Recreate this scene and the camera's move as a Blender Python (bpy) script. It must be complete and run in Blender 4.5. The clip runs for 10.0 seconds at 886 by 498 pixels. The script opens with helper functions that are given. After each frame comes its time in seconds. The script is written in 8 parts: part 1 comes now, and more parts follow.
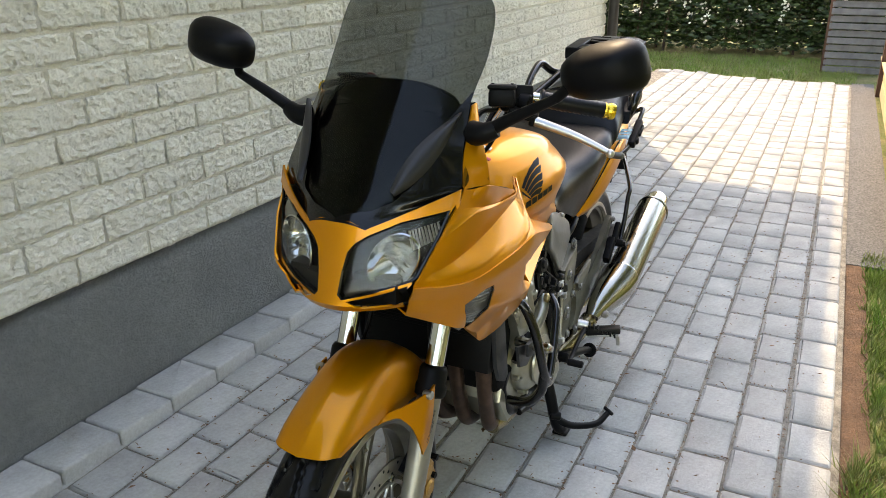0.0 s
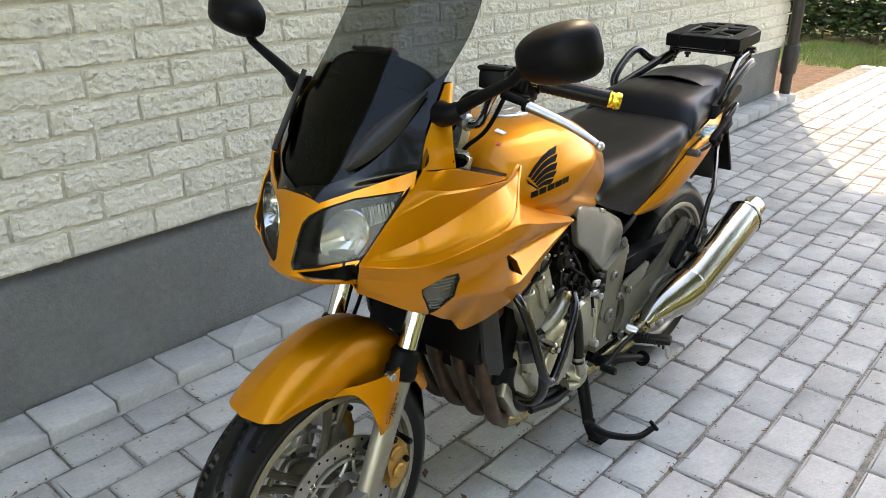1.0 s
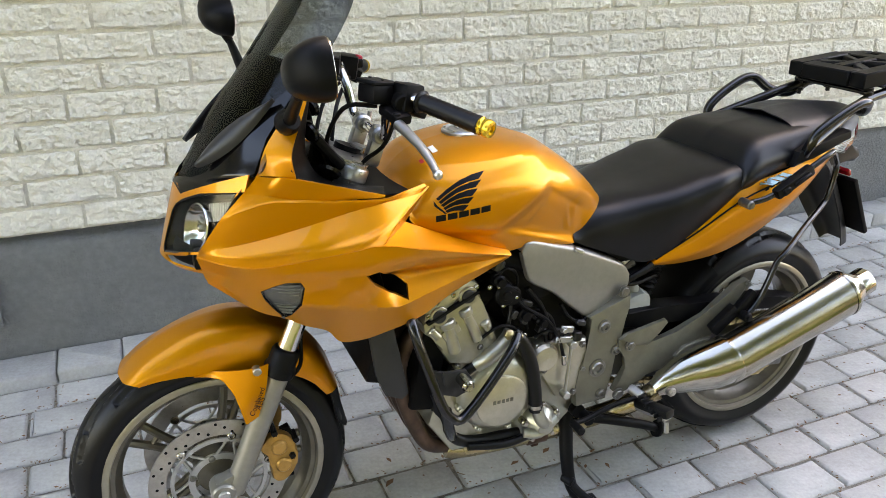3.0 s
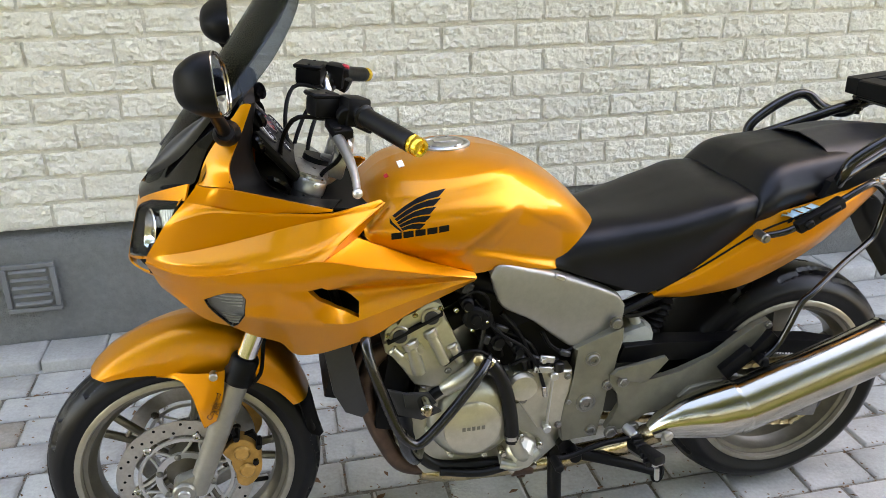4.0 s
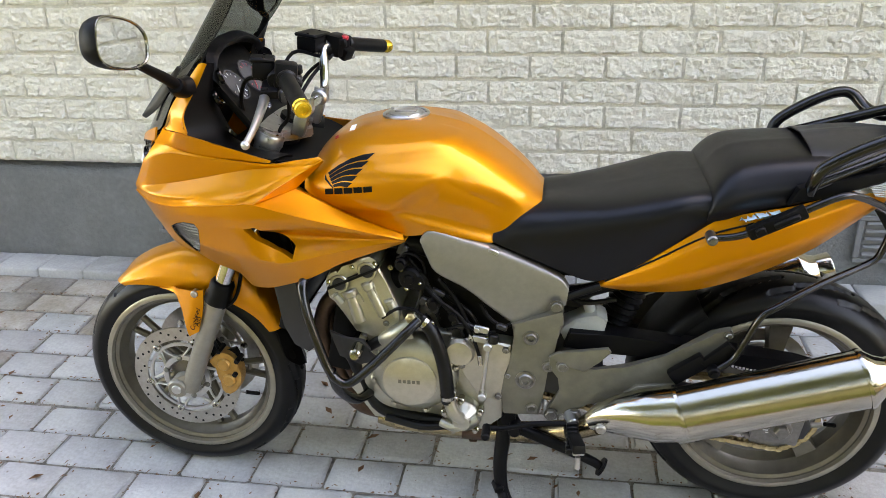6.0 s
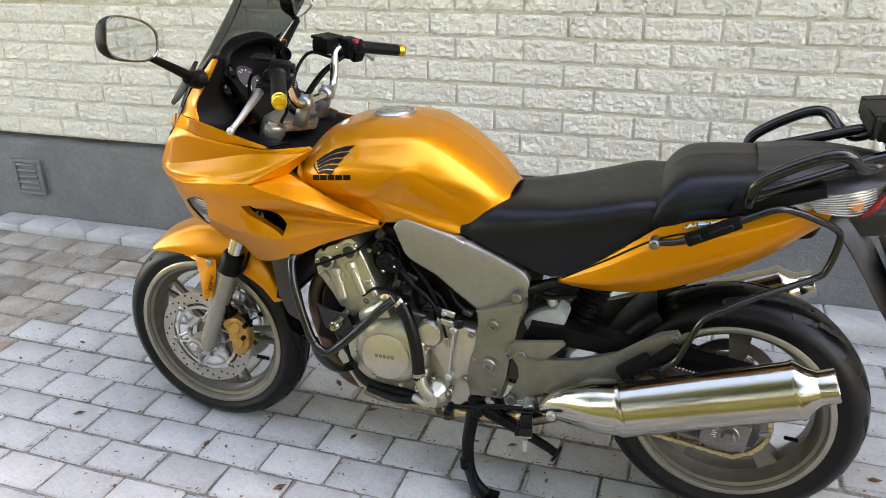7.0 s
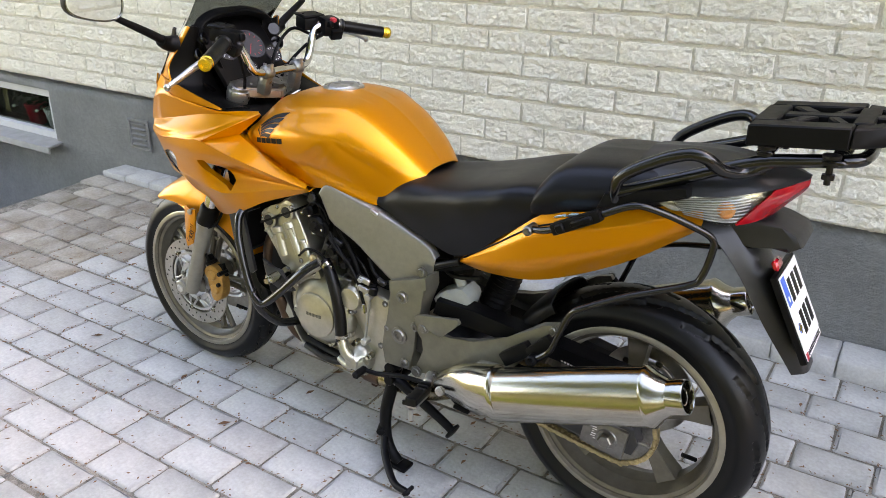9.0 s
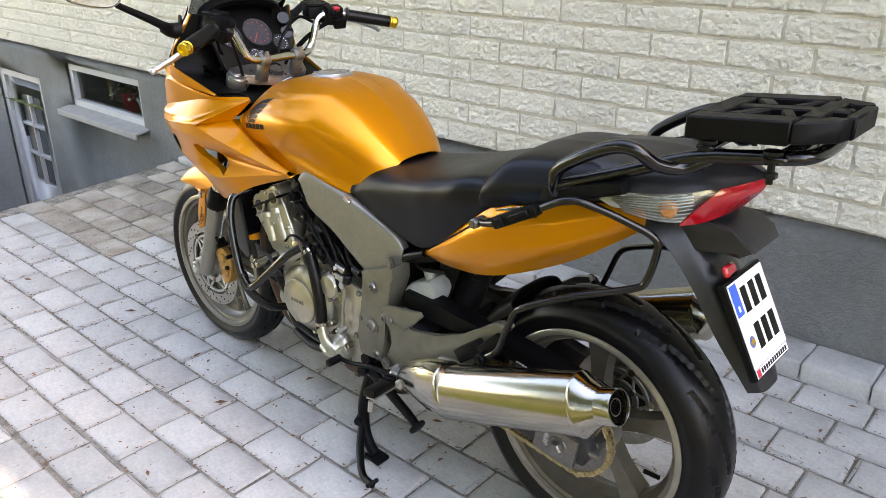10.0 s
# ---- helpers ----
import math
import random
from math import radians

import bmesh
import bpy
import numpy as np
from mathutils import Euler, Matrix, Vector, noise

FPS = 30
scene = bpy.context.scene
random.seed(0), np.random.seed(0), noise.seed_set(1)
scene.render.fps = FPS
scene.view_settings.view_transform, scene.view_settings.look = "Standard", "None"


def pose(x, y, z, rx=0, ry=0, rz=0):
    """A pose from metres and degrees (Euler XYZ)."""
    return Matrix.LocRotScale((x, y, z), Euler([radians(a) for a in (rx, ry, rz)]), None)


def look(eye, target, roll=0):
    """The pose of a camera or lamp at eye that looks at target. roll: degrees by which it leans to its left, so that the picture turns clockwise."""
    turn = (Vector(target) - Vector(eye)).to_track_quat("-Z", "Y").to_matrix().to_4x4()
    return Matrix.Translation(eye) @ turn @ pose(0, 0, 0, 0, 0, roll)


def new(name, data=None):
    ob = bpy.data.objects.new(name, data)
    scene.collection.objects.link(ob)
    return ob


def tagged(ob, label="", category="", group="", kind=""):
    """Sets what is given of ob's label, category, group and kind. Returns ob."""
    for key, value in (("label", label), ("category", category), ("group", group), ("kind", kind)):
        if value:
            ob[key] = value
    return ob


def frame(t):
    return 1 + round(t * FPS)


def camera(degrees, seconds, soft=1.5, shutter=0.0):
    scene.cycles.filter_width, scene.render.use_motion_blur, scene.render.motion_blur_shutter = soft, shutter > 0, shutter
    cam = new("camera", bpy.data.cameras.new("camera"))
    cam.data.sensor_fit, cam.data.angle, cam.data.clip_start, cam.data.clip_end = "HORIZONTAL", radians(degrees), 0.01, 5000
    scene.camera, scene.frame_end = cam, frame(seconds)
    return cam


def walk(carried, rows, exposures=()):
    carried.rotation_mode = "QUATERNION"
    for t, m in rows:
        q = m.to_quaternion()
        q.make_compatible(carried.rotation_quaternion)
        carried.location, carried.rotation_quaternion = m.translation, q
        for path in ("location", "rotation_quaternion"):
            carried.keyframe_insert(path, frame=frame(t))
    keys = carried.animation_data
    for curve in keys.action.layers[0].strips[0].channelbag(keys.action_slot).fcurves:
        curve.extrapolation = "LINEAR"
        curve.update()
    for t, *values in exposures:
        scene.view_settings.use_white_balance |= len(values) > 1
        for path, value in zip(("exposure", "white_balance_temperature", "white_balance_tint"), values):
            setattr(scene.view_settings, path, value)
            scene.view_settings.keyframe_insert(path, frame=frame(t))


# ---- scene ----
cam = camera(59.3, 10.0, soft=0.6)
PATH = [
    (0, (-1.09, -0.751, 1.41), (0.579, 0.078, 0.683), -0.3),
    (0.5, (-0.965, -0.835, 1.388), (0.578, 0.174, 0.614), -0.3),
    (1, (-0.83, -1.071, 1.396), (0.561, 0.144, 0.628), 0.2),
    (1.5, (-0.693, -1.189, 1.392), (0.562, 0.175, 0.641), 0.4),
    (2, (-0.476, -1.251, 1.4), (0.631, 0.24, 0.657), 0.8),
    (2.5, (-0.324, -1.377, 1.412), (0.591, 0.232, 0.655), 0.6),
    (2.7, (-0.231, -1.462, 1.408), (0.602, 0.189, 0.645), 0.3),
    (3.8, (0.209, -1.575, 1.423), (0.668, 0.215, 0.66), -0.2),
    (4, (0.274, -1.575, 1.422), (0.655, 0.234, 0.658), -0.7),
    (4.5, (0.468, -1.659, 1.414), (0.635, 0.179, 0.643), -1.2),
    (5, (0.662, -1.767, 1.426), (0.671, 0.068, 0.631), -0.8),
    (5.5, (0.822, -1.73, 1.406), (0.693, 0.094, 0.597), -0.9),
    (5.7, (0.874, -1.693, 1.41), (0.683, 0.127, 0.603), -1.2),
    (6.8, (1.275, -1.777, 1.449), (0.711, -0.029, 0.658), -1.1),
    (7, (1.336, -1.783, 1.442), (0.744, -0.041, 0.658), -0.9),
    (7.5, (1.503, -1.678, 1.425), (0.855, 0.044, 0.641), -1.0),
    (8, (1.616, -1.622, 1.433), (0.871, 0.062, 0.653), -0.8),
    (8.5, (1.8, -1.636, 1.421), (0.892, -0.026, 0.656), 0.6),
    (9, (1.953, -1.594, 1.4), (0.956, -0.042, 0.626), 0.6),
    (9.5, (2.071, -1.437, 1.38), (0.995, 0.058, 0.6), -0.1),
    (10, (2.223, -1.349, 1.367), (0.987, 0.018, 0.593), -0.3),
]
walk(cam, [(t, look(eye, target, roll)) for t, eye, target, roll in PATH], [(0, 2.98, 9000, 14), (1.0, 3.25, 9000, 15), (2.5, 3.47, 8900, 18), (5.0, 3.60, 8900, 20), (8.0, 3.58, 8900, 21), (10, 3.50, 8900, 21)])

# ---- sky, sun, exposure ----
SUN_WAY = Vector((0.78, 0.41, 1.0)).normalized()
world = bpy.data.worlds.new("sky")
scene.world = world
world.use_nodes = True
wn = world.node_tree.nodes
sky = wn.new("ShaderNodeTexSky")
sky.sky_type = "NISHITA"
sky.sun_disc = False
sky.sun_elevation = math.asin(SUN_WAY.z)
sky.sun_rotation = math.atan2(SUN_WAY.x, SUN_WAY.y)
world.node_tree.links.new(sky.outputs[0], wn["Background"].inputs[0])
wn["Background"].inputs[1].default_value = 0.15
sun = new("sun", bpy.data.lights.new("sun", "SUN"))
sun.data.energy, sun.data.angle, sun.data.color = 0.80, radians(0.53), (1.0, 0.88, 0.70)
sun.matrix_world = look(SUN_WAY * 30, (0, 0, 0))


# ---- materials ----
def mat(name, color, rough=0.5, metal=0.0, coat=0.0, vary=0.0, scale=20.0, bump=0.0, bump_scale=80.0, rnd=0.0, island=False, color2=None, spec=0.5, trans=0.0, ior=1.45, rough_vary=0.0, fine=0.0):
    m = bpy.data.materials.new(name)
    m.use_nodes = True
    n, l = m.node_tree.nodes, m.node_tree.links
    b = n["Principled BSDF"]
    b.inputs["Base Color"].default_value = (*color, 1)
    b.inputs["Roughness"].default_value = rough
    b.inputs["Metallic"].default_value = metal
    b.inputs["Coat Weight"].default_value = coat
    b.inputs["Coat Roughness"].default_value = 0.04
    b.inputs["Specular IOR Level"].default_value = spec
    b.inputs["Transmission Weight"].default_value = trans
    b.inputs["IOR"].default_value = ior
    tc = n.new("ShaderNodeTexCoord")
    if vary or color2 or rnd:
        nz = n.new("ShaderNodeTexNoise")
        nz.inputs["Scale"].default_value = scale
        nz.inputs["Detail"].default_value = 6
        nz.inputs["Roughness"].default_value = 0.65
        l.new(tc.outputs["Object"], nz.inputs["Vector"])
        mix = n.new("ShaderNodeMix")
        mix.data_type = "RGBA"
        c2 = color2 or tuple(min(1.0, c * (1 - vary)) for c in color)
        mix.inputs[6].default_value, mix.inputs[7].default_value = (*color, 1), (*c2, 1)
        ramp = n.new("ShaderNodeMapRange")
        ramp.inputs[1].default_value, ramp.inputs[2].default_value = 0.35, 0.68
        l.new(nz.outputs[0], ramp.inputs[0])
        l.new(ramp.outputs[0], mix.inputs[0])
        out = mix.outputs[2]
        if fine:
            n2 = n.new("ShaderNodeTexNoise")
            n2.inputs["Scale"].default_value, n2.inputs["Detail"].default_value = scale * 14, 3
            l.new(tc.outputs["Object"], n2.inputs["Vector"])
            mr = n.new("ShaderNodeMapRange")
            mr.inputs[1].default_value, mr.inputs[2].default_value = 0.3, 0.7
            mr.inputs[3].default_value, mr.inputs[4].default_value = 1 - fine, 1 + fine * 0.6
            l.new(n2.outputs[0], mr.inputs[0])
            vm = n.new("ShaderNodeVectorMath")
            vm.operation = "SCALE"
            l.new(out, vm.inputs[0])
            l.new(mr.outputs[0], vm.inputs["Scale"])
            out = vm.outputs[0]
        if rnd:
            if island:
                rn = n.new("ShaderNodeNewGeometry").outputs["Random Per Island"]
            else:
                rn = n.new("ShaderNodeObjectInfo").outputs["Random"]
            mr = n.new("ShaderNodeMapRange")
            mr.inputs[3].default_value, mr.inputs[4].default_value = 1 - rnd, 1 + rnd
            l.new(rn, mr.inputs[0])
            vm = n.new("ShaderNodeVectorMath")
            vm.operation = "SCALE"
            l.new(out, vm.inputs[0])
            l.new(mr.outputs[0], vm.inputs["Scale"])
            out = vm.outputs[0]
        l.new(out, b.inputs["Base Color"])
    if rough_vary:
        nr = n.new("ShaderNodeTexNoise")
        nr.inputs["Scale"].default_value, nr.inputs["Detail"].default_value = scale * 1.7, 5
        l.new(tc.outputs["Object"], nr.inputs["Vector"])
        mr = n.new("ShaderNodeMapRange")
        mr.inputs[3].default_value, mr.inputs[4].default_value = max(0.02, rough - rough_vary), rough + rough_vary
        l.new(nr.outputs[0], mr.inputs[0])
        l.new(mr.outputs[0], b.inputs["Roughness"])
    if bump:
        nb = n.new("ShaderNodeTexNoise")
        nb.inputs["Scale"].default_value, nb.inputs["Detail"].default_value = bump_scale, 8
        nb.inputs["Roughness"].default_value = 0.7
        l.new(tc.outputs["Object"], nb.inputs["Vector"])
        bp = n.new("ShaderNodeBump")
        bp.inputs["Strength"].default_value = 1.0
        bp.inputs["Distance"].default_value = bump
        l.new(nb.outputs[0], bp.inputs["Height"])
        l.new(bp.outputs[0], b.inputs["Normal"])
    return m


def glass(name, color, rough=0.02, ior=1.45, edge=0.7):
    """A thin tinted pane: see-through colour with a clear gloss on it."""
    m = bpy.data.materials.new(name)
    m.use_nodes = True
    n, l = m.node_tree.nodes, m.node_tree.links
    n.remove(n["Principled BSDF"])
    t = n.new("ShaderNodeBsdfTransparent")
    t.inputs[0].default_value = (*color, 1)
    g = n.new("ShaderNodeBsdfGlossy")
    g.inputs["Roughness"].default_value = rough
    lw = n.new("ShaderNodeLayerWeight")
    pw = n.new("ShaderNodeMath")
    pw.operation = "POWER"
    pw.inputs[1].default_value = 4.0
    sc = n.new("ShaderNodeMath")
    sc.operation = "MULTIPLY_ADD"
    sc.inputs[1].default_value, sc.inputs[2].default_value = edge, (ior - 1) * 0.08
    l.new(lw.outputs["Facing"], pw.inputs[0])
    l.new(pw.outputs[0], sc.inputs[0])
    mix = n.new("ShaderNodeMixShader")
    l.new(sc.outputs[0], mix.inputs[0])
    l.new(t.outputs[0], mix.inputs[1])
    l.new(g.outputs[0], mix.inputs[2])
    l.new(mix.outputs[0], n["Material Output"].inputs[0])
    return m


PAINT = mat("gold_paint", (0.62, 0.225, 0.0008), 0.41, 0.72, 0.40, vary=0.12, scale=900, rough_vary=0.03)
BLACK = mat("black_plastic", (0.0032, 0.0032, 0.0036), 0.46, vary=0.3, scale=30, bump=0.00006, bump_scale=900, rough_vary=0.08, spec=0.13)
SHIELD = mat("matt_black_shield", (0.003, 0.003, 0.0033), 0.6, vary=0.2, scale=8, spec=0.1)
GLOSS = mat("gloss_black", (0.0025, 0.0025, 0.003), 0.1, coat=0.15, vary=0.2, scale=15, rough_vary=0.05, spec=0.25)
TUBE = mat("black_tube_paint", (0.003, 0.003, 0.0033), 0.22, coat=0.3, vary=0.3, scale=40, rough_vary=0.08, spec=0.4)
GREYPL = mat("dark_grey_plastic", (0.018, 0.0185, 0.020), 0.40, vary=0.25, scale=30, bump=0.00008, bump_scale=700, rough_vary=0.08, spec=0.42)
# black vinyl; the blue in its base colour imitates reflected sky
VINYL = mat("seat_vinyl", (0.0020, 0.0026, 0.0046), 0.38, vary=0.3, scale=25, bump=0.00012, bump_scale=1100, rough_vary=0.05, spec=0.29)
RUBBER = mat("tyre_rubber", (0.0035, 0.0035, 0.0037), 0.36, vary=0.4, scale=30, bump=0.00012, bump_scale=500, rough_vary=0.1, spec=0.26)
BOLTM = mat("dark_zinc_bolt", (0.20, 0.195, 0.18), 0.34, 0.85, vary=0.3, scale=90)
SILVER = mat("silver_grey_paint", (0.225, 0.218, 0.195), 0.36, 0.6, 0.4, vary=0.12, scale=60, rough_vary=0.06)
BRONZE = mat("bronze_grey_alloy", (0.155, 0.148, 0.115), 0.40, 0.5, 0.15, vary=0.2, scale=30, rough_vary=0.1)
RIM = mat("rim_alloy", (0.15, 0.135, 0.105), 0.36, 0.6, 0.2, vary=0.25, scale=25, rough_vary=0.1)
CAST = mat("cast_aluminium", (0.40, 0.385, 0.315), 0.34, 0.85, vary=0.10, scale=60, bump=0.00006, bump_scale=500, rough_vary=0.06)
CHAMP = mat("champagne_cover", (0.46, 0.43, 0.34), 0.32, 0.8, vary=0.18, scale=30, rough_vary=0.08)
CHROME = mat("chrome", (0.62, 0.62, 0.61), 0.09, 1.0, vary=0.1, scale=40, rough_vary=0.04)
STEEL = mat("brushed_steel", (0.39, 0.37, 0.31), 0.17, 1.0, vary=0.10, scale=40, rough_vary=0.04)
RIMLIP = mat("bright_rim_lip", (0.30, 0.275, 0.22), 0.33, 0.7, 0.2, vary=0.2, scale=25, rough_vary=0.08)
SATIN = mat("satin_steel", (0.42, 0.40, 0.345), 0.14, 1.0, vary=0.1, scale=30, rough_vary=0.05)
YOKE = mat("satin_grey_yoke", (0.34, 0.34, 0.33), 0.30, 0.9, vary=0.25, scale=40, rough_vary=0.08)
DISC = mat("disc_steel", (0.42, 0.40, 0.36), 0.32, 0.9, vary=0.25, scale=50, rough_vary=0.1)
ALU = mat("polished_aluminium", (0.48, 0.48, 0.47), 0.34, 0.95, vary=0.15, scale=30, rough_vary=0.08)
GOLDAN = mat("gold_anodised", (0.46, 0.25, 0.07), 0.42, 0.6, vary=0.3, scale=40, bump=0.0006, bump_scale=300)
GOLDBR = mat("bright_gold_anodised", (0.85, 0.55, 0.06), 0.22, 0.9, vary=0.15, scale=50)
CHAINM = mat("chain_steel", (0.50, 0.40, 0.22), 0.36, 0.85, vary=0.4, scale=120)
HEADER = mat("heat_brown_pipe", (0.10, 0.060, 0.042), 0.45, 0.7, vary=0.55, scale=18, rough_vary=0.12)
COLLECT = mat("straw_pipe", (0.42, 0.33, 0.19), 0.26, 0.95, vary=0.45, scale=9, rough_vary=0.1)
FORKM = mat("fork_grey", (0.24, 0.225, 0.19), 0.36, 0.55, 0.2, vary=0.15, scale=40, rough_vary=0.06)
SCREEN = glass("smoked_screen", (0.42, 0.44, 0.44), ior=1.2, edge=0.24)
LENS = glass("clear_lens", (0.92, 0.93, 0.92), ior=1.2, edge=0.12)
SMOKE = glass("smoked_lens", (0.88, 0.89, 0.86), ior=1.3, edge=0.4)
REDL = mat("red_lens", (0.42, 0.006, 0.014), 0.10, coat=0.8, vary=0.25, scale=60)
AMBER = mat("amber_reflector", (0.7, 0.28, 0.1), 0.25, vary=0.3, scale=80)
RIBBED = mat("ribbed_lens_insert", (0.62, 0.61, 0.56), 0.2, 0.7, vary=0.3, scale=120)
MIRROR = mat("mirror_glass", (0.85, 0.86, 0.87), 0.02, 1.0)
DECAL = mat("black_decal", (0.004, 0.004, 0.004), 0.35, vary=0.2, scale=60, spec=0.15)
WHITE = mat("white_plate", (0.78, 0.78, 0.78), 0.35, vary=0.05, scale=30)
BLUE = mat("blue_strip", (0.02, 0.10, 0.50), 0.4, vary=0.1, scale=30)
REDPL = mat("red_switch", (0.5, 0.015, 0.03), 0.35, vary=0.15, scale=60)
PALEBLUE = mat("pale_blue_decal", (0.45, 0.68, 0.75), 0.3, vary=0.1, scale=60)
MILKY = mat("milky_bottle", (0.30, 0.31, 0.285), 0.4, vary=0.15, scale=30)
DIAL = mat("dial_face", (0.05, 0.05, 0.06), 0.25, vary=0.2, scale=60)
BRICKW = mat("cream_painted_brick", (0.84, 0.80, 0.68), 0.82, vary=0.08, scale=9, bump=0.012, bump_scale=150, rnd=0.05, fine=0.07)
BRICKI = mat("cream_painted_brick_far", (0.84, 0.80, 0.68), 0.82, vary=0.08, scale=9, bump=0.012, bump_scale=150, rnd=0.05, island=True, fine=0.07)
MORTAR = mat("cream_painted_mortar", (0.74, 0.70, 0.59), 0.9, vary=0.16, scale=14, bump=0.006, bump_scale=140, fine=0.08)
PLASTER = mat("grey_plinth_plaster", (0.235, 0.242, 0.232), 0.8, vary=0.22, scale=3.0, bump=0.030, bump_scale=75, fine=0.10)
PAVER = mat("grey_concrete_paver", (0.41, 0.408, 0.385), 0.85, vary=0.26, scale=7, bump=0.004, bump_scale=120, rnd=0.11, fine=0.10)
PAVERI = mat("grey_concrete_paver_far", (0.41, 0.408, 0.385), 0.85, vary=0.26, scale=7, bump=0.004, bump_scale=120, rnd=0.11, island=True, fine=0.10)
PAVERM = mat("dark_brown_paver", (0.36, 0.33, 0.285), 0.9, color2=(0.22, 0.185, 0.14), scale=6, bump=0.005, bump_scale=120, rnd=0.2, island=True, fine=0.15)
SAND = mat("joint_sand", (0.30, 0.275, 0.23), 0.95, vary=0.65, scale=24, bump=0.006, bump_scale=220, fine=0.45)
SOIL = mat("brown_soil", (0.16, 0.09, 0.05), 0.95, vary=0.5, scale=12, bump=0.02, bump_scale=60, fine=0.3)
GRAVEL = mat("grey_gravel", (0.21, 0.205, 0.195), 0.9, vary=0.75, scale=90, bump=0.012, bump_scale=160, fine=0.3)
LAWN = mat("lawn_ground", (0.12, 0.16, 0.035), 0.9, color2=(0.25, 0.215, 0.10), scale=2.2, bump=0.03, bump_scale=70, fine=0.35)
GRASS = mat("grass_blades", (0.13, 0.24, 0.035), 0.6, color2=(0.20, 0.20, 0.07), scale=3.0, rnd=0.35, island=True)
LEAF = mat("hedge_leaf", (0.030, 0.062, 0.014), 0.5, vary=0.4, scale=3.0, rnd=0.45, island=True)
GLEAF = mat("garden_leaf", (0.115, 0.145, 0.025), 0.5, vary=0.4, scale=2.0, rnd=0.4, island=True)
SILLM = mat("grey_sill", (0.30, 0.30, 0.29), 0.6, vary=0.2, scale=12)
BARK = mat("bark", (0.10, 0.075, 0.055), 0.9, vary=0.5, scale=20, bump=0.01, bump_scale=60)
BLOSSOM = mat("white_blossom", (0.75, 0.75, 0.68), 0.7, vary=0.1, scale=20)
PINE = mat("pale_pine", (0.62, 0.45, 0.24), 0.65, vary=0.25, scale=6, bump=0.001, bump_scale=60, fine=0.12)
BROWNW = mat("brown_stained_wood", (0.10, 0.045, 0.025), 0.6, vary=0.35, scale=9, bump=0.001, bump_scale=60)
SLATM = mat("weathered_grey_slat", (0.17, 0.165, 0.16), 0.55, vary=0.45, scale=7, bump=0.002, bump_scale=70)
# white paint, its colour greyed for the deep shade of the basement yard
WHITEP = mat("white_paint_in_shade", (0.42, 0.43, 0.43), 0.45, vary=0.08, scale=12)
# opaque panes; the grey blue base imitates sky reflected in the glass
DOORGL = mat("door_glass_sky_grey", (0.10, 0.12, 0.13), 0.06, vary=0.3, scale=6, spec=0.6)
PANE = glass("window_pane", (0.6, 0.64, 0.62), ior=1.5)
DARKIN = mat("dark_interior", (0.22, 0.21, 0.20), 0.8, vary=0.4, scale=4)
PIPEM = mat("dark_downpipe", (0.03, 0.026, 0.025), 0.4, vary=0.3, scale=20)
VENTM = mat("grey_vent_paint", (0.15, 0.155, 0.155), 0.6, vary=0.15, scale=20)
ROOFM = mat("roof_tiles", (0.16, 0.07, 0.05), 0.8, vary=0.3, scale=8, bump=0.01, bump_scale=20)
SOFFIT = mat("white_soffit", (0.7, 0.69, 0.66), 0.7, vary=0.1, scale=8)
DEADLEAF = mat("dead_leaf", (0.20, 0.10, 0.045), 0.8, vary=0.4, scale=60)


# ---- mesh helpers ----
def V(*a):
    return Vector(a)


def finish(bm, sharp=38.0):
    bmesh.ops.recalc_face_normals(bm, faces=bm.faces)
    lim = radians(sharp)
    for face in bm.faces:
        face.smooth = True
    for e in bm.edges:
        if len(e.link_faces) == 2:
            e.smooth = e.calc_face_angle(0.0) < lim
    return bm


def mesh_of(name, bm, material, sharp=38.0, fix=True):
    if fix:
        finish(bm, sharp)
    me = bpy.data.meshes.new(name)
    bm.to_mesh(me)
    bm.free()
    me.materials.append(material)
    return me


def part(name, bm, material, parent, label="", sharp=38.0, kind=""):
    ob = new(name, mesh_of(name, bm, material, sharp))
    ob.parent = parent
    if label or kind:
        tagged(ob, label, kind=kind)
    return ob


def thing(name, label, category, at=(0, 0, 0), group="", kind=""):
    ob = new(name)
    ob.location = at
    ob.empty_display_size = 0.1
    return tagged(ob, label, category, group, kind)


def solid(name, bm, material, label, category, kind="", group="", sharp=38.0):
    return tagged(new(name, mesh_of(name, bm, material, sharp)), label, category, group, kind)


def spline(pts, n):
    """n points along a smooth curve through pts, evenly spaced."""
    p = [Vector(q) for q in pts]
    if len(p) == 2:
        return [p[0].lerp(p[1], i / (n - 1)) for i in range(n)]
    dense = []
    for i in range(len(p) - 1):
        a = p[i - 1] if i else p[0] * 2 - p[1]
        b, c = p[i], p[i + 1]
        d = p[i + 2] if i + 2 < len(p) else c * 2 - b
        for k in range(16):
            t = k / 16
            dense.append(0.5 * ((2 * b) + (c - a) * t + (2 * a - 5 * b + 4 * c - d) * t * t + (3 * b - a - 3 * c + d) * t ** 3))
    dense.append(p[-1].copy())
    run = [0.0]
    for a, b in zip(dense, dense[1:]):
        run.append(run[-1] + (b - a).length)
    out, k = [], 0
    for i in range(n):
        s = run[-1] * i / (n - 1)
        while k < len(run) - 2 and run[k + 1] < s:
            k += 1
        f = (s - run[k]) / max(1e-9, run[k + 1] - run[k])
        out.append(dense[k].lerp(dense[k + 1], min(1, f)))
    return out


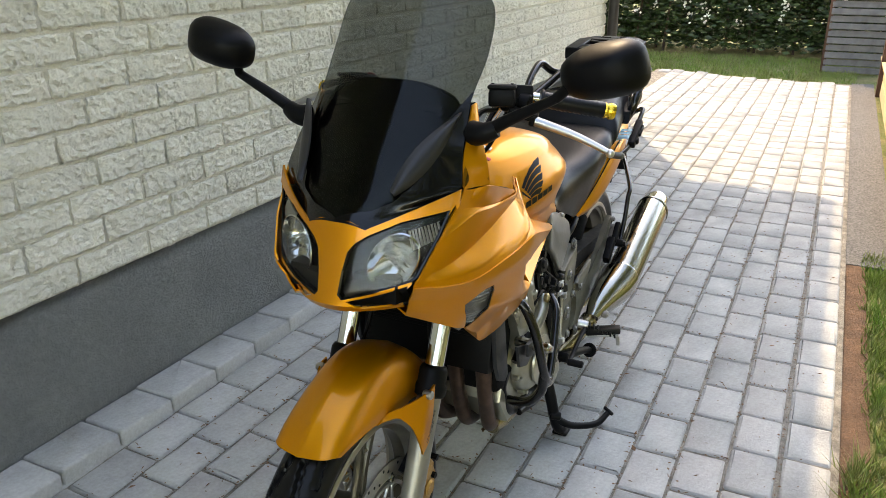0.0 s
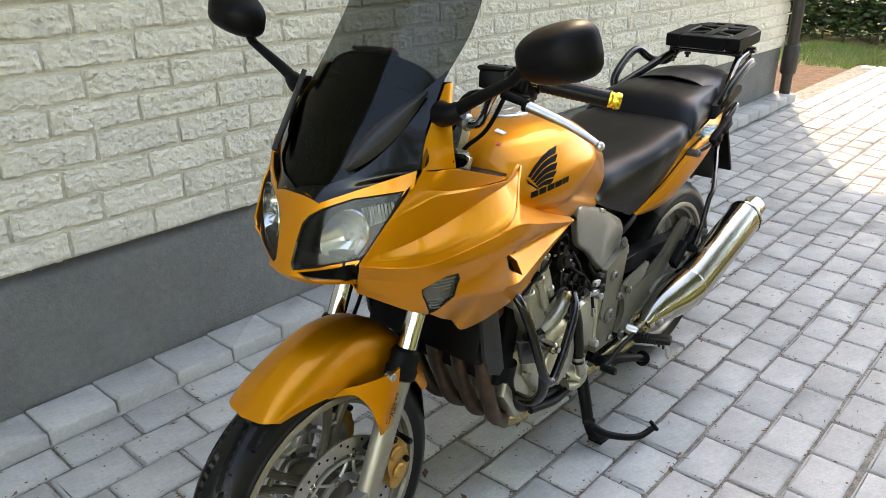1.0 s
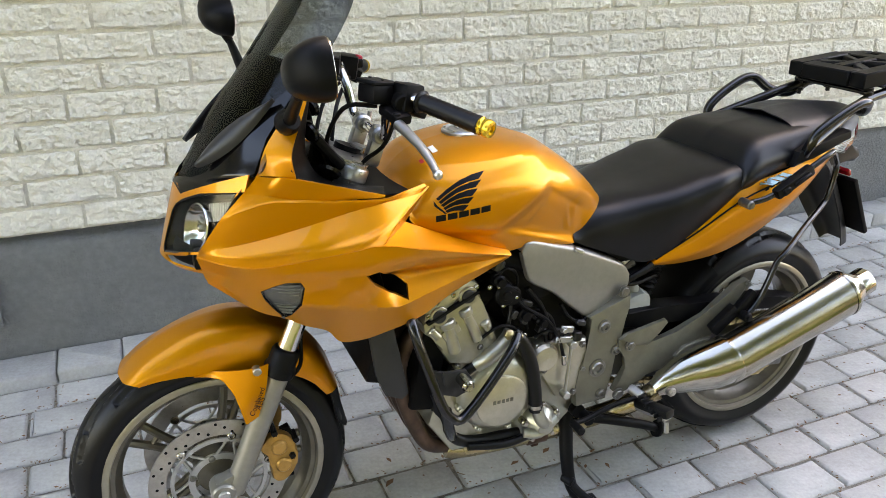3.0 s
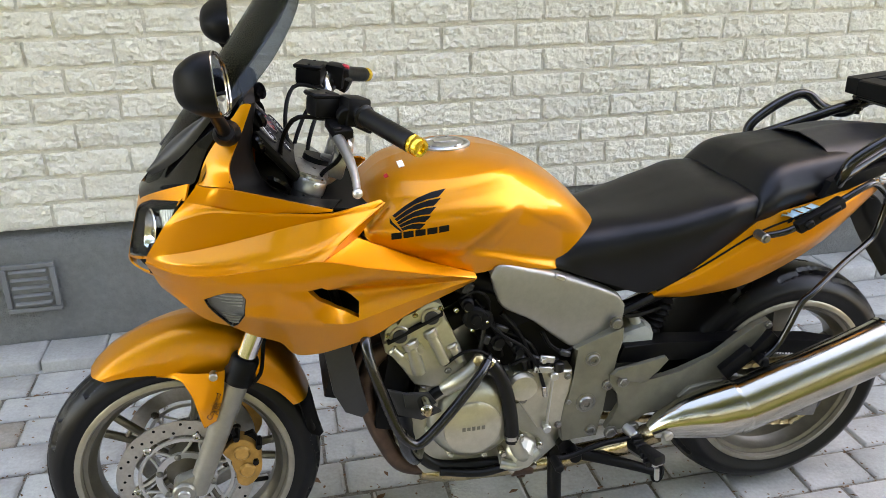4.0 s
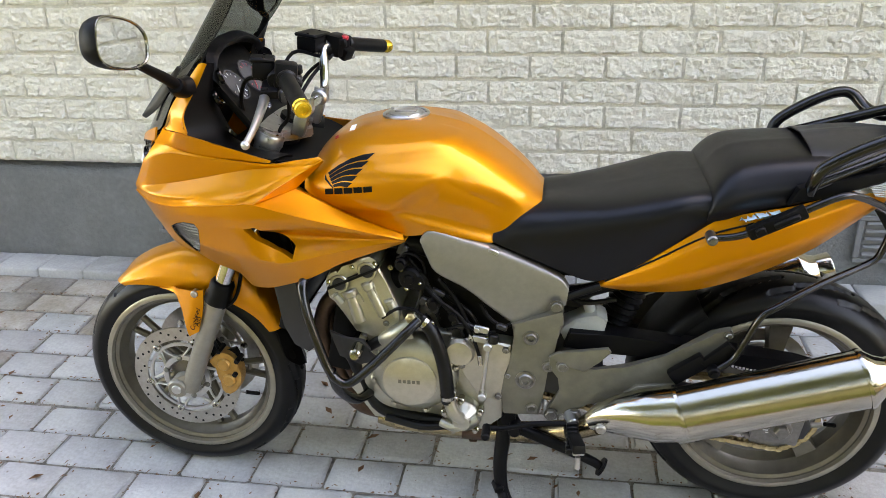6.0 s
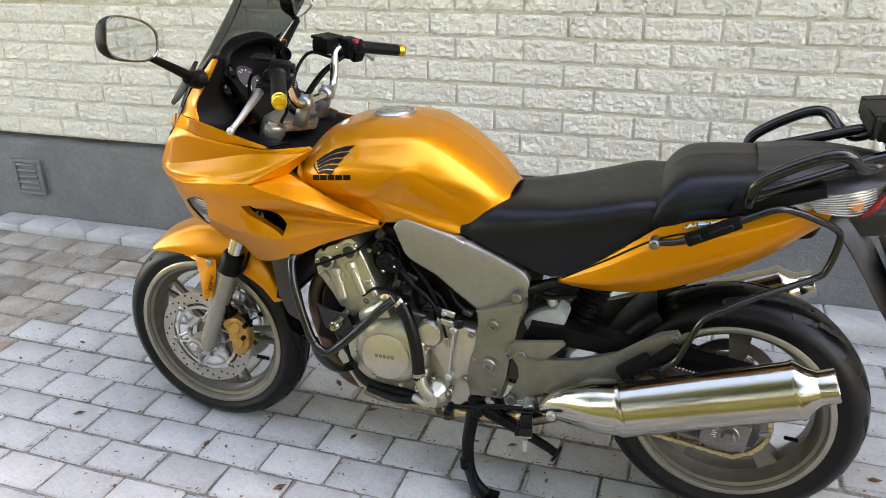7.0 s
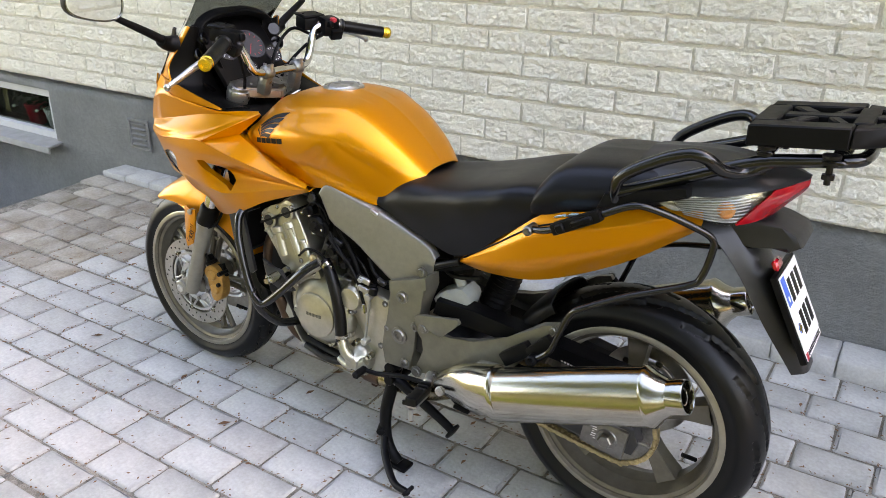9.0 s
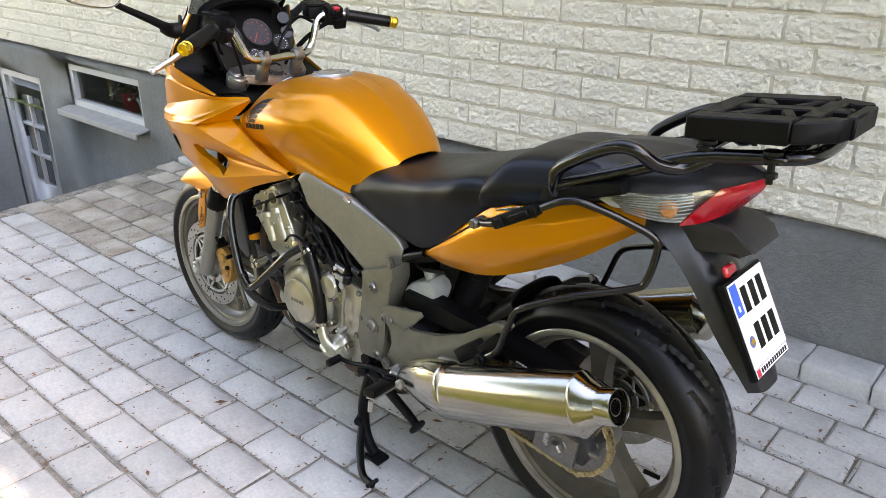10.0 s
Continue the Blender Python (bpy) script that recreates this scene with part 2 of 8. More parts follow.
def loft(bm, rows, nu=24, nv=6, creases=(), flip=1, closed=False):
    """Skin through the curves in rows. nv: steps per span; creases: rows with a hard edge."""
    cur = [spline([(x, y * flip, z) for x, y, z in r], nu) for r in rows]
    cuts = [0, *creases, len(rows) - 1]
    grid = []
    for a, b in zip(cuts, cuts[1:]):
        if a == b:
            continue
        n = (b - a) * nv + 1
        cols = []
        for u in range(nu):
            pts = [cur[r][u] for r in range(a, b + 1)]
            if len(pts) == 2:
                cols.append(spline(pts, n))
            else:
                c = []
                for i in range(len(pts) - 1):
                    p0 = pts[i - 1] if i else pts[0] * 2 - pts[1]
                    p1, p2 = pts[i], pts[i + 1]
                    p3 = pts[i + 2] if i + 2 < len(pts) else p2 * 2 - p1
                    for k in range(nv):
                        t = k / nv
                        c.append(0.5 * ((2 * p1) + (p2 - p0) * t + (2 * p0 - 5 * p1 + 4 * p2 - p3) * t * t + (3 * p1 - p0 - 3 * p2 + p3) * t ** 3))
                c.append(pts[-1])
                cols.append(c)
        for v in range(n if b == cuts[-1] else n - 1):
            grid.append([cols[u][v] for u in range(nu)])
    vs = [[bm.verts.new(p) for p in row] for row in grid]
    for r0, r1 in zip(vs, vs[1:]):
        for i in range(nu - 1 + (1 if closed else 0)):
            q = [r0[i], r0[(i + 1) % nu], r1[(i + 1) % nu], r1[i]]
            bm.faces.new(q)
    return vs


def weld(bm, d=0.0004):
    bmesh.ops.remove_doubles(bm, verts=bm.verts, dist=d)
    bmesh.ops.dissolve_degenerate(bm, edges=bm.edges, dist=1e-5)
    return bm


def thick(bm, t):
    bmesh.ops.recalc_face_normals(bm, faces=bm.faces)
    bmesh.ops.solidify(bm, geom=bm.faces[:], thickness=t)
    return bm


def mirrored(bm):
    """Adds the other side, across the plane y = 0, and joins the two."""
    geo = bmesh.ops.duplicate(bm, geom=bm.verts[:] + bm.edges[:] + bm.faces[:])["geom"]
    for g in geo:
        if isinstance(g, bmesh.types.BMVert):
            g.co.y = -g.co.y
    return weld(bm)


def frame_of(d):
    d = d.normalized()
    a = Vector((0, 0, 1)) if abs(d.z) < 0.9 else Vector((1, 0, 0))
    x = d.cross(a).normalized()
    return x, d.cross(x).normalized()


def tube(bm, pts, r, seg=10, n=None, smooth=True, cap=True):
    """A round bar along pts. r: a radius, or one for each end or point."""
    p = spline(pts, n or max(2, (len(pts) - 1) * 7 + 1)) if smooth else [Vector(q) for q in pts]
    rings = []
    x, y = frame_of(p[1] - p[0])
    for i, c in enumerate(p):
        d = (p[min(i + 1, len(p) - 1)] - p[max(i - 1, 0)]).normalized()
        x = (x - d * x.dot(d)).normalized()
        y = d.cross(x)
        rr = r if not isinstance(r, (tuple, list)) else r[0] + (r[-1] - r[0]) * i / (len(p) - 1)
        rings.append([bm.verts.new(c + x * math.cos(2 * math.pi * k / seg) * rr + y * math.sin(2 * math.pi * k / seg) * rr) for k in range(seg)])
    for a, b in zip(rings, rings[1:]):
        for k in range(seg):
            bm.faces.new([a[k], a[(k + 1) % seg], b[(k + 1) % seg], b[k]])
    if cap:
        bm.faces.new(rings[0][::-1])
        bm.faces.new(rings[-1])
    return bm


def lathe(bm, prof, at, axis, seg=32, closed=False):
    """Turns a profile of (radius, height) round an axis. closed: the profile is a ring."""
    at, axis = Vector(at), Vector(axis).normalized()
    x, y = frame_of(axis)
    rings = []
    for r, h in prof:
        rings.append([bm.verts.new(at + axis * h + (x * math.cos(2 * math.pi * k / seg) + y * math.sin(2 * math.pi * k / seg)) * max(r, 1e-5)) for k in range(seg)])
    pairs = list(zip(rings, rings[1:])) + ([(rings[-1], rings[0])] if closed else [])
    for a, b in pairs:
        for k in range(seg):
            bm.faces.new([a[k], a[(k + 1) % seg], b[(k + 1) % seg], b[k]])
    if not closed:
        for ring, pr in ((rings[0], prof[0]), (rings[-1], prof[-1])):
            if pr[0] > 1e-4:
                bm.faces.new(ring)
    return bm


def rod(bm, a, b, r, seg=14, bev=0.0):
    a, b = Vector(a), Vector(b)
    h = (b - a).length
    bev = min(bev, r * 0.5, h * 0.4)
    prof = [(r - bev, 0), (r, bev), (r, h - bev), (r - bev, h)] if bev else [(r, 0), (r, h)]
    return lathe(bm, prof, a, b - a, seg)


def box(bm, c, s, rot=None, bev=0.0, seg=2):
    m = Matrix.Translation(c) @ (rot.to_4x4() if rot else Matrix()) @ Matrix.Diagonal((*s, 1))
    got = bmesh.ops.create_cube(bm, size=1.0, matrix=m)["verts"]
    if bev:
        es = list({e for v in got for e in v.link_edges})
        bmesh.ops.bevel(bm, geom=es, offset=bev, segments=seg, affect="EDGES", profile=0.6)
    return bm


def turn(rx=0, ry=0, rz=0):
    return Euler((radians(rx), radians(ry), radians(rz))).to_matrix()


def plate(bm, pts, depth, t=0.01, bev=0.003, smooth=0):
    """A plate with the outline pts in x and z; depth: its outer face's y, or y as a function of x and z; t: thickness inwards (+y)."""
    if smooth:
        pts = [(p.x, p.z) for p in spline([(x, 0, z) for x, z in pts] + [(pts[0][0], 0, pts[0][1])], smooth)[:-1]]
    fn = depth if callable(depth) else (lambda x, z: depth)
    start = len(bm.verts)
    a = [bm.verts.new((x, fn(x, z), z)) for x, z in pts]
    b = [bm.verts.new((x, fn(x, z) + t, z)) for x, z in pts]
    fa = bm.faces.new(a)
    fb = bm.faces.new(b[::-1])
    n = len(pts)
    for i in range(n):
        bm.faces.new([a[i], b[i], b[(i + 1) % n], a[(i + 1) % n]])
    if bev:
        es = list({e for v in a for e in v.link_edges if e.other_vert(v) in a})
        bmesh.ops.bevel(bm, geom=es, offset=bev, segments=2, affect="EDGES", profile=0.6)
    return bm


def flipped(bm):
    for v in bm.verts:
        v.co.y = -v.co.y
    return bm


def inside(poly, a, b):
    hit, n = False, len(poly)
    for i in range(n):
        (x0, y0), (x1, y1) = poly[i], poly[(i + 1) % n]
        if (y0 > b) != (y1 > b) and a < (x1 - x0) * (b - y0) / (y1 - y0) + x0:
            hit = not hit
    return hit


def cut_patch(bm, poly, axes, sign=None):
    """Cuts the outline poly, a convex ring seen along the third axis, into the skin; returns the faces inside it."""
    i, j = axes
    k = 3 - i - j
    lo = [min(p[q] for p in poly) - 0.02 for q in (0, 1)]
    hi = [max(p[q] for p in poly) + 0.02 for q in (0, 1)]

    def near():
        return [q for q in bm.faces if lo[0] < q.calc_center_median()[i] < hi[0] and lo[1] < q.calc_center_median()[j] < hi[1] and (sign is None or q.calc_center_median()[k] * sign > 0)]
    n = len(poly)
    for e in range(n):
        p, q = poly[e], poly[(e + 1) % n]
        co, no = [0, 0, 0], [0, 0, 0]
        co[i], co[j] = p
        no[i], no[j] = q[1] - p[1], p[0] - q[0]
        fs = near()
        geo = list({v for q2 in fs for v in q2.verts}) + list({v for q2 in fs for v in q2.edges}) + fs
        bmesh.ops.bisect_plane(bm, geom=geo, dist=1e-5, plane_co=co, plane_no=no)
    return [q for q in near() if inside(poly, q.calc_center_median()[i], q.calc_center_median()[j])]


def take(bm, faces):
    """Moves faces of a skin into a skin of their own."""
    out = bmesh.new()
    made = {}
    for face in faces:
        vs = []
        for v in face.verts:
            if v not in made:
                made[v] = out.verts.new(v.co)
            vs.append(made[v])
        out.faces.new(vs)
    bmesh.ops.delete(bm, geom=faces, context="FACES")
    return out


def rim_loop(bm):
    """The outer edge of a skin, in order."""
    es = {e for e in bm.edges if len(e.link_faces) == 1}
    e = next(iter(es))
    loop = [e.verts[0].co.copy()]
    v = e.verts[1]
    es.discard(e)
    while True:
        loop.append(v.co.copy())
        nx = [g for g in v.link_edges if g in es]
        if not nx:
            break
        es.discard(nx[0])
        v = nx[0].other_vert(v)
    return loop

# ---- the house, the yard and what lies round it ----
WALL_Y, CORNER_X, PLINTH_Z, EAVE_Z = 1.11, 5.86, 0.497, 2.9
PIT_X = -2.04
EDGE_Y = -0.784
RISE = 0.045


def slab(name, x0, x1, y0, y1, z0, z1, material, label, category, bev=0.0):
    bm = bmesh.new()
    box(bm, ((x0 + x1) / 2, (y0 + y1) / 2, (z0 + z1) / 2), (x1 - x0, y1 - y0, z1 - z0), bev=bev)
    return solid(name, bm, material, label, category, "structure")


def wall_with_holes(bm, x0, x1, y0, y1, z0, z1, holes):
    """A wall between two heights, with openings (x0, x1, z0, z1) that go through it."""
    xs = sorted({x0, x1, *[h[0] for h in holes], *[h[1] for h in holes]})
    zs = sorted({z0, z1, *[h[2] for h in holes], *[h[3] for h in holes]})
    for a, b in zip(xs, xs[1:]):
        for c, d in zip(zs, zs[1:]):
            mx, mz = (a + b) / 2, (c + d) / 2
            if not any(h[0] < mx < h[1] and h[2] < mz < h[3] for h in holes):
                box(bm, (mx, (y0 + y1) / 2, mz), (b - a, y1 - y0, d - c))
    bmesh.ops.remove_doubles(bm, verts=bm.verts, dist=0.0005)
    return bm


WIN = (-3.78, -2.70, 0.10, 0.42)
DOOR = (-5.20, -4.32, -1.82, 0.24)
bm = bmesh.new()
wall_with_holes(bm, -9.0, CORNER_X - 0.02, WALL_Y + 0.012, WALL_Y + 0.30, -1.9, PLINTH_Z, [WIN, DOOR])
solid("wall_plinth", bm, PLASTER, "dark grey roughcast plastered house plinth", "wall", "structure", sharp=30)
bm = bmesh.new()
box(bm, ((-9 + CORNER_X) / 2, WALL_Y + 0.156, (PLINTH_Z + EAVE_Z) / 2), (CORNER_X + 9, 0.30, EAVE_Z - PLINTH_Z))
wall = solid("wall_front", bm, MORTAR, "cream painted split face brick house wall", "wall", "structure")
bm = bmesh.new()
box(bm, (CORNER_X - 0.15, WALL_Y + 4.3, 1.2), (0.28, 7.9, 3.4))
box(bm, (-8.85, WALL_Y + 4.3, 1.2), (0.28, 7.9, 3.4))
solid("wall_gable", bm, MORTAR, "cream painted gable wall of the house", "wall", "structure")
# roof out of view, with its overhang set to cast the house shadow
bm = bmesh.new()
box(bm, (-1.4, 4.9, EAVE_Z + 0.06), (15.2, 9.0, 0.12))
solid("soffit", bm, SOFFIT, "white boarded roof soffit above the wall", "soffit", "structure")
bm = bmesh.new()
for s in (0, 1):
    a = [V(-9.0, 0.36, EAVE_Z + 0.12), V(6.2, 0.36, EAVE_Z + 0.12), V(6.2, 4.9, EAVE_Z + 1.1), V(-9.0, 4.9, EAVE_Z + 1.1)]
    if s:
        a = [V(p.x, 9.8 - p.y, p.z) for p in a][::-1]
    bm.faces.new([bm.verts.new(p) for p in a])
thick(bm, 0.06)
solid("roof", bm, ROOFM, "low pitched tiled house roof", "roof", "structure")

# lawn, one sheet to the horizon with the sunk basement yard left open
bm = bmesh.new()
xs = [-300, -40, -9, PIT_X - 0.06, -1, 1, 3, 5, 8.5, 12, 40, 300]
ys = [-300, -40, -8, -4, -2, -1.3, -0.935, -0.35, 0.3, 1.13, 9, 40, 300]
pts = {}
for i, x in enumerate(xs):
    for j, y in enumerate(ys):
        pts[i, j] = bm.verts.new((x, y, -0.03))
for i in range(len(xs) - 1):
    for j in range(len(ys) - 1):
        mx, my = (xs[i] + xs[i + 1]) / 2, (ys[j] + ys[j + 1]) / 2
        if -9 < mx < PIT_X and -0.35 < my < 1.13:
            continue
        bm.faces.new([pts[i, j], pts[i + 1, j], pts[i + 1, j + 1], pts[i, j + 1]])
solid("ground", bm, LAWN, "patchy green and straw lawn round the house", "ground", "structure")
# basement yard
slab("basement_yard_floor", -9, PIT_X, -0.35, WALL_Y, -1.9, -1.82, SAND, "grey concrete floor of the basement yard", "floor")
slab("retaining_wall_end", PIT_X - 0.06, PIT_X, -0.35, WALL_Y, -1.82, -0.07, PLASTER, "grey retaining wall below the paving edge", "wall")
slab("retaining_wall_side", -9, PIT_X - 0.06, -0.45, -0.35, -1.82, -0.01, PLASTER, "grey retaining wall of the basement yard", "wall")
slab("coping", -9, PIT_X - 0.10, -0.55, -0.18, -0.01, 0.05, SOFFIT, "pale stone coping on the retaining wall", "coping", 0.01)
# bedding of the paving
bm = bmesh.new()
prof = [(-0.945, -0.0085), (0.05, -0.0085), (WALL_Y + 0.012, -0.0085 + 1.06 * RISE), (WALL_Y + 0.012, -0.10), (-0.945, -0.10)]
a = [bm.verts.new((PIT_X, y, z)) for y, z in prof]
b = [bm.verts.new((8.42, y, z)) for y, z in prof]
bm.faces.new(a), bm.faces.new(b[::-1])
for i in range(5):
    bm.faces.new([a[i], b[i], b[(i + 1) % 5], a[(i + 1) % 5]])
solid("pavement_bed", bm, SAND, "sandy bedding and joints of the paving", "paving bed", "structure")
slab("gravel_strip", 2.85, 8.6, -1.16, -0.945, -0.09, -0.018, GRAVEL, "grey fine gravel strip beside the paving", "gravel")
slab("soil_bed", 6.0, 8.15, 0.86, 2.6, -0.06, 0.02, SOIL, "bare brown soil bed by the house corner", "soil", 0.02)
slab("soil_edge", -3, 2.85, -1.03, -0.945, -0.08, -0.022, SOIL, "strip of bare soil along the paving edge", "soil")


def louvre_vent(x0, x1, z0, z1):
    v = thing("wall_vent", "grey painted louvred vent set in the plinth", "vent", ((x0 + x1) / 2, WALL_Y, z0), group="plinth vents")
    ox, oz = (x0 + x1) / 2, z0
    w, h = x1 - x0, z1 - z0
    bm = bmesh.new()
    for c, s in (((0, 0, h - 0.008), (w, 0.012, 0.016)), ((0, 0, 0.008), (w, 0.012, 0.016)), ((-w / 2 + 0.009, 0, h / 2), (0.018, 0.012, h - 0.034)), ((w / 2 - 0.009, 0, h / 2), (0.018, 0.012, h - 0.034))):
        box(bm, c, s, bev=0.002, seg=1)
    box(bm, (0, 0.006, h / 2), (w - 0.03, 0.006, h - 0.03))
    part("vent_frame", bm, VENTM, v)
    for k in range(5):
        bm = bmesh.new()
        box(bm, (0, -0.004, 0.032 + (h - 0.06) * k / 4), (w - 0.055, 0.016, 0.010), turn(28), 0.002, 1)
        part("slat", bm, VENTM, v)
    return v


louvre_vent(-0.705, -0.53, 0.195, 0.375)
louvre_vent(2.03, 2.205, 0.19, 0.37)
louvre_vent(-1.93, -1.755, 0.18, 0.36)


def basement_window():
    x0, x1, z0, z1 = WIN
    w = thing("window_1", "low basement window with white frame and flowerpots inside", "window", ((x0 + x1) / 2, WALL_Y, z0), kind="structure")
    W, H = x1 - x0, z1 - z0
    bm = bmesh.new()
    for c, s in (((0, 0.06, H - 0.025), (W, 0.06, 0.05)), ((0, 0.06, 0.025), (W, 0.06, 0.05)), ((-W / 2 + 0.025, 0.06, H / 2), (0.05, 0.06, H - 0.1)), ((W / 2 - 0.025, 0.06, H / 2), (0.05, 0.06, H - 0.1))):
        box(bm, c, s, bev=0.004, seg=1)
    part("window_frame", bm, WHITEP, w, "white painted frame, greyed in colour for shade")
    bm = bmesh.new()
    box(bm, (0, 0.065, H / 2), (W - 0.10, 0.006, H - 0.10))
    p = part("pane", bm, PANE, w)
    p.visible_shadow = False
    bm = bmesh.new()
    box(bm, (0, -0.025, -0.012), (W + 0.10, 0.13, 0.018), turn(8), 0.004, 1)
    box(bm, (0, -0.082, -0.036), (W + 0.10, 0.016, 0.04), None, 0.004, 1)
    part("window_sill", bm, SILLM, w, "grey metal sill")
    bm = bmesh.new()
    box(bm, (0, 0.34, H / 2 - 0.05), (W, 0.02, H + 0.3))
    box(bm, (0, 0.22, -0.02), (W, 0.24, 0.02))
    part("recess", bm, DARKIN, w)
    return w


basement_window()
for x, m, r in ((-2.98, SOFFIT, 0.085), (-3.24, REDPL, 0.07)):
    pot = thing("flowerpot", "flowerpot on the basement window sill inside", "flowerpot", (x, WALL_Y + 0.22, 0.09), group="flowerpots")
    bm = bmesh.new()
    lathe(bm, [(r * 0.7, 0), (r, 0.13), (r * 1.05, 0.13), (r * 1.05, 0.15), (r * 0.9, 0.15)], (0, 0, 0), (0, 0, 1), 20)
    part("pot", bm, m, pot)
    bm = bmesh.new()
    rng = random.Random(5)
    for k in range(60):
        d = V(rng.gauss(0, 1), rng.gauss(0, 1), abs(rng.gauss(0, 1))).normalized()
        c = V(0, 0, 0.15) + d * rng.uniform(0.05, 0.17)
        u, w2 = frame_of(d)
        s = rng.uniform(0.015, 0.03)
        bm.faces.new([bm.verts.new(c + q) for q in (u * s, w2 * s * 0.5 + d * 0.01, -u * s, -w2 * s * 0.5)])
    part("foliage", bm, LEAF, pot)


def basement_door():
    x0, x1, z0, z1 = DOOR
    d = thing("door_1", "white basement door with a small paned window", "door", ((x0 + x1) / 2, WALL_Y, z0), kind="structure")
    W, H = x1 - x0, z1 - z0
    bm = bmesh.new()
    for c, s in (((-W / 2 + 0.04, 0.08, H / 2), (0.08, 0.10, H)), ((W / 2 - 0.04, 0.08, H / 2), (0.08, 0.10, H)), ((0, 0.08, H - 0.03), (W - 0.16, 0.10, 0.06))):
        box(bm, c, s, bev=0.004, seg=1)
    part("door_frame", bm, WHITEP, d, "white door frame, greyed in colour for shade")
    bm = bmesh.new()
    wall_with_holes(bm, -W / 2 + 0.08, W / 2 - 0.08, 0.06, 0.11, 0.0, H - 0.06, [(-0.22, 0.22, H - 0.98, H - 0.20)])
    part("door_leaf", bm, WHITEP, d)
    bm = bmesh.new()
    box(bm, (0, 0.075, H - 0.59), (0.028, 0.04, 0.78), bev=0.003, seg=1)
    for q in (-1, 1):
        box(bm, (0, 0.074, H - 0.59 + q * 0.13), (0.44, 0.038, 0.028), bev=0.003, seg=1)
    part("glazing_bar", bm, WHITEP, d)
    for sx in (-1, 1):
        for sz in (-1, 0, 1):
            bm = bmesh.new()
            box(bm, (sx * 0.117, 0.088, H - 0.59 + sz * 0.26), (0.205, 0.006, 0.232))
            part("pane", bm, DOORGL, d)
    for sx in (-1, 1):
        bm = bmesh.new()
        box(bm, (sx * 0.16, 0.057, 0.52), (0.26, 0.012, 0.74), bev=0.005, seg=1)
        part("panel", bm, WHITEP, d)
    return d


basement_door()

# downpipe at the corner
dp = thing("downpipe", "dark brown metal downpipe at the house corner", "downpipe", (CORNER_X + 0.0, WALL_Y - 0.07, 0))
bm = bmesh.new()
tube(bm, [(0, 0, 0.10), (0, 0, 2.8)], 0.045, 14, smooth=False)
part("pipe", bm, PIPEM, dp)
bm = bmesh.new()
lathe(bm, [(0.05, 0.28), (0.065, 0.30), (0.065, 0.50), (0.05, 0.52)], (0, 0, 0), (0, 0, 1), 16)
part("leaf_trap", bm, PIPEM, dp)
bm = bmesh.new()
box(bm, (0, 0.045, 1.1), (0.11, 0.06, 0.03), bev=0.003, seg=1)
part("bracket", bm, PIPEM, dp)

# raised bed of pale timber, beside the gravel
bed = thing("timber_planter", "pale new pine timber planter box beside the gravel", "planter", (3.1, -1.2, -0.03))
for k, (c, s) in enumerate((((2.6, -0.02, 0.09), (5.2, 0.045, 0.145)), ((2.6, -0.02, 0.245), (5.2, 0.045, 0.145)), ((0.022, -0.5, 0.09), (0.045, 0.9, 0.145)), ((0.022, -0.5, 0.245), (0.045, 0.9, 0.145)))):
    bm = bmesh.new()
    box(bm, c, s, bev=0.004, seg=1)
    part("board", bm, PINE, bed)
bm = bmesh.new()
box(bm, (2.6, -0.03, 0.335), (5.3, 0.13, 0.028), bev=0.004, seg=1)
part("top_board", bm, PINE, bed)
for x in (0.10, 2.6, 5.1):
    bm = bmesh.new()
    box(bm, (x, -0.085, 0.16), (0.07, 0.07, 0.32), bev=0.004, seg=1)
    part("corner_post", bm, BROWNW, bed)
bm = bmesh.new()
box(bm, (2.6, -0.55, 0.13), (5.1, 0.8, 0.26))
part("soil_fill", bm, SOIL, bed)

# slatted screen and its dark post at the end of the drive
sc = thing("slatted_screen", "weathered grey horizontal slat screen at the lawn edge", "screen", (9.35, -0.62, -0.03))
rng = random.Random(8)
for k in range(22):
    bm = bmesh.new()
    box(bm, (0.01 * (k % 2), -0.37, 0.05 + 0.082 * k), (0.022, 0.74, 0.07), turn(0, 14, 0), 0.003, 1)
    part("slat", bm, SLATM, sc)
for y in (0.0, -0.74):
    bm = bmesh.new()
    box(bm, (0.03, y, 0.95), (0.05, 0.05, 1.9), bev=0.003, seg=1)
    part("stile", bm, BROWNW, sc)
post = thing("shed_post", "dark brown stained timber corner post", "post", (7.9, -1.22, -0.03))
bm = bmesh.new()
box(bm, (0, 0, 1.2), (0.12, 0.12, 2.4), bev=0.005, seg=1)
part("post", bm, BROWNW, post)


# hedges and trees
def leaf_cloud(bm, rng, count, spot, size):
    for _ in range(count):
        c = spot(rng)
        d = V(rng.gauss(0, 1), rng.gauss(0, 1), rng.gauss(0, 1)).normalized()
        u, w = frame_of(d)
        s = size * rng.uniform(0.6, 1.3)
        bm.faces.new([bm.verts.new(c + q) for q in (u * s, w * s * 0.45, -u * s, -w * s * 0.45)])


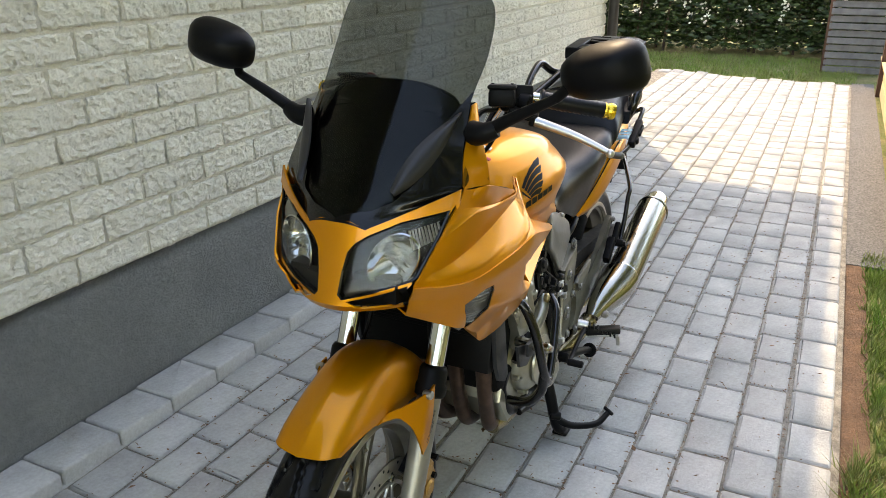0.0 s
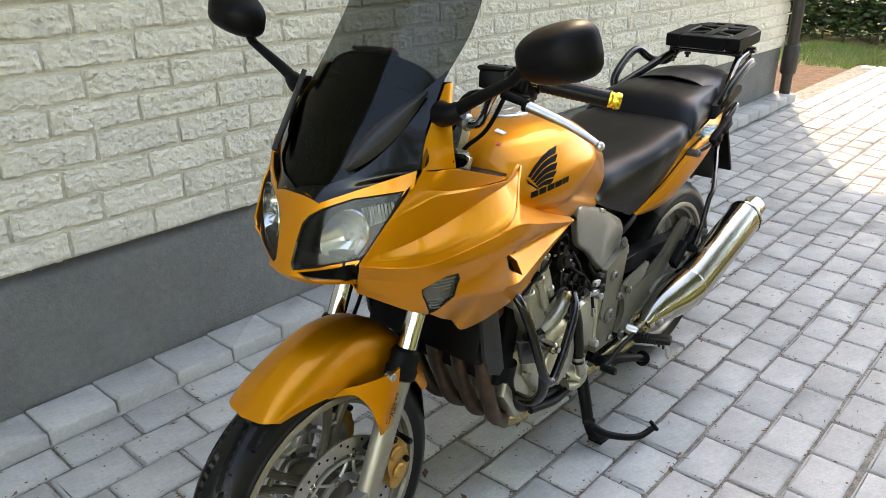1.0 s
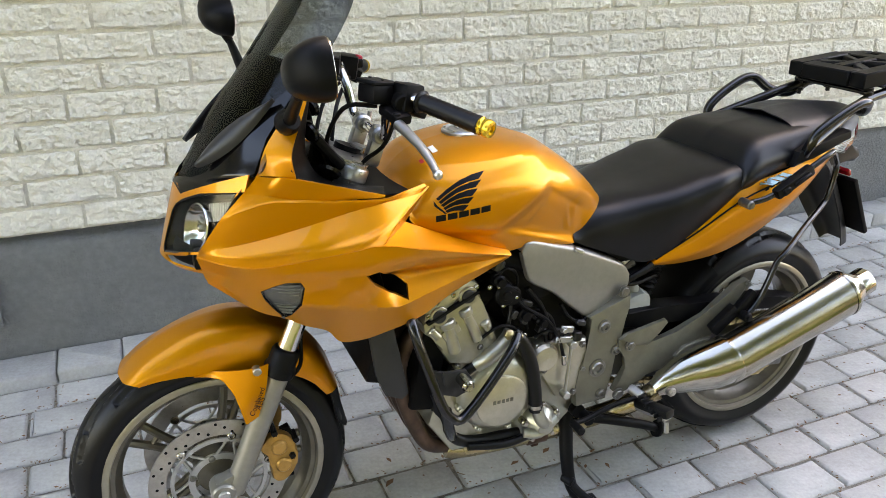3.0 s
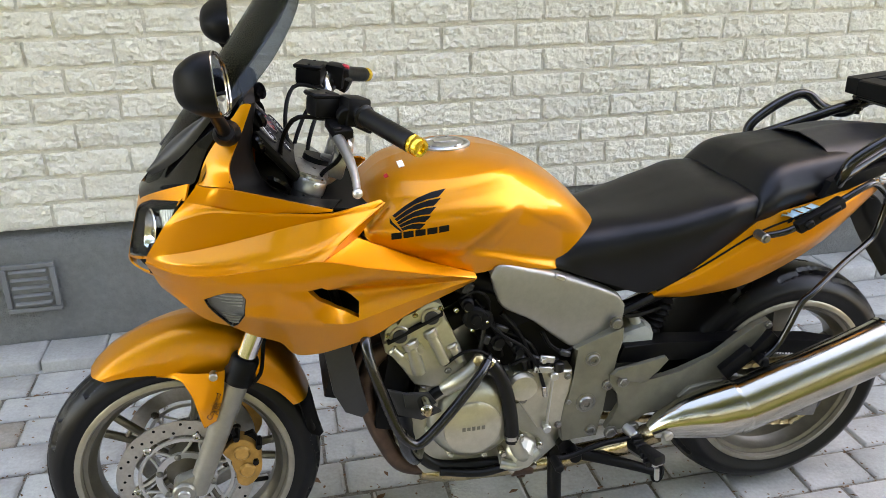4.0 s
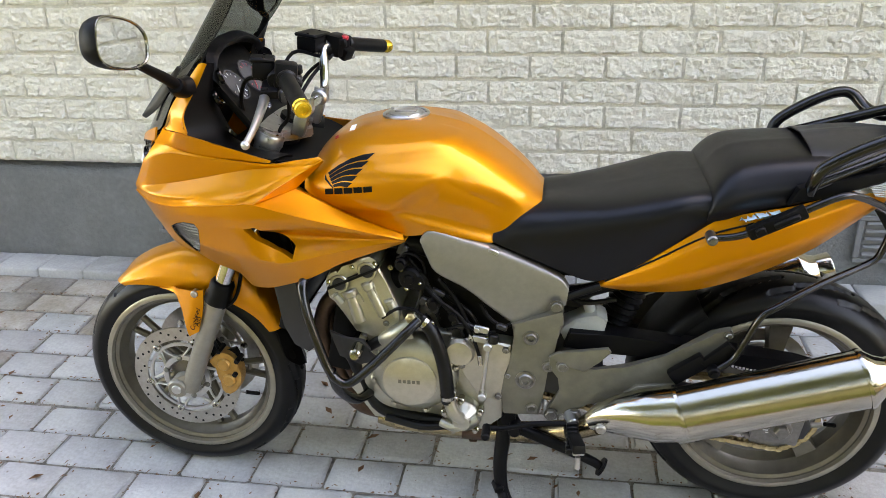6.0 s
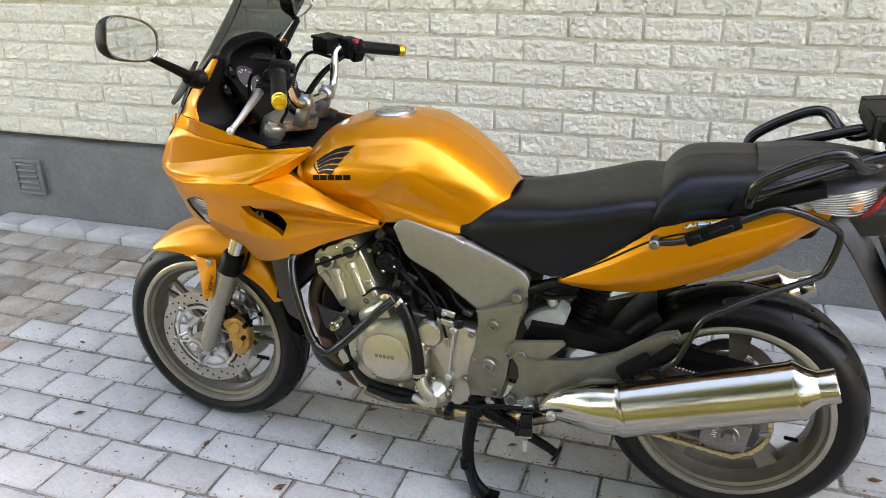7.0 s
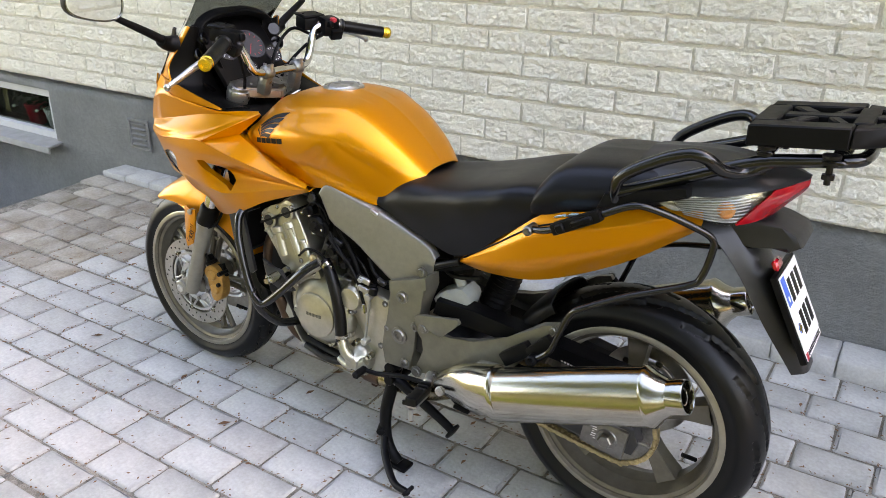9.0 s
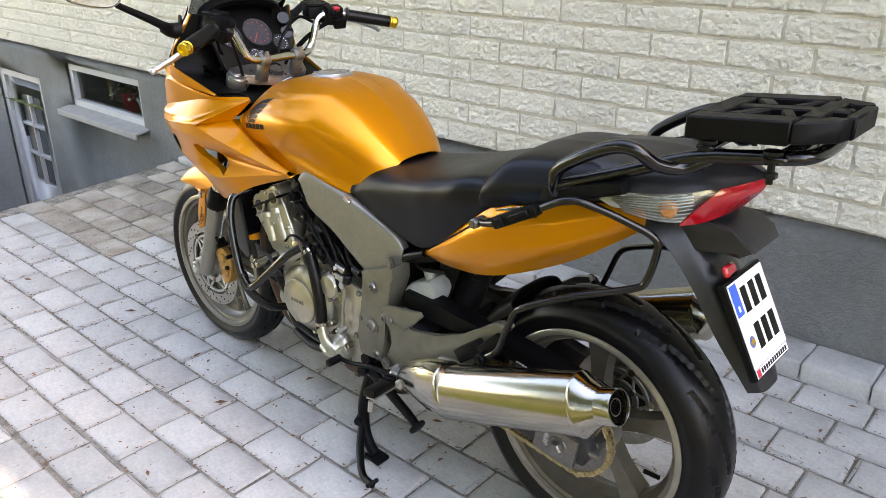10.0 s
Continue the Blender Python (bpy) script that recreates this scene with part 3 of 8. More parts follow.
def hedge(x0, x1, y0, y1, h, count, size, blossoms, seed, label, leaf=LEAF):
    hd = thing("hedge", label, "hedge", ((x0 + x1) / 2, (y0 + y1) / 2, -0.03))
    ox, oy = (x0 + x1) / 2, (y0 + y1) / 2
    rng = random.Random(seed)
    bm = bmesh.new()
    along_x = (x1 - x0) > (y1 - y0)
    n = int(max(x1 - x0, y1 - y0) * 3.2)
    for k in range(n):
        x = (x0 + (x1 - x0) * (k + rng.random()) / n if along_x else rng.uniform(x0, x1)) - ox
        y = (rng.uniform(y0, y1) if along_x else y0 + (y1 - y0) * (k + rng.random()) / n) - oy
        tube(bm, [(x, y, 0), (x + rng.uniform(-0.1, 0.1), y + rng.uniform(-0.1, 0.1), h * 0.5), (x + rng.uniform(-0.25, 0.25), y + rng.uniform(-0.25, 0.25), h * 0.92)], (0.02, 0.006), 5, 5)
    part("stem", bm, BARK, hd, kind="stuff")
    bm = bmesh.new()

    def spot(r):
        z = h * (0.02 + 0.98 * r.random() ** 1.25)
        g = 0.5 + 0.5 * noise.noise(V(x0 + r.random(), y0, z) * 1.5)
        return V(r.uniform(x0, x1) - ox + r.gauss(0, 0.08), r.uniform(y0, y1) - oy + r.gauss(0, 0.08), z + 0.1 * g)
    leaf_cloud(bm, rng, count, spot, size)
    part("foliage", bm, leaf, hd)
    if blossoms:
        bm = bmesh.new()
        for _ in range(blossoms):
            c = V(x0 - ox - 0.02 + rng.uniform(0, 0.2), rng.uniform(y0, y1) - oy, h * rng.uniform(0.15, 0.9))
            for _ in range(7):
                p = c + V(rng.gauss(0, 0.03), rng.gauss(0, 0.03), rng.gauss(0, 0.03))
                d = V(-1, rng.gauss(0, 0.5), rng.gauss(0, 0.5)).normalized()
                u, w = frame_of(d)
                bm.faces.new([bm.verts.new(p + q * 0.019) for q in (u, w, -u, -w)])
        part("blossom", bm, BLOSSOM, hd, "small white blossoms")
    return hd


hedge(10.4, 11.3, -2.5, 6.0, 2.8, 42000, 0.045, 190, 3, "dark green flowering hedge with white blossoms")
hedge(11.3, 12.3, -4.0, 8.0, 3.2, 9000, 0.13, 0, 9, "tall dark green hedge behind the flowering one")
hedge(-7.0, 12.0, -8.4, -6.8, 3.0, 11000, 0.13, 0, 4, "sunlit green garden hedge across the lawn", GLEAF)


def tree(x, y, h, seed):
    t = thing("tree", "broad leafy green garden tree, out of view, screening the sky", "tree", (x, y, -0.05), group="garden trees")
    rng = random.Random(seed)
    bm = bmesh.new()
    tube(bm, [(0, 0, 0), (0.05, 0.03, h * 0.25), (0, 0.1, h * 0.6)], (0.16, 0.07), 9, 8)
    tips = []
    for k in range(9):
        a = k * 2.4
        z = h * rng.uniform(0.25, 0.55)
        e = V(math.cos(a) * h * 0.28, math.sin(a) * h * 0.28, z + h * rng.uniform(0.15, 0.4))
        tube(bm, [(0, 0.05, z), tuple(e * 0.55 + V(0, 0, z * 0.45)), tuple(e)], (0.05, 0.015), 6, 6)
        tips.append(e)
    tips.append(V(0, 0, h * 0.9))
    part("trunk", bm, BARK, t)
    bm = bmesh.new()

    def spot(r):
        c = r.choice(tips)
        return c + V(r.gauss(0, 1), r.gauss(0, 1), r.gauss(0, 1.0)) * h * 0.13
    leaf_cloud(bm, rng, 7000, spot, 0.15)
    part("crown", bm, GLEAF, t)


# trees out of view: heights and places chosen to screen skylight and fill reflections
for k, (tx, ty, th) in enumerate(((-9.0, -6.8, 8.5), (-4.6, -8.6, 9.5), (-1.4, -7.6, 8.0), (1.6, -9.0, 10.0), (4.6, -7.8, 8.5))):
    tree(tx, ty, th, 11 + k)

# grass tufts
bm = bmesh.new()
rng = random.Random(2)


def tuft(bm, x, y, h, n):
    for _ in range(n):
        a, r = rng.uniform(0, 6.28), rng.uniform(0, 0.03)
        p = V(x + math.cos(a) * r, y + math.sin(a) * r, -0.03)
        lean = V(rng.gauss(0, 0.4), rng.gauss(0, 0.4), 1) * h * rng.uniform(0.5, 1.2)
        s = V(math.cos(a), math.sin(a), 0) * 0.0032
        bm.faces.new([bm.verts.new(q) for q in (p - s, p + s, p + lean)])


for _ in range(2600):
    x = rng.uniform(-0.2, 3.0)
    tuft(bm, x, -1.03 - abs(rng.gauss(0, 0.35)), 0.05, 5)
for _ in range(2200):
    tuft(bm, rng.uniform(8.45, 10.4), rng.uniform(-1.0, 2.2), 0.07, 5)
for _ in range(50):
    tuft(bm, rng.uniform(0.75, 1.15), rng.uniform(-1.02, -0.96), 0.09, 6)
tagged(new("grass", mesh_of("grass", bm, GRASS, fix=False)), "short green and straw lawn grass blades", "grass", kind="stuff")

# ---- the motorcycle: front axle at x = 0, rear axle at x = 1.48, its left side towards -y ----
bike = thing("motorcycle", "gold sports touring motorcycle with black seat on its centre stand", "motorcycle")
FRONT, REAR = V(0.0, 0, 0.294), V(1.48, 0, 0.322)


def ring(bm, at, axis, r0, r1, t, seg=48):
    return lathe(bm, [(r0, -t / 2), (r1, -t / 2), (r1, t / 2), (r0, t / 2)], at, axis, seg, closed=True)


def tyre_mesh(at, R, half, bead, lean, seg, cut):
    """A tyre with tread grooves cut into its crown."""
    prof = []
    n = 56
    for i in range(n + 1):
        a = math.pi * (i / n)
        h = -math.cos(a) * half
        s = math.sin(a)
        r = bead + (R - bead) * (s ** 0.62 if s > 0 else 0)
        hh = h * (1.0 if s > 0.25 else 0.80 + 0.2 * s / 0.25)
        prof.append((r, hh))
    prof += [(bead - 0.004, half * 0.7), (bead - 0.004, -half * 0.7)]
    bm = bmesh.new()
    lathe(bm, prof, at, (0, 1, 0), seg, closed=True)
    at = Vector(at)
    for v in bm.verts:
        d = v.co - at
        rad = math.hypot(d.x, d.z)
        if rad < bead + (R - bead) * 0.62:
            continue
        ang = math.atan2(d.z, d.x)
        u = abs(d.y) / half
        side_ = 1 if d.y > 0 else -1
        ph = (ang * cut / (2 * math.pi) + (0.5 if side_ > 0 else 0)) % 1.0
        q2 = (ph + 0.45) % 1.0
        deep = 0.0
        if 0.05 < ph < 0.92:
            deep = max(deep, 1 - abs(u - (0.10 + lean * ph)) * half / 0.0066)
        if 0.15 < q2 < 0.75:
            deep = max(deep, 1 - abs(u - (0.46 + lean * 0.8 * q2)) * half / 0.0060)
        if deep > 0:
            k = (rad - 0.0085 * min(1.0, deep * 2.2)) / rad
            v.co.x, v.co.z = at.x + d.x * k, at.z + d.z * k
    return bm


def wheel(name, at, R, half, rim_r, front):
    bm = bmesh.new()
    rw = half * 0.84
    prof = [(rim_r + 0.012, -rw), (rim_r + 0.012, -rw + 0.006), (rim_r - 0.002, -rw + 0.014), (rim_r - 0.012, -rw * 0.45), (rim_r - 0.012, rw * 0.45), (rim_r - 0.002, rw - 0.014), (rim_r + 0.012, rw - 0.006), (rim_r + 0.012, rw),
            (rim_r + 0.001, rw), (rim_r - 0.002, rw - 0.010), (rim_r - 0.011, rw - 0.013), (rim_r - 0.016, rw * 0.5), (rim_r - 0.026, rw * 0.3), (rim_r - 0.028, 0), (rim_r - 0.026, -rw * 0.3), (rim_r - 0.016, -rw * 0.5), (rim_r - 0.011, -rw + 0.013), (rim_r - 0.002, -rw + 0.010), (rim_r + 0.001, -rw)]
    lathe(bm, prof, (0, 0, 0), (0, 1, 0), 72, closed=True)
    w = part(name, bm, RIM, bike, "bronze grey cast alloy wheel with black tyre", sharp=30)
    w.location = at
    for side_ in (-1, 1):
        bm = bmesh.new()
        lathe(bm, [(rim_r - 0.001, side_ * (rw - 0.006)), (rim_r + 0.002, side_ * (rw + 0.003)), (rim_r + 0.010, side_ * (rw + 0.004)), (rim_r + 0.0155, side_ * (rw + 0.001)), (rim_r + 0.0155, side_ * (rw - 0.006))], (0, 0, 0), (0, 1, 0), 72, closed=True)
        part("rim_lip", bm, RIMLIP, w, "bright worn rim edge")
    part("tyre", tyre_mesh((0, 0, 0), R, half, rim_r + 0.006, 0.42, 360, 12), RUBBER, w, "black road tyre with slanted grooves", sharp=35)
    bm = bmesh.new()
    lathe(bm, [(0.02, -0.06), (0.045, -0.055), (0.05, -0.02), (0.05, 0.02), (0.045, 0.055), (0.02, 0.06)], (0, 0, 0), (0, 1, 0), 28)
    part("hub", bm, RIM, w)
    for k in range(5):
        a0 = 2 * math.pi * k / 5 + (1.25 if front else 0.3)
        bm = bmesh.new()
        m = Matrix.Rotation(-a0, 4, "Y")
        if front:
            for s in (-1, 1):
                tube(bm, [m @ V(0.045, 0, s * 0.014), m @ V(0.12, 0, s * 0.012), m @ V(rim_r - 0.03, 0, s * 0.024)], 0.0095, 8, 6)
            tube(bm, [m @ V(rim_r - 0.075, 0, -0.017), m @ V(rim_r - 0.075, 0, 0.017)], 0.006, 6, 2)
        else:
            loft(bm, [[m @ V(0.04, y, -0.020) for y in (-0.024, 0.024)], [m @ V(0.12, y, -0.017) for y in (-0.020, 0.020)], [m @ V(rim_r - 0.028, y, -0.026) for y in (-0.026, 0.026)]], 2, 4)
            loft(bm, [[m @ V(0.04, y, 0.020) for y in (-0.024, 0.024)], [m @ V(0.12, y, 0.017) for y in (-0.020, 0.020)], [m @ V(rim_r - 0.028, y, 0.026) for y in (-0.026, 0.026)]], 2, 4)
            for y in (-0.022, 0.022):
                loft(bm, [[m @ V(0.04, y * 1.09, z) for z in (-0.020, 0.020)], [m @ V(0.12, y * 0.91, z) for z in (-0.017, 0.017)], [m @ V(rim_r - 0.028, y * 1.18, z) for z in (-0.026, 0.026)]], 2, 4)
        part("spoke", bm, RIM, w)
    bm = bmesh.new()
    a = -0.45
    d = V(math.cos(a), 0, math.sin(a))
    tube(bm, [d * (rim_r - 0.035) + V(0, -0.01, 0), d * (rim_r - 0.068) + V(0, -0.028, 0)], 0.0055, 8, 3)
    part("valve", bm, BLACK, w)
    return w


def brake_disc(w, y, r1, r0, arms, carrier_r):
    bm = bmesh.new()
    ring(bm, (0, y, 0), (0, 1, 0), r0, r1, 0.0045, 72)
    d = part("brake_disc", bm, DISC, w, "drilled steel brake disc")
    # flat black dots on the uncut steel give the dark of drilled holes
    bm = bmesh.new()
    s = -1 if y < 0 else 1
    for k in range(45):
        a = 2 * math.pi * k / 45
        r = r0 + (r1 - r0) * (0.22, 0.5, 0.78)[k % 3]
        lathe(bm, [(0.0034, 0), (0.0034, 0.0006)], (math.cos(a) * r, y + s * 0.0024, math.sin(a) * r), (0, s, 0), 8)
    ob = new("drilling", mesh_of("drilling", bm, BLACK))
    ob.parent = w
    tagged(ob, "black dots for the dark in the disc's drilled holes", kind="stuff")
    bm = bmesh.new()
    ring(bm, (0, y, 0), (0, 1, 0), carrier_r - 0.014, carrier_r, 0.007, 40)
    ring(bm, (0, y, 0), (0, 1, 0), r0 - 0.017, r0 - 0.009, 0.006, 60)
    carrier = new("disc_carrier", mesh_of("disc_carrier", bm, ALU))
    carrier.parent = d
    tagged(carrier, "open silver disc carrier rings")
    for k in range(arms):
        a = 2 * math.pi * k / arms + 0.2
        e, n_ = V(math.cos(a), 0, math.sin(a)), V(-math.sin(a), 0, math.cos(a))
        bm = bmesh.new()
        for q in (-1, 1):
            tube(bm, [e * (carrier_r - 0.004) + n_ * (q * 0.020) + V(0, y, 0), e * ((carrier_r + r0) / 2) + n_ * (q * 0.010) + V(0, y, 0), e * (r0 - 0.012) + n_ * (q * 0.013) + V(0, y, 0)], 0.0036, 8, 8)
        ob = new("carrier_arm", mesh_of("carrier_arm", bm, ALU))
        ob.parent = d
        bm = bmesh.new()
        lathe(bm, [(0.0095, -0.005), (0.0095, 0.004), (0.0075, 0.006), (0.0045, 0.006), (0.004, 0.002)], tuple(e * (r0 - 0.003) + V(0, y, 0)), (0, s, 0), 16)
        ob = new("disc_button", mesh_of("disc_button", bm, SATIN))
        ob.parent = d
        bm = bmesh.new()
        a += math.pi / arms
        e = V(math.cos(a), 0, math.sin(a))
        lathe(bm, [(0.0075, -0.004), (0.0075, 0.006), (0.004, 0.0085), (0.0, 0.0085)], tuple(e * (carrier_r - 0.008) + V(0, y, 0)), (0, s, 0), 12)
        ob = new("carrier_bolt", mesh_of("carrier_bolt", bm, BOLTM))
        ob.parent = d
    return d


fw = wheel("front_wheel", FRONT, 0.300, 0.060, 0.222, True)
for y in (-0.070, 0.070):
    brake_disc(fw, y, 0.148, 0.112, 6, 0.066)
rw = wheel("rear_wheel", REAR, 0.314, 0.080, 0.222, False)
brake_disc(rw, 0.095, 0.120, 0.088, 6, 0.05)
bm = bmesh.new()
ring(bm, (0, -0.045, 0), (0, 1, 0), 0.04, 0.075, 0.05, 32)
part("sprocket_carrier", bm, RIM, rw)

# sprocket and chain
SPY = -0.098
bm = bmesh.new()
ring(bm, REAR + V(0, SPY, 0), (0, 1, 0), 0.062, 0.090, 0.006, 44)
for k in range(42):
    a = 2 * math.pi * k / 42
    box(bm, REAR + V(math.cos(a) * 0.091, SPY, math.sin(a) * 0.091), (0.007, 0.005, 0.006), Matrix.Rotation(-a, 3, "Y"))
for k in range(6):
    a = 2 * math.pi * k / 6
    rod(bm, REAR + V(math.cos(a) * 0.056, SPY, math.sin(a) * 0.056), REAR + V(math.cos(a) * 0.056, SPY - 0.012, math.sin(a) * 0.056), 0.009, 6)
ring(bm, REAR + V(0, SPY, 0), (0, 1, 0), 0.03, 0.068, 0.005, 30)
part("sprocket", bm, BOLTM, bike, "rear chain sprocket")
bm = bmesh.new()
C0, R0, C1, R1 = V(0.905, SPY, 0.375), 0.034, REAR + V(0, SPY, 0), 0.093
path = []
for k in range(13):
    a = math.pi * (0.5 + k / 12)
    path.append(C0 + V(math.cos(a) * R0, 0, math.sin(a) * R0))
mid = (path[-1] + C1 - V(0, 0, R1)) / 2 - V(0, 0, 0.012)
path.append(mid)
for k in range(17):
    a = math.pi * (1.5 + k / 16)
    path.append(C1 + V(math.cos(a) * R1, 0, math.sin(a) * R1))
path.append(path[0])
run = spline(path, 2 * 62 + 1)[:-1]
for i, c in enumerate(run):
    nx = run[(i + 1) % len(run)]
    d = (nx - c)
    a = math.atan2(d.z, d.x)
    rot = Matrix.Rotation(-a, 3, "Y")
    off = 0.0075 if i % 2 else 0.0052
    for s in (-1, 1):
        box(bm, (c + nx) / 2 + V(0, s * off, 0), (d.length * 1.5, 0.0018, 0.0115), rot, 0.0028, 1)
    rod(bm, c - V(0, 0.0088, 0), c + V(0, 0.0088, 0), 0.0042, 8)
part("chain", bm, CHAINM, bike, "gold coloured drive chain")


# forks
def fork_at(z):
    return 0.028 + 0.435 * (z - 0.294)


for s in (-1, 1):
    y = s * 0.108
    bm = bmesh.new()
    tube(bm, [(fork_at(0.285) + 0.0, y, 0.285), (fork_at(0.33), y, 0.33), (fork_at(0.45), y, 0.45), (fork_at(0.565), y, 0.565)], (0.023, 0.026), 20, 12)
    rod(bm, (0, y - 0.026, 0.294), (0, y + 0.026, 0.294), 0.026, 20, 0.004)
    box(bm, (0.018, y, 0.305), (0.05, 0.034, 0.05), turn(0, -20), 0.008)
    leg = part("fork_leg", bm, FORKM, bike, "grey painted lower fork leg")
    bm = bmesh.new()
    rod(bm, (0, y - 0.030, 0.294), (0, y + 0.030, 0.294), 0.013, 16, 0.002)
    rod(bm, (0, y - 0.031, 0.294), (0, y + 0.031, 0.294), 0.007, 6)
    part("axle_end", bm, ALU, leg)
    bm = bmesh.new()
    lathe(bm, [(0.027, 0), (0.033, 0.004), (0.034, 0.022), (0.030, 0.030), (0.030, 0.056), (0.026, 0.064), (0.022, 0.066)], (fork_at(0.545), y, 0.545), (0.435, 0, 1), 20)
    part("dust_cover", bm, BLACK, leg)
    bm = bmesh.new()
    tube(bm, [(fork_at(0.6), y, 0.6), (fork_at(0.80), y, 0.80)], 0.0205, 18, 2)
    part("fork_tube", bm, CHROME, leg)
    # caliper
    bm = bmesh.new()
    ys = -0.103 if s < 0 else 0.071
    plate(bm, [(0.085, 0.365), (0.118, 0.395), (0.150, 0.385), (0.168, 0.345), (0.160, 0.295), (0.130, 0.268), (0.108, 0.285), (0.112, 0.33)], ys, 0.032, 0.007, smooth=26)
    for cx, cz in ((0.128, 0.362), (0.135, 0.315)):
        rod(bm, (cx, ys + 0.002 if s < 0 else ys + 0.03, cz), (cx, (ys - 0.008) if s < 0 else ys + 0.042, cz), 0.018, 18, 0.004)
    cal = part("brake_caliper", bm, GOLDAN, leg, "gold brake caliper")
    bm = bmesh.new()
    plate(bm, [(0.06, 0.40), (0.10, 0.42), (0.125, 0.39), (0.155, 0.40), (0.17, 0.36), (0.12, 0.36), (0.095, 0.36)], s * 0.085, 0.012, 0.003)
    for bx, bz in ((0.12, 0.402), (0.165, 0.375), (0.155, 0.335)):
        rod(bm, (bx, s * 0.075, bz), (bx, s * 0.112, bz), 0.007, 6)
    part("caliper_bracket", bm, BLACK, leg)
    bm = bmesh.new()
    tube(bm, [(0.118, s * 0.10, 0.40), (0.112, s * 0.115, 0.46), (0.135, s * 0.12, 0.52), (0.185, s * 0.11, 0.555), (0.20, s * 0.08, 0.62), (0.24, s * 0.06, 0.75)], 0.0045, 8, 30)
    part("brake_hose", bm, BLACK, leg)
# triple clamps and stem
bm = bmesh.new()
box(bm, (0.232, 0, 0.765), (0.07, 0.27, 0.04), turn(0, 23), 0.012)
rod(bm, (0.235, 0, 0.72), (0.345, 0, 0.99), 0.03, 20)
part("lower_fork_clamp", bm, BLACK, bike)
bm = bmesh.new()
plate3 = [(fork_at(0.975) - 0.026, -0.118), (fork_at(0.975) + 0.014, -0.122), (fork_at(0.975) + 0.040, -0.055), (fork_at(0.975) + 0.064, 0.0), (fork_at(0.975) + 0.040, 0.055), (fork_at(0.975) + 0.014, 0.122), (fork_at(0.975) - 0.026, 0.118), (fork_at(0.975) - 0.030, 0.0)]
lo = [bm.verts.new((x, y, 0.958 - (x - 0.33) * 0.35)) for x, y in plate3]
hi = [bm.verts.new((x, y, 0.984 - (x - 0.33) * 0.35)) for x, y in plate3]
bm.faces.new(lo[::-1]), bm.faces.new(hi)
for i in range(8):
    bm.faces.new([lo[i], lo[(i + 1) % 8], hi[(i + 1) % 8], hi[i]])
bmesh.ops.bevel(bm, geom=bm.edges[:], offset=0.005, segments=2, affect="EDGES")
for s in (-1, 1):
    lathe(bm, [(0.029, -0.055), (0.030, -0.020), (0.0325, -0.018), (0.0325, 0.004), (0.030, 0.008), (0.026, 0.008), (0.025, 0.014), (0.020, 0.016), (0.019, 0.012), (0.008, 0.012), (0.007, 0.018), (0.0, 0.018)], (fork_at(0.97), s * 0.100, 0.968), (0.42, 0, 1), 28)
lathe(bm, [(0.022, 0), (0.022, 0.012), (0.014, 0.014)], (0.365, 0, 0.975), (0.42, 0, 1), 6)
yoke = part("top_yoke", bm, YOKE, bike, "silver cast top yoke with fork caps")

# handlebar
for s in (-1, 1):
    bm = bmesh.new()
    box(bm, (0.380, s * 0.058, 0.985), (0.032, 0.028, 0.055), turn(0, 20), 0.008)
    rod(bm, (0.393, s * 0.042, 1.020), (0.393, s * 0.074, 1.020), 0.0195, 18, 0.005)
    for q in (-1, 1):
        rod(bm, (0.395 + q * 0.013, s * 0.058, 1.022), (0.399 + q * 0.013, s * 0.058, 1.043), 0.005, 8)
    part("bar_clamp", bm, YOKE, yoke)
bm = bmesh.new()
half_bar = [(0.394, 0, 1.020), (0.394, 0.06, 1.020), (0.390, 0.105, 1.030), (0.385, 0.135, 1.085), (0.382, 0.160, 1.115), (0.405, 0.20, 1.122), (0.445, 0.27, 1.108), (0.488, 0.345, 1.092)]
tube(bm, [(x, -y, z) for x, y, z in half_bar[::-1]] + half_bar[1:], 0.0112, 14, 80)
bar = part("handlebar", bm, CHROME, bike, "chromed steel handlebar")
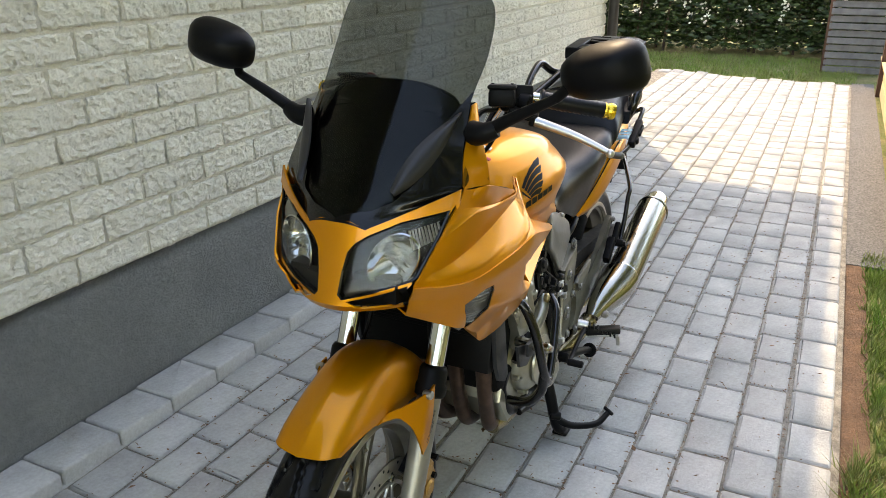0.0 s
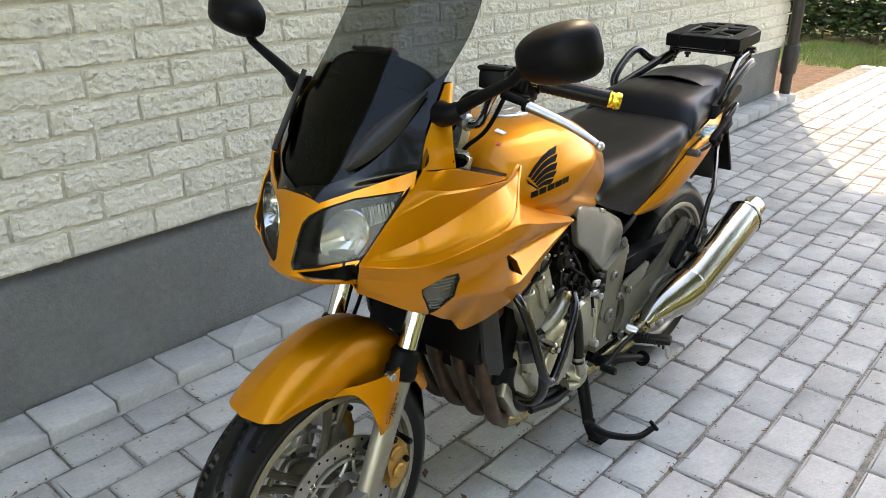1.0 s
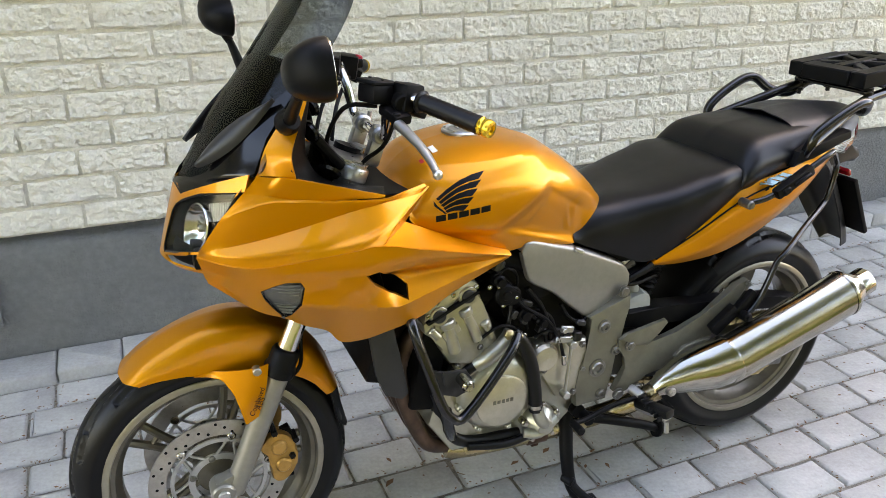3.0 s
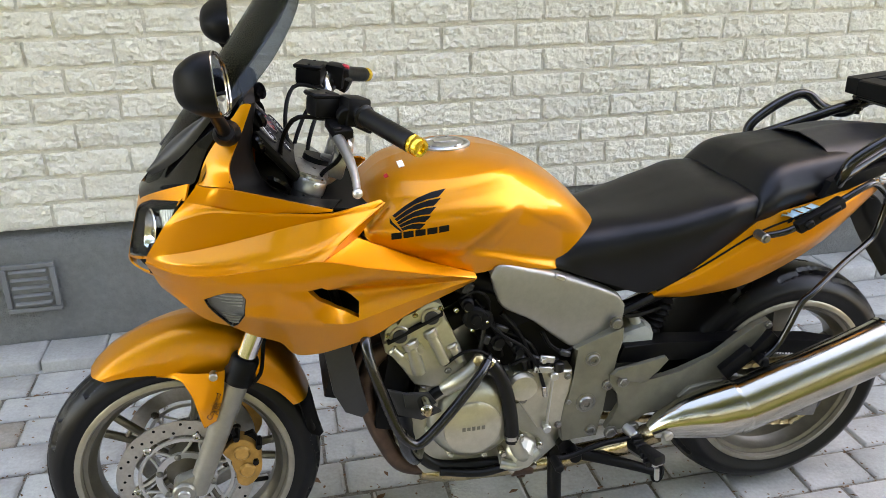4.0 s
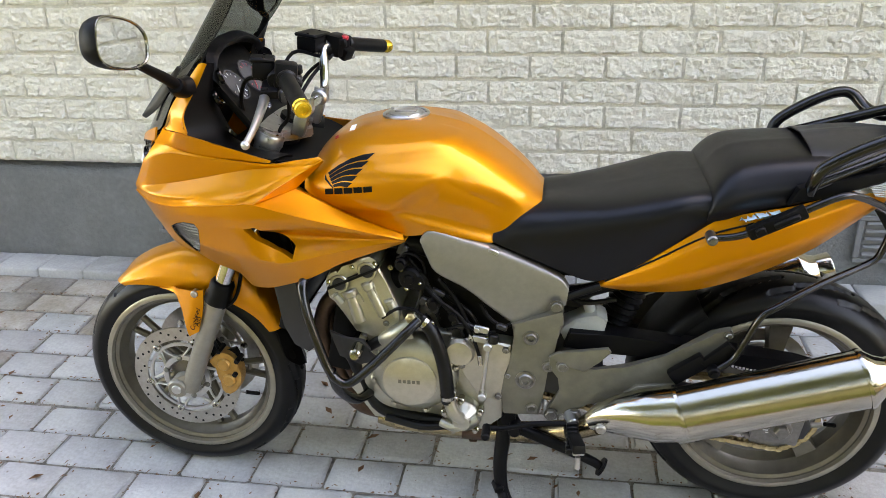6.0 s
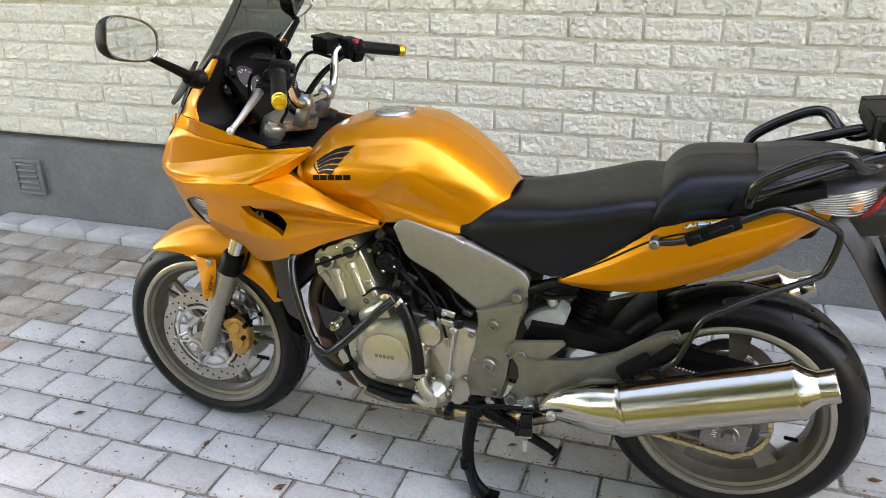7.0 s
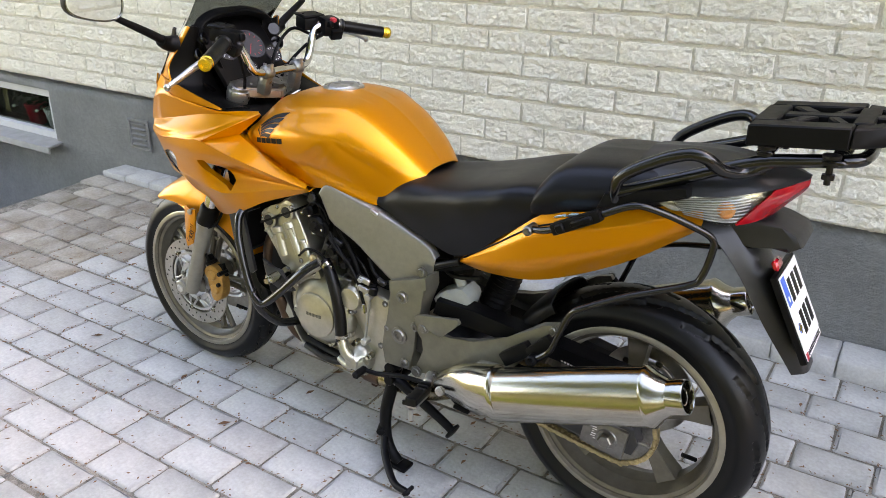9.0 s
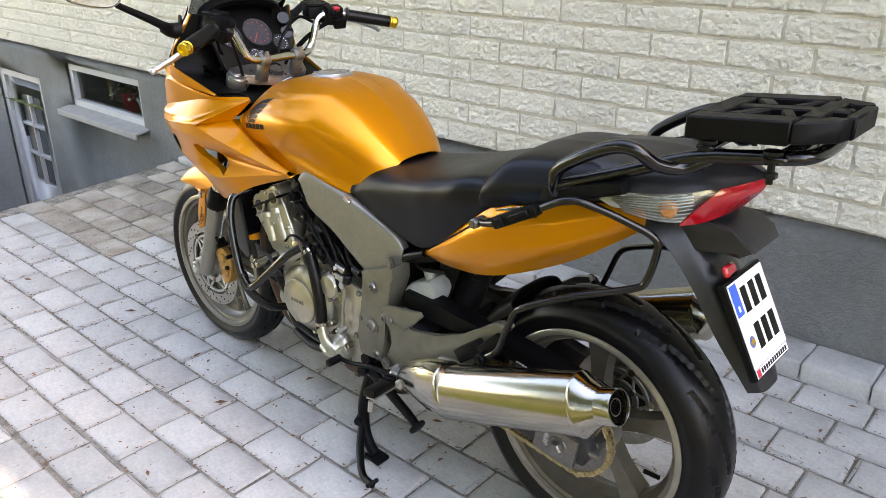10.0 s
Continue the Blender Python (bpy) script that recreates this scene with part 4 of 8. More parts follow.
for s in (-1, 1):
    A, B = V(0.418, s * 0.222, 1.118), V(0.484, s * 0.338, 1.093)
    bm = bmesh.new()
    d = (B - A)
    prof = [(0.019, 0), (0.021, 0.003), (0.021, 0.006), (0.0165, 0.009)]
    L = d.length
    for k in range(12):
        prof += [(0.0172, 0.012 + (L - 0.02) * k / 12), (0.0158, 0.012 + (L - 0.02) * (k + 0.5) / 12)]
    prof += [(0.0172, L - 0.004), (0.0165, L)]
    lathe(bm, prof, A, d, 22)
    part("grip", bm, RUBBER, bar, "black rubber grip")
    bm = bmesh.new()
    lathe(bm, [(0.010, 0), (0.0160, 0.001), (0.0168, 0.004), (0.0148, 0.007), (0.0148, 0.010), (0.0168, 0.013), (0.0168, 0.019), (0.015, 0.024), (0.009, 0.025), (0.009, 0.021), (0.003, 0.021)], B, d, 22)
    part("bar_end", bm, GOLDBR, bar, "gold anodised bar end")
    bm = bmesh.new()
    box(bm, (0.405, s * 0.188, 1.120), (0.046, 0.05, 0.052), turn(0, 10, s * -20), 0.008)
    box(bm, (0.422, s * 0.196, 1.100), (0.030, 0.036, 0.03), turn(0, 30, s * -20), 0.005)
    box(bm, (0.424, s * 0.172, 1.127), (0.02, 0.018, 0.02), None, 0.003, 1)
    sw = part("switch_box", bm, BLACK, bar)
    bm = bmesh.new()
    box(bm, (0.428, s * 0.182, 1.138 if s > 0 else 1.112), (0.016, 0.02, 0.012), turn(0, 20, 0), 0.003, 1)
    part("switch", bm, REDPL if s > 0 else GREYPL, sw, "red stop switch" if s > 0 else "")
    bm = bmesh.new()
    c = V(0.352, s * 0.168, 1.128)
    rot = turn(0, 6, s * -18)
    g = 0.80 if s < 0 else 1.0
    box(bm, c, (0.058 * g, 0.066 * g, 0.036), rot, 0.008)
    box(bm, c + V(0, 0, 0.021), (0.062 * g, 0.070 * g, 0.009), rot, 0.003, 1)
    for q in (-1, 1):
        rod(bm, c + rot @ V(0, q * 0.024 * g, 0.02), c + rot @ V(0, q * 0.024 * g, 0.0275), 0.0032, 8)
    rod(bm, c + V(0.01, 0, -0.015), c + V(0.045, s * 0.01, -0.02), 0.015, 16, 0.003)
    rv = part("fluid_reservoir", bm, BLACK, bar, "black square fluid reservoir")
    bm = bmesh.new()
    lathe(bm, [(0.009, 0), (0.009, 0.002)], c + rot @ V(0.031, s * 0.012, 0.0), (1, 0, 0), 16)
    part("sight_glass", bm, DISC, rv)
    bm = bmesh.new()
    up = 0.0 if s < 0 else 0.030
    tube(bm, [(0.372, s * 0.232, 1.082 + up), (0.378, s * 0.262, 1.073 + up), (0.384, s * 0.305, 1.060 + up), (0.387, s * 0.345, 1.045 + up), (0.386, s * 0.380, 1.031 + up)], (0.0105, 0.0062), 12, 24)
    bmesh.ops.create_uvsphere(bm, u_segments=14, v_segments=10, radius=0.0088, matrix=Matrix.Translation((0.386, s * 0.384, 1.029 + up)))
    perch = bmesh.new()
    box(perch, (0.376, s * 0.205, 1.094 + up * 0.6), (0.036, 0.060, 0.018), turn(s * -14, 0, s * -14), 0.005)
    rod(perch, (0.372, s * 0.226, 1.072 + up * 0.7), (0.372, s * 0.226, 1.102 + up * 0.7), 0.008, 12, 0.002)
    rod(perch, (0.392, s * 0.190, 1.116), (0.392, s * 0.214, 1.112), 0.019, 18, 0.003)
    part("lever_perch", perch, BLACK, bar)
    part("lever", bm, ALU, bar, "polished alloy lever")
for k, pts in enumerate((((0.36, -0.15, 1.10), (0.30, -0.14, 1.10), (0.27, -0.11, 1.03), (0.29, -0.06, 0.94)), ((0.375, 0.14, 1.10), (0.31, 0.13, 1.11), (0.285, 0.08, 1.04), (0.30, 0.05, 0.94)), ((0.40, -0.165, 1.10), (0.38, -0.13, 1.02), (0.345, -0.10, 0.98), (0.33, -0.08, 0.93)), ((0.40, 0.165, 1.10), (0.36, 0.12, 1.06), (0.33, 0.07, 1.0), (0.32, 0.05, 0.93)), ((0.40, 0.18, 1.10), (0.34, 0.15, 1.06), (0.30, 0.10, 0.99), (0.29, 0.08, 0.93)))):
    bm = bmesh.new()
    tube(bm, pts, 0.0045, 8, 20)
    part("control_cable", bm, BLACK, bar)

# front mudguard
bm = bmesh.new()
loft(bm, [
    [(-0.168, 0, 0.560), (-0.12, 0, 0.607), (-0.04, 0, 0.647), (0.05, 0, 0.664), (0.13, 0, 0.652), (0.20, 0, 0.607), (0.255, 0, 0.537), (0.285, 0, 0.452)],
    [(-0.160, 0.045, 0.562), (-0.112, 0.05, 0.598), (-0.03, 0.053, 0.634), (0.05, 0.056, 0.650), (0.13, 0.056, 0.638), (0.19, 0.056, 0.596), (0.245, 0.055, 0.53), (0.277, 0.052, 0.452)],
    [(-0.145, 0.064, 0.562), (-0.10, 0.071, 0.580), (-0.03, 0.076, 0.595), (0.05, 0.081, 0.590), (0.115, 0.081, 0.588), (0.175, 0.078, 0.56), (0.228, 0.074, 0.51), (0.262, 0.070, 0.45)],
    [(-0.13, 0.068, 0.556), (-0.085, 0.076, 0.565), (-0.02, 0.080, 0.563), (0.045, 0.083, 0.54), (0.105, 0.083, 0.548), (0.165, 0.080, 0.525), (0.215, 0.076, 0.49), (0.248, 0.072, 0.447)],
], 40, 6)
mirrored(bm)
thick(bm, 0.003)
guard = part("front_mudguard", bm, PAINT, bike, "gold front mudguard")
for s in (-1, 1):
    bm = bmesh.new()

    def tongue(x, z):
        return -0.082 - 0.050 * max(0.0, min(1.0, (x - 0.015 + (0.57 - z) * 0.35) / 0.075)) ** 0.7
    low = [p for p in spline([(-0.025, 0, 0.562), (0.035, 0, 0.545), (0.062, 0, 0.456)], 12)]
    rgt = [p for p in spline([(0.118, 0, 0.585), (0.108, 0, 0.53), (0.088, 0, 0.470)], 12)]
    rows = []
    for i in range(9):
        f = i / 8
        row = []
        for k in range(9):
            g = k / 8
            a = low[round(f * 11)]
            b = rgt[round(f * 11)]
            p = a.lerp(b, g)
            if f == 0:
                p = a.lerp(V(0.118, 0, 0.588), g)
            row.append((p.x, tongue(p.x, p.z) * -s if s > 0 else tongue(p.x, p.z), p.z))
        rows.append(row)
    loft(bm, rows, 12, 2)
    thick(bm, 0.004)
    part("fork_cover", bm, PAINT, guard)
    bm = bmesh.new()
    rod(bm, (0.094, s * 0.118, 0.577), (0.094, s * 0.138, 0.577), 0.009, 12, 0.002)
    part("bolt", bm, DISC, guard)
bm = bmesh.new()
loft(bm, [[(0.225, 0.055, 0.50), (0.26, 0.055, 0.44), (0.275, 0.05, 0.36), (0.30, 0.03, 0.325)], [(0.27, 0.0, 0.50), (0.287, 0.0, 0.44), (0.298, 0.0, 0.37), (0.31, 0.0, 0.315)]], 14, 5)
mirrored(bm)
thick(bm, 0.003)
part("mud_flap", bm, BLACK, guard, "black plastic rear mudguard extension")


# ---- fairing ----
def nose_x(y, z):
    return -0.003 - 0.31 * (0.957 - z) + 2.6 * y * y


LIGHT = [(0.0275, 0.8215), (0.0200, 0.830), (0.0235, 0.870), (0.0300, 0.905), (0.042, 0.921), (0.064, 0.936), (0.114, 0.959), (0.181, 0.974), (0.170, 0.930), (0.146, 0.862), (0.138, 0.855)]
bm = bmesh.new()
ys = [0.192 * i / 40 for i in range(-40, 41)]
grid = []
for y in ys:
    a = abs(y)
    top = 0.957 - 0.012 * max(0.0, min(1.0, (a - 0.030) / 0.028)) if a < 0.058 else 0.945 + 0.061 * (a - 0.058) / 0.131
    bot = 0.800 if a < 0.118 else 0.800 + 0.045 * (a - 0.118) / 0.030 if a < 0.148 else 0.845 + (a - 0.148) / 0.044 * 0.132
    col = []
    for k in range(25):
        z = bot + (top - bot) * k / 24
        x = nose_x(y, z)
        x += 2.5 * y * y * max(0.0, min(1.0, (0.838 - z) / 0.032))
        if z < 0.812 and a < 0.13:
            x += (0.812 - z) * 1.2
        col.append(bm.verts.new((x, y, z)))
    grid.append(col)
for c0, c1 in zip(grid, grid[1:]):
    for k in range(24):
        bm.faces.new([c0[k], c1[k], c1[k + 1], c0[k + 1]])
lights = []
for s in (-1, 1):
    poly = [(s * y, z) for y, z in LIGHT]
    lights.append(take(bm, cut_patch(bm, poly, (1, 2))))
    gap = [(s * y, z) for y, z in ((0.036, 0.8195), (0.135, 0.8490), (0.128, 0.8220), (0.117, 0.8075), (0.060, 0.8090))]
    take(bm, cut_patch(bm, gap, (1, 2))).free()
bmesh.ops.delete(bm, geom=[q for q in bm.faces if q.calc_center_median().z < 0.846 and abs(q.calc_center_median().y) > 0.117], context="FACES")
bmesh.ops.delete(bm, geom=[q for q in bm.faces if q.calc_center_median().z < 0.978 and abs(q.calc_center_median().y) > 0.140 + (q.calc_center_median().z - 0.855) * 0.361], context="FACES")
thick(bm, -0.004)
nose = part("nose_cowl", bm, PAINT, bike, "gold nose cowl between the headlights")
for s, skin in zip((-1, 1), lights):
    loop = rim_loop(skin)
    for v in skin.verts:
        v.co.x -= 0.001
    hl = part("headlight", thick(skin, 0.002), LENS, bike, "clear headlight lens over a black housing")
    hl.visible_shadow = False
    bm = bmesh.new()
    tube(bm, loop, 0.0035, 6, len(loop), smooth=False, cap=False)
    part("gasket", bm, GLOSS, hl)
    # bowl behind the lens
    bm = bmesh.new()
    poly = [(s * y, z) for y, z in LIGHT]
    r0 = spline([(nose_x(y, z) + 0.002, y, z) for y, z in poly + poly[:1]], 48)
    cy, cz = s * 0.098, 0.890
    rows = [r0]
    for f, dx in ((0.97, 0.02), (0.85, 0.05), (0.4, 0.075)):
        rows.append([V(nose_x(cy + (p.y - cy) * f, cz + (p.z - cz) * f) + dx, cy + (p.y - cy) * f, cz + (p.z - cz) * f) for p in r0])
    loft(bm, rows, 48, 3)
    rr = [v for v in bm.verts][-48:]
    bm.faces.new(rr)
    part("housing", bm, BLACK, hl, "black headlight housing")
    ex, ez = V(0, s * 0.50, 0.866), V(0, s * 0.866, -0.50)
    mid = V(0, s * 0.104, 0.889)

    def bowl(rad, dx):
        ring_ = []
        for i in range(41):
            t_ = 2 * math.pi * i / 40
            q_ = mid + ex * (math.cos(t_) * 0.053 * rad) + ez * (math.sin(t_) * 0.040 * rad)
            ring_.append(V(nose_x(q_.y, q_.z) * 0.6 + nose_x(mid.y, mid.z) * 0.4 + dx, q_.y, q_.z))
        return ring_
    bm = bmesh.new()
    loft(bm, [bowl(1.04, 0.007), bowl(1.0, 0.005), bowl(0.97, 0.008), bowl(0.80, 0.024), bowl(0.55, 0.036), bowl(0.25, 0.043), bowl(0.06, 0.044)], 41, 3)
    part("reflector", bm, CHROME, hl, "chromed oval reflector bowl")
    for k in range(3):
        bm = bmesh.new()
        u_ = 0.35 - 0.28 * k
        q_ = mid + ex * (0.040 * u_)
        tube(bm, [q_ + ez * -0.026 + V(nose_x(q_.y, q_.z) + 0.022, 0, 0), q_ + V(nose_x(q_.y, q_.z) + 0.030, 0, 0), q_ + ez * 0.028 + V(nose_x(q_.y, q_.z) + 0.022, 0, 0)], 0.0016, 6, 8)
        part("reflector_step", bm, CHROME, hl)
    for k in range(10):
        bm = bmesh.new()
        f_ = k / 9
        y = s * (0.122 + 0.040 * f_)
        z = 0.944 + 0.012 * f_ - 0.004
        x = nose_x(y, z) + 0.010
        tube(bm, [(x - 0.002, y + s * 0.010, z - 0.034 + 0.008 * f_), (x + 0.002, y, z)], (0.0030, 0.0022), 6, 3)
        part("position_reflector", bm, DISC, hl)
    bm = bmesh.new()
    at = mid + V(nose_x(mid.y, mid.z) + 0.012, 0, 0)
    rod(bm, at, at + V(0.03, 0, 0), 0.009, 14, 0.003)
    part("bulb_cap", bm, SATIN, hl)
# dark intake below the lights
bm = bmesh.new()
box(bm, (0.066, 0, 0.833), (0.13, 0.232, 0.050), None, 0.008)
part("nose_intake", bm, BLACK, bike)

bm = bmesh.new()
rows = []
for z, back in ((0.797, 0.040), (0.806, 0.020), (0.820, 0.014), (0.836, 0.014), (0.852, 0.016)):
    rows.append([(nose_x(y, z) + 2.5 * y * y * max(0.0, min(1.0, (0.838 - z) / 0.032)) + back, y, z) for y in [-0.128 + 0.016 * i for i in range(17)]])
loft(bm, rows, 33, 3)
thick(bm, 0.002)
part("intake_liner", bm, SHIELD, bike, "black liner of the intake mouth")

INDICATOR = [(0.107, 0.786), (0.128, 0.798), (0.150, 0.805), (0.176, 0.804), (0.184, 0.790), (0.178, 0.752), (0.162, 0.722), (0.150, 0.713), (0.132, 0.738), (0.113, 0.768)]
DUCT = [(0.297, 0.803), (0.322, 0.808), (0.352, 0.790), (0.394, 0.748), (0.390, 0.722), (0.350, 0.745), (0.315, 0.776)]
# upper panel: seam, ridge beside the lamp, fold, broad flank, swage line out to the fin
UPPER = [
    [(0.095, 0.188, 0.974), (0.14, 0.203, 0.966), (0.183, 0.211, 0.957), (0.27, 0.214, 0.945), (0.352, 0.206, 0.935), (0.405, 0.180, 0.937), (0.450, 0.158, 0.939)],
    [(0.052, 0.177, 0.927), (0.095, 0.198, 0.945), (0.140, 0.210, 0.956), (0.20, 0.215, 0.950), (0.28, 0.214, 0.940), (0.352, 0.206, 0.931), (0.41, 0.179, 0.932), (0.456, 0.160, 0.934)],
    [(0.010, 0.157, 0.864), (0.06, 0.180, 0.872), (0.12, 0.196, 0.884), (0.20, 0.206, 0.901), (0.28, 0.209, 0.918), (0.345, 0.205, 0.926), (0.41, 0.181, 0.924), (0.450, 0.163, 0.926)],
    [(0.008, 0.152, 0.857), (0.08, 0.204, 0.862), (0.16, 0.227, 0.868), (0.25, 0.233, 0.880), (0.32, 0.231, 0.889), (0.370, 0.213, 0.903), (0.428, 0.179, 0.918)],
    [(0.007, 0.150, 0.853), (0.07, 0.200, 0.852), (0.14, 0.226, 0.853), (0.24, 0.242, 0.866), (0.31, 0.2465, 0.876), (0.340, 0.237, 0.881), (0.368, 0.2225, 0.887)],
    [(0.006, 0.148, 0.850), (0.06, 0.194, 0.842), (0.12, 0.222, 0.840), (0.22, 0.245, 0.852), (0.28, 0.252, 0.858), (0.326, 0.257, 0.863)],
]
LEDGE = [
    [(0.394, 0.184, 0.877), (0.45, 0.190, 0.852), (0.54, 0.194, 0.812), (0.632, 0.184, 0.777)],
    [(0.320, 0.253, 0.863), (0.42, 0.250, 0.838), (0.53, 0.222, 0.803), (0.634, 0.192, 0.771)],
]
# plane that steps in from the fin's edge to the ledge
FIN = [
    [(0.457, 0.161, 0.935), (0.392, 0.203, 0.901), (0.326, 0.256, 0.863)],
    [(0.457, 0.157, 0.931), (0.428, 0.166, 0.904), (0.398, 0.182, 0.876)],
]
LOWER = [
    [(0.006, 0.148, 0.850), (0.06, 0.194, 0.842), (0.12, 0.222, 0.840), (0.22, 0.245, 0.852), (0.28, 0.252, 0.858), (0.326, 0.257, 0.863), (0.42, 0.250, 0.838), (0.53, 0.222, 0.803), (0.634, 0.192, 0.771)],
    [(0.010, 0.142, 0.836), (0.06, 0.184, 0.826), (0.12, 0.218, 0.822), (0.22, 0.2435, 0.828), (0.32, 0.254, 0.832), (0.42, 0.243, 0.817), (0.53, 0.217, 0.793), (0.634, 0.190, 0.770)],
    [(0.014, 0.134, 0.822), (0.06, 0.176, 0.812), (0.12, 0.213, 0.806), (0.22, 0.237, 0.806), (0.298, 0.247, 0.804), (0.36, 0.240, 0.803), (0.42, 0.230, 0.800), (0.50, 0.212, 0.788), (0.634, 0.188, 0.769)],
    [(0.017, 0.130, 0.808), (0.06, 0.169, 0.795), (0.12, 0.206, 0.785), (0.22, 0.231, 0.780), (0.30, 0.243, 0.783), (0.335, 0.225, 0.782), (0.37, 0.198, 0.772), (0.47, 0.190, 0.767), (0.55, 0.191, 0.768), (0.634, 0.186, 0.767)],
    [(0.020, 0.126, 0.797), (0.06, 0.162, 0.780), (0.12, 0.200, 0.765), (0.20, 0.222, 0.748), (0.28, 0.232, 0.735), (0.34, 0.231, 0.722), (0.38, 0.226, 0.718), (0.47, 0.210, 0.735), (0.55, 0.198, 0.752), (0.634, 0.184, 0.765)],
    [(0.024, 0.122, 0.786), (0.098, 0.178, 0.742), (0.15, 0.181, 0.716), (0.19, 0.179, 0.690), (0.238, 0.168, 0.662), (0.264, 0.163, 0.630), (0.30, 0.172, 0.630), (0.34, 0.186, 0.643), (0.42, 0.206, 0.677), (0.50, 0.196, 0.715), (0.632, 0.179, 0.760)],
]


def skin(lofts, s, strip=None):
    bm = bmesh.new()
    for rows, nu, nv, creases in lofts:
        loft(bm, rows, nu, nv, creases, flip=s)
    if strip:
        loft(bm, strip, len(strip[0]), 2)
    return bm


def join(bm, other):
    """Adds another skin to bm, unwelded."""
    me = bpy.data.meshes.new("tmp")
    other.to_mesh(me)
    other.free()
    bm.from_mesh(me)
    bpy.data.meshes.remove(me)
    return bm


for s in (-1, 1):
    bm = bmesh.new()
    loft(bm, LOWER, 90, 7, creases=(2, 4), flip=s)
    low = spline([(x, y * s, z) for x, y, z in LOWER[5]], 90)
    loft(bm, [low, [p + V(0.01, -s * 0.035, 0.012) for p in low]], 90, 2)
    weld(bm, 0.0008)
    ind = take(bm, cut_patch(bm, INDICATOR, (0, 2)))
    duct = take(bm, cut_patch(bm, DUCT, (0, 2)))
    thick(bm, 0.0035)
    up = spline([(x, y * s, z) for x, y, z in LEDGE[0]], 48)
    back = [p + V(0.0, -s * 0.030, -0.006) for p in up]
    join(bm, thick(skin([(UPPER, 72, 7, (1, 2))], s), 0.0035))
    join(bm, thick(skin([(FIN, 30, 8, ())], s), 0.0035))
    join(bm, thick(weld(skin([(LEDGE, 48, 6, ())], s, [up, back]), 0.0008), 0.0035))
    side = part("side_fairing", bm, PAINT, bike, "gold side fairing panel", sharp=28)
    loop = rim_loop(ind)
    back = ind.copy()
    c = sum(loop, V(0, 0, 0)) / len(loop)
    for v in back.verts:
        v.co = c + (v.co - c) * 1.22 - V(0, s * 0.010, 0)
    part("indicator_bowl", thick(back, 0.002), BOLTM, side, "dark silver bowl behind the indicator lens")
    for v in ind.verts:
        v.co.y += s * 0.002
    lens = part("indicator", thick(ind, 0.003), LENS, side, "clear indicator lens in the fairing")
    lens.visible_shadow = False
    bm = bmesh.new()
    tube(bm, loop, 0.0028, 6, len(loop), smooth=False, cap=False)
    part("indicator_gasket", bm, BLACK, side)
    bm = bmesh.new()
    for k in range(10):
        z = 0.730 + 0.0075 * k
        xa, xb = 0.122 + 0.022 * (1 - min(1.0, k / 5)), 0.168 + 0.001 * k
        tube(bm, [(x_, s * (0.333 * (x_ + z) - 0.1025), z - 0.10 * (x_ - xa) + dz_) for x_, dz_ in ((xa, 0.0), ((xa + xb) / 2, -0.002), (xb, 0.0))], 0.0019, 6, 7)
    part("indicator_reflector", bm, DISC, side)
    bm = bmesh.new()
    rod(bm, (0.15, s * 0.175, 0.765), (0.15, s * 0.196, 0.765), 0.012, 14, 0.004)
    part("indicator_bulb", bm, AMBER, side)
    loop = rim_loop(duct)
    duct.free()
    bm = bmesh.new()
    q = [p + V(0.004, -s * 0.018, -0.002) for p in loop]
    a = [bm.verts.new(p) for p in loop]
    b = [bm.verts.new(p) for p in q]
    for i in range(len(a) - 1):
        bm.faces.new([a[i], a[i + 1], b[i + 1], b[i]])
    part("duct_liner", bm, PAINT, side)
    bm = bmesh.new()
    plate(bm, [(0.270, 0.83), (0.42, 0.83), (0.43, 0.69), (0.29, 0.69)], -0.135, 0.008, 0.002)
    tube(bm, [(0.318, -0.150, 0.80), (0.345, -0.152, 0.76), (0.358, -0.150, 0.70)], 0.010, 8, 8)
    if s > 0:
        flipped(bm)
    part("duct_inner", bm, BLACK, side, "black duct behind the opening")
    # upper cowl beside the screen, with the thin edge of the cockpit
    bm = bmesh.new()
    loft(bm, [[(0.095, 0.188, 0.974), (0.160, 0.201, 0.962), (0.218, 0.207, 0.950), (0.353, 0.196, 0.935)], [(0.121, 0.190, 1.003), (0.152, 0.199, 0.998), (0.184, 0.216, 0.998), (0.356, 0.194, 0.939)]], 30, 6, flip=s)
    loft(bm, [[(0.121, 0.190, 1.003), (0.142, 0.198, 1.002), (0.163, 0.208, 1.001), (0.184, 0.216, 0.998)], [(0.141, 0.181, 1.05), (0.155, 0.193, 1.047), (0.168, 0.203, 1.044), (0.180, 0.212, 1.040)], [(0.180, 0.173, 1.10), (0.189, 0.179, 1.098), (0.198, 0.183, 1.096), (0.207, 0.185, 1.092)], [(0.210, 0.167, 1.137), (0.217, 0.168, 1.139), (0.223, 0.169, 1.139), (0.228, 0.169, 1.137)]], 16, 6, flip=s)
    weld(bm, 0.0008)
    thick(bm, 0.004)
    part("upper_cowl", bm, PAINT, bike, "gold upper cowl beside the screen")
    # lower fin behind the duct
    bm = bmesh.new()
    # cockpit trim: black skin from the cowl edge to the dials
    edge = [(0.228, 0.166, 1.139), (0.208, 0.183, 1.093), (0.181, 0.210, 1.040), (0.187, 0.214, 0.997), (0.255, 0.203, 0.968), (0.356, 0.190, 0.940)]
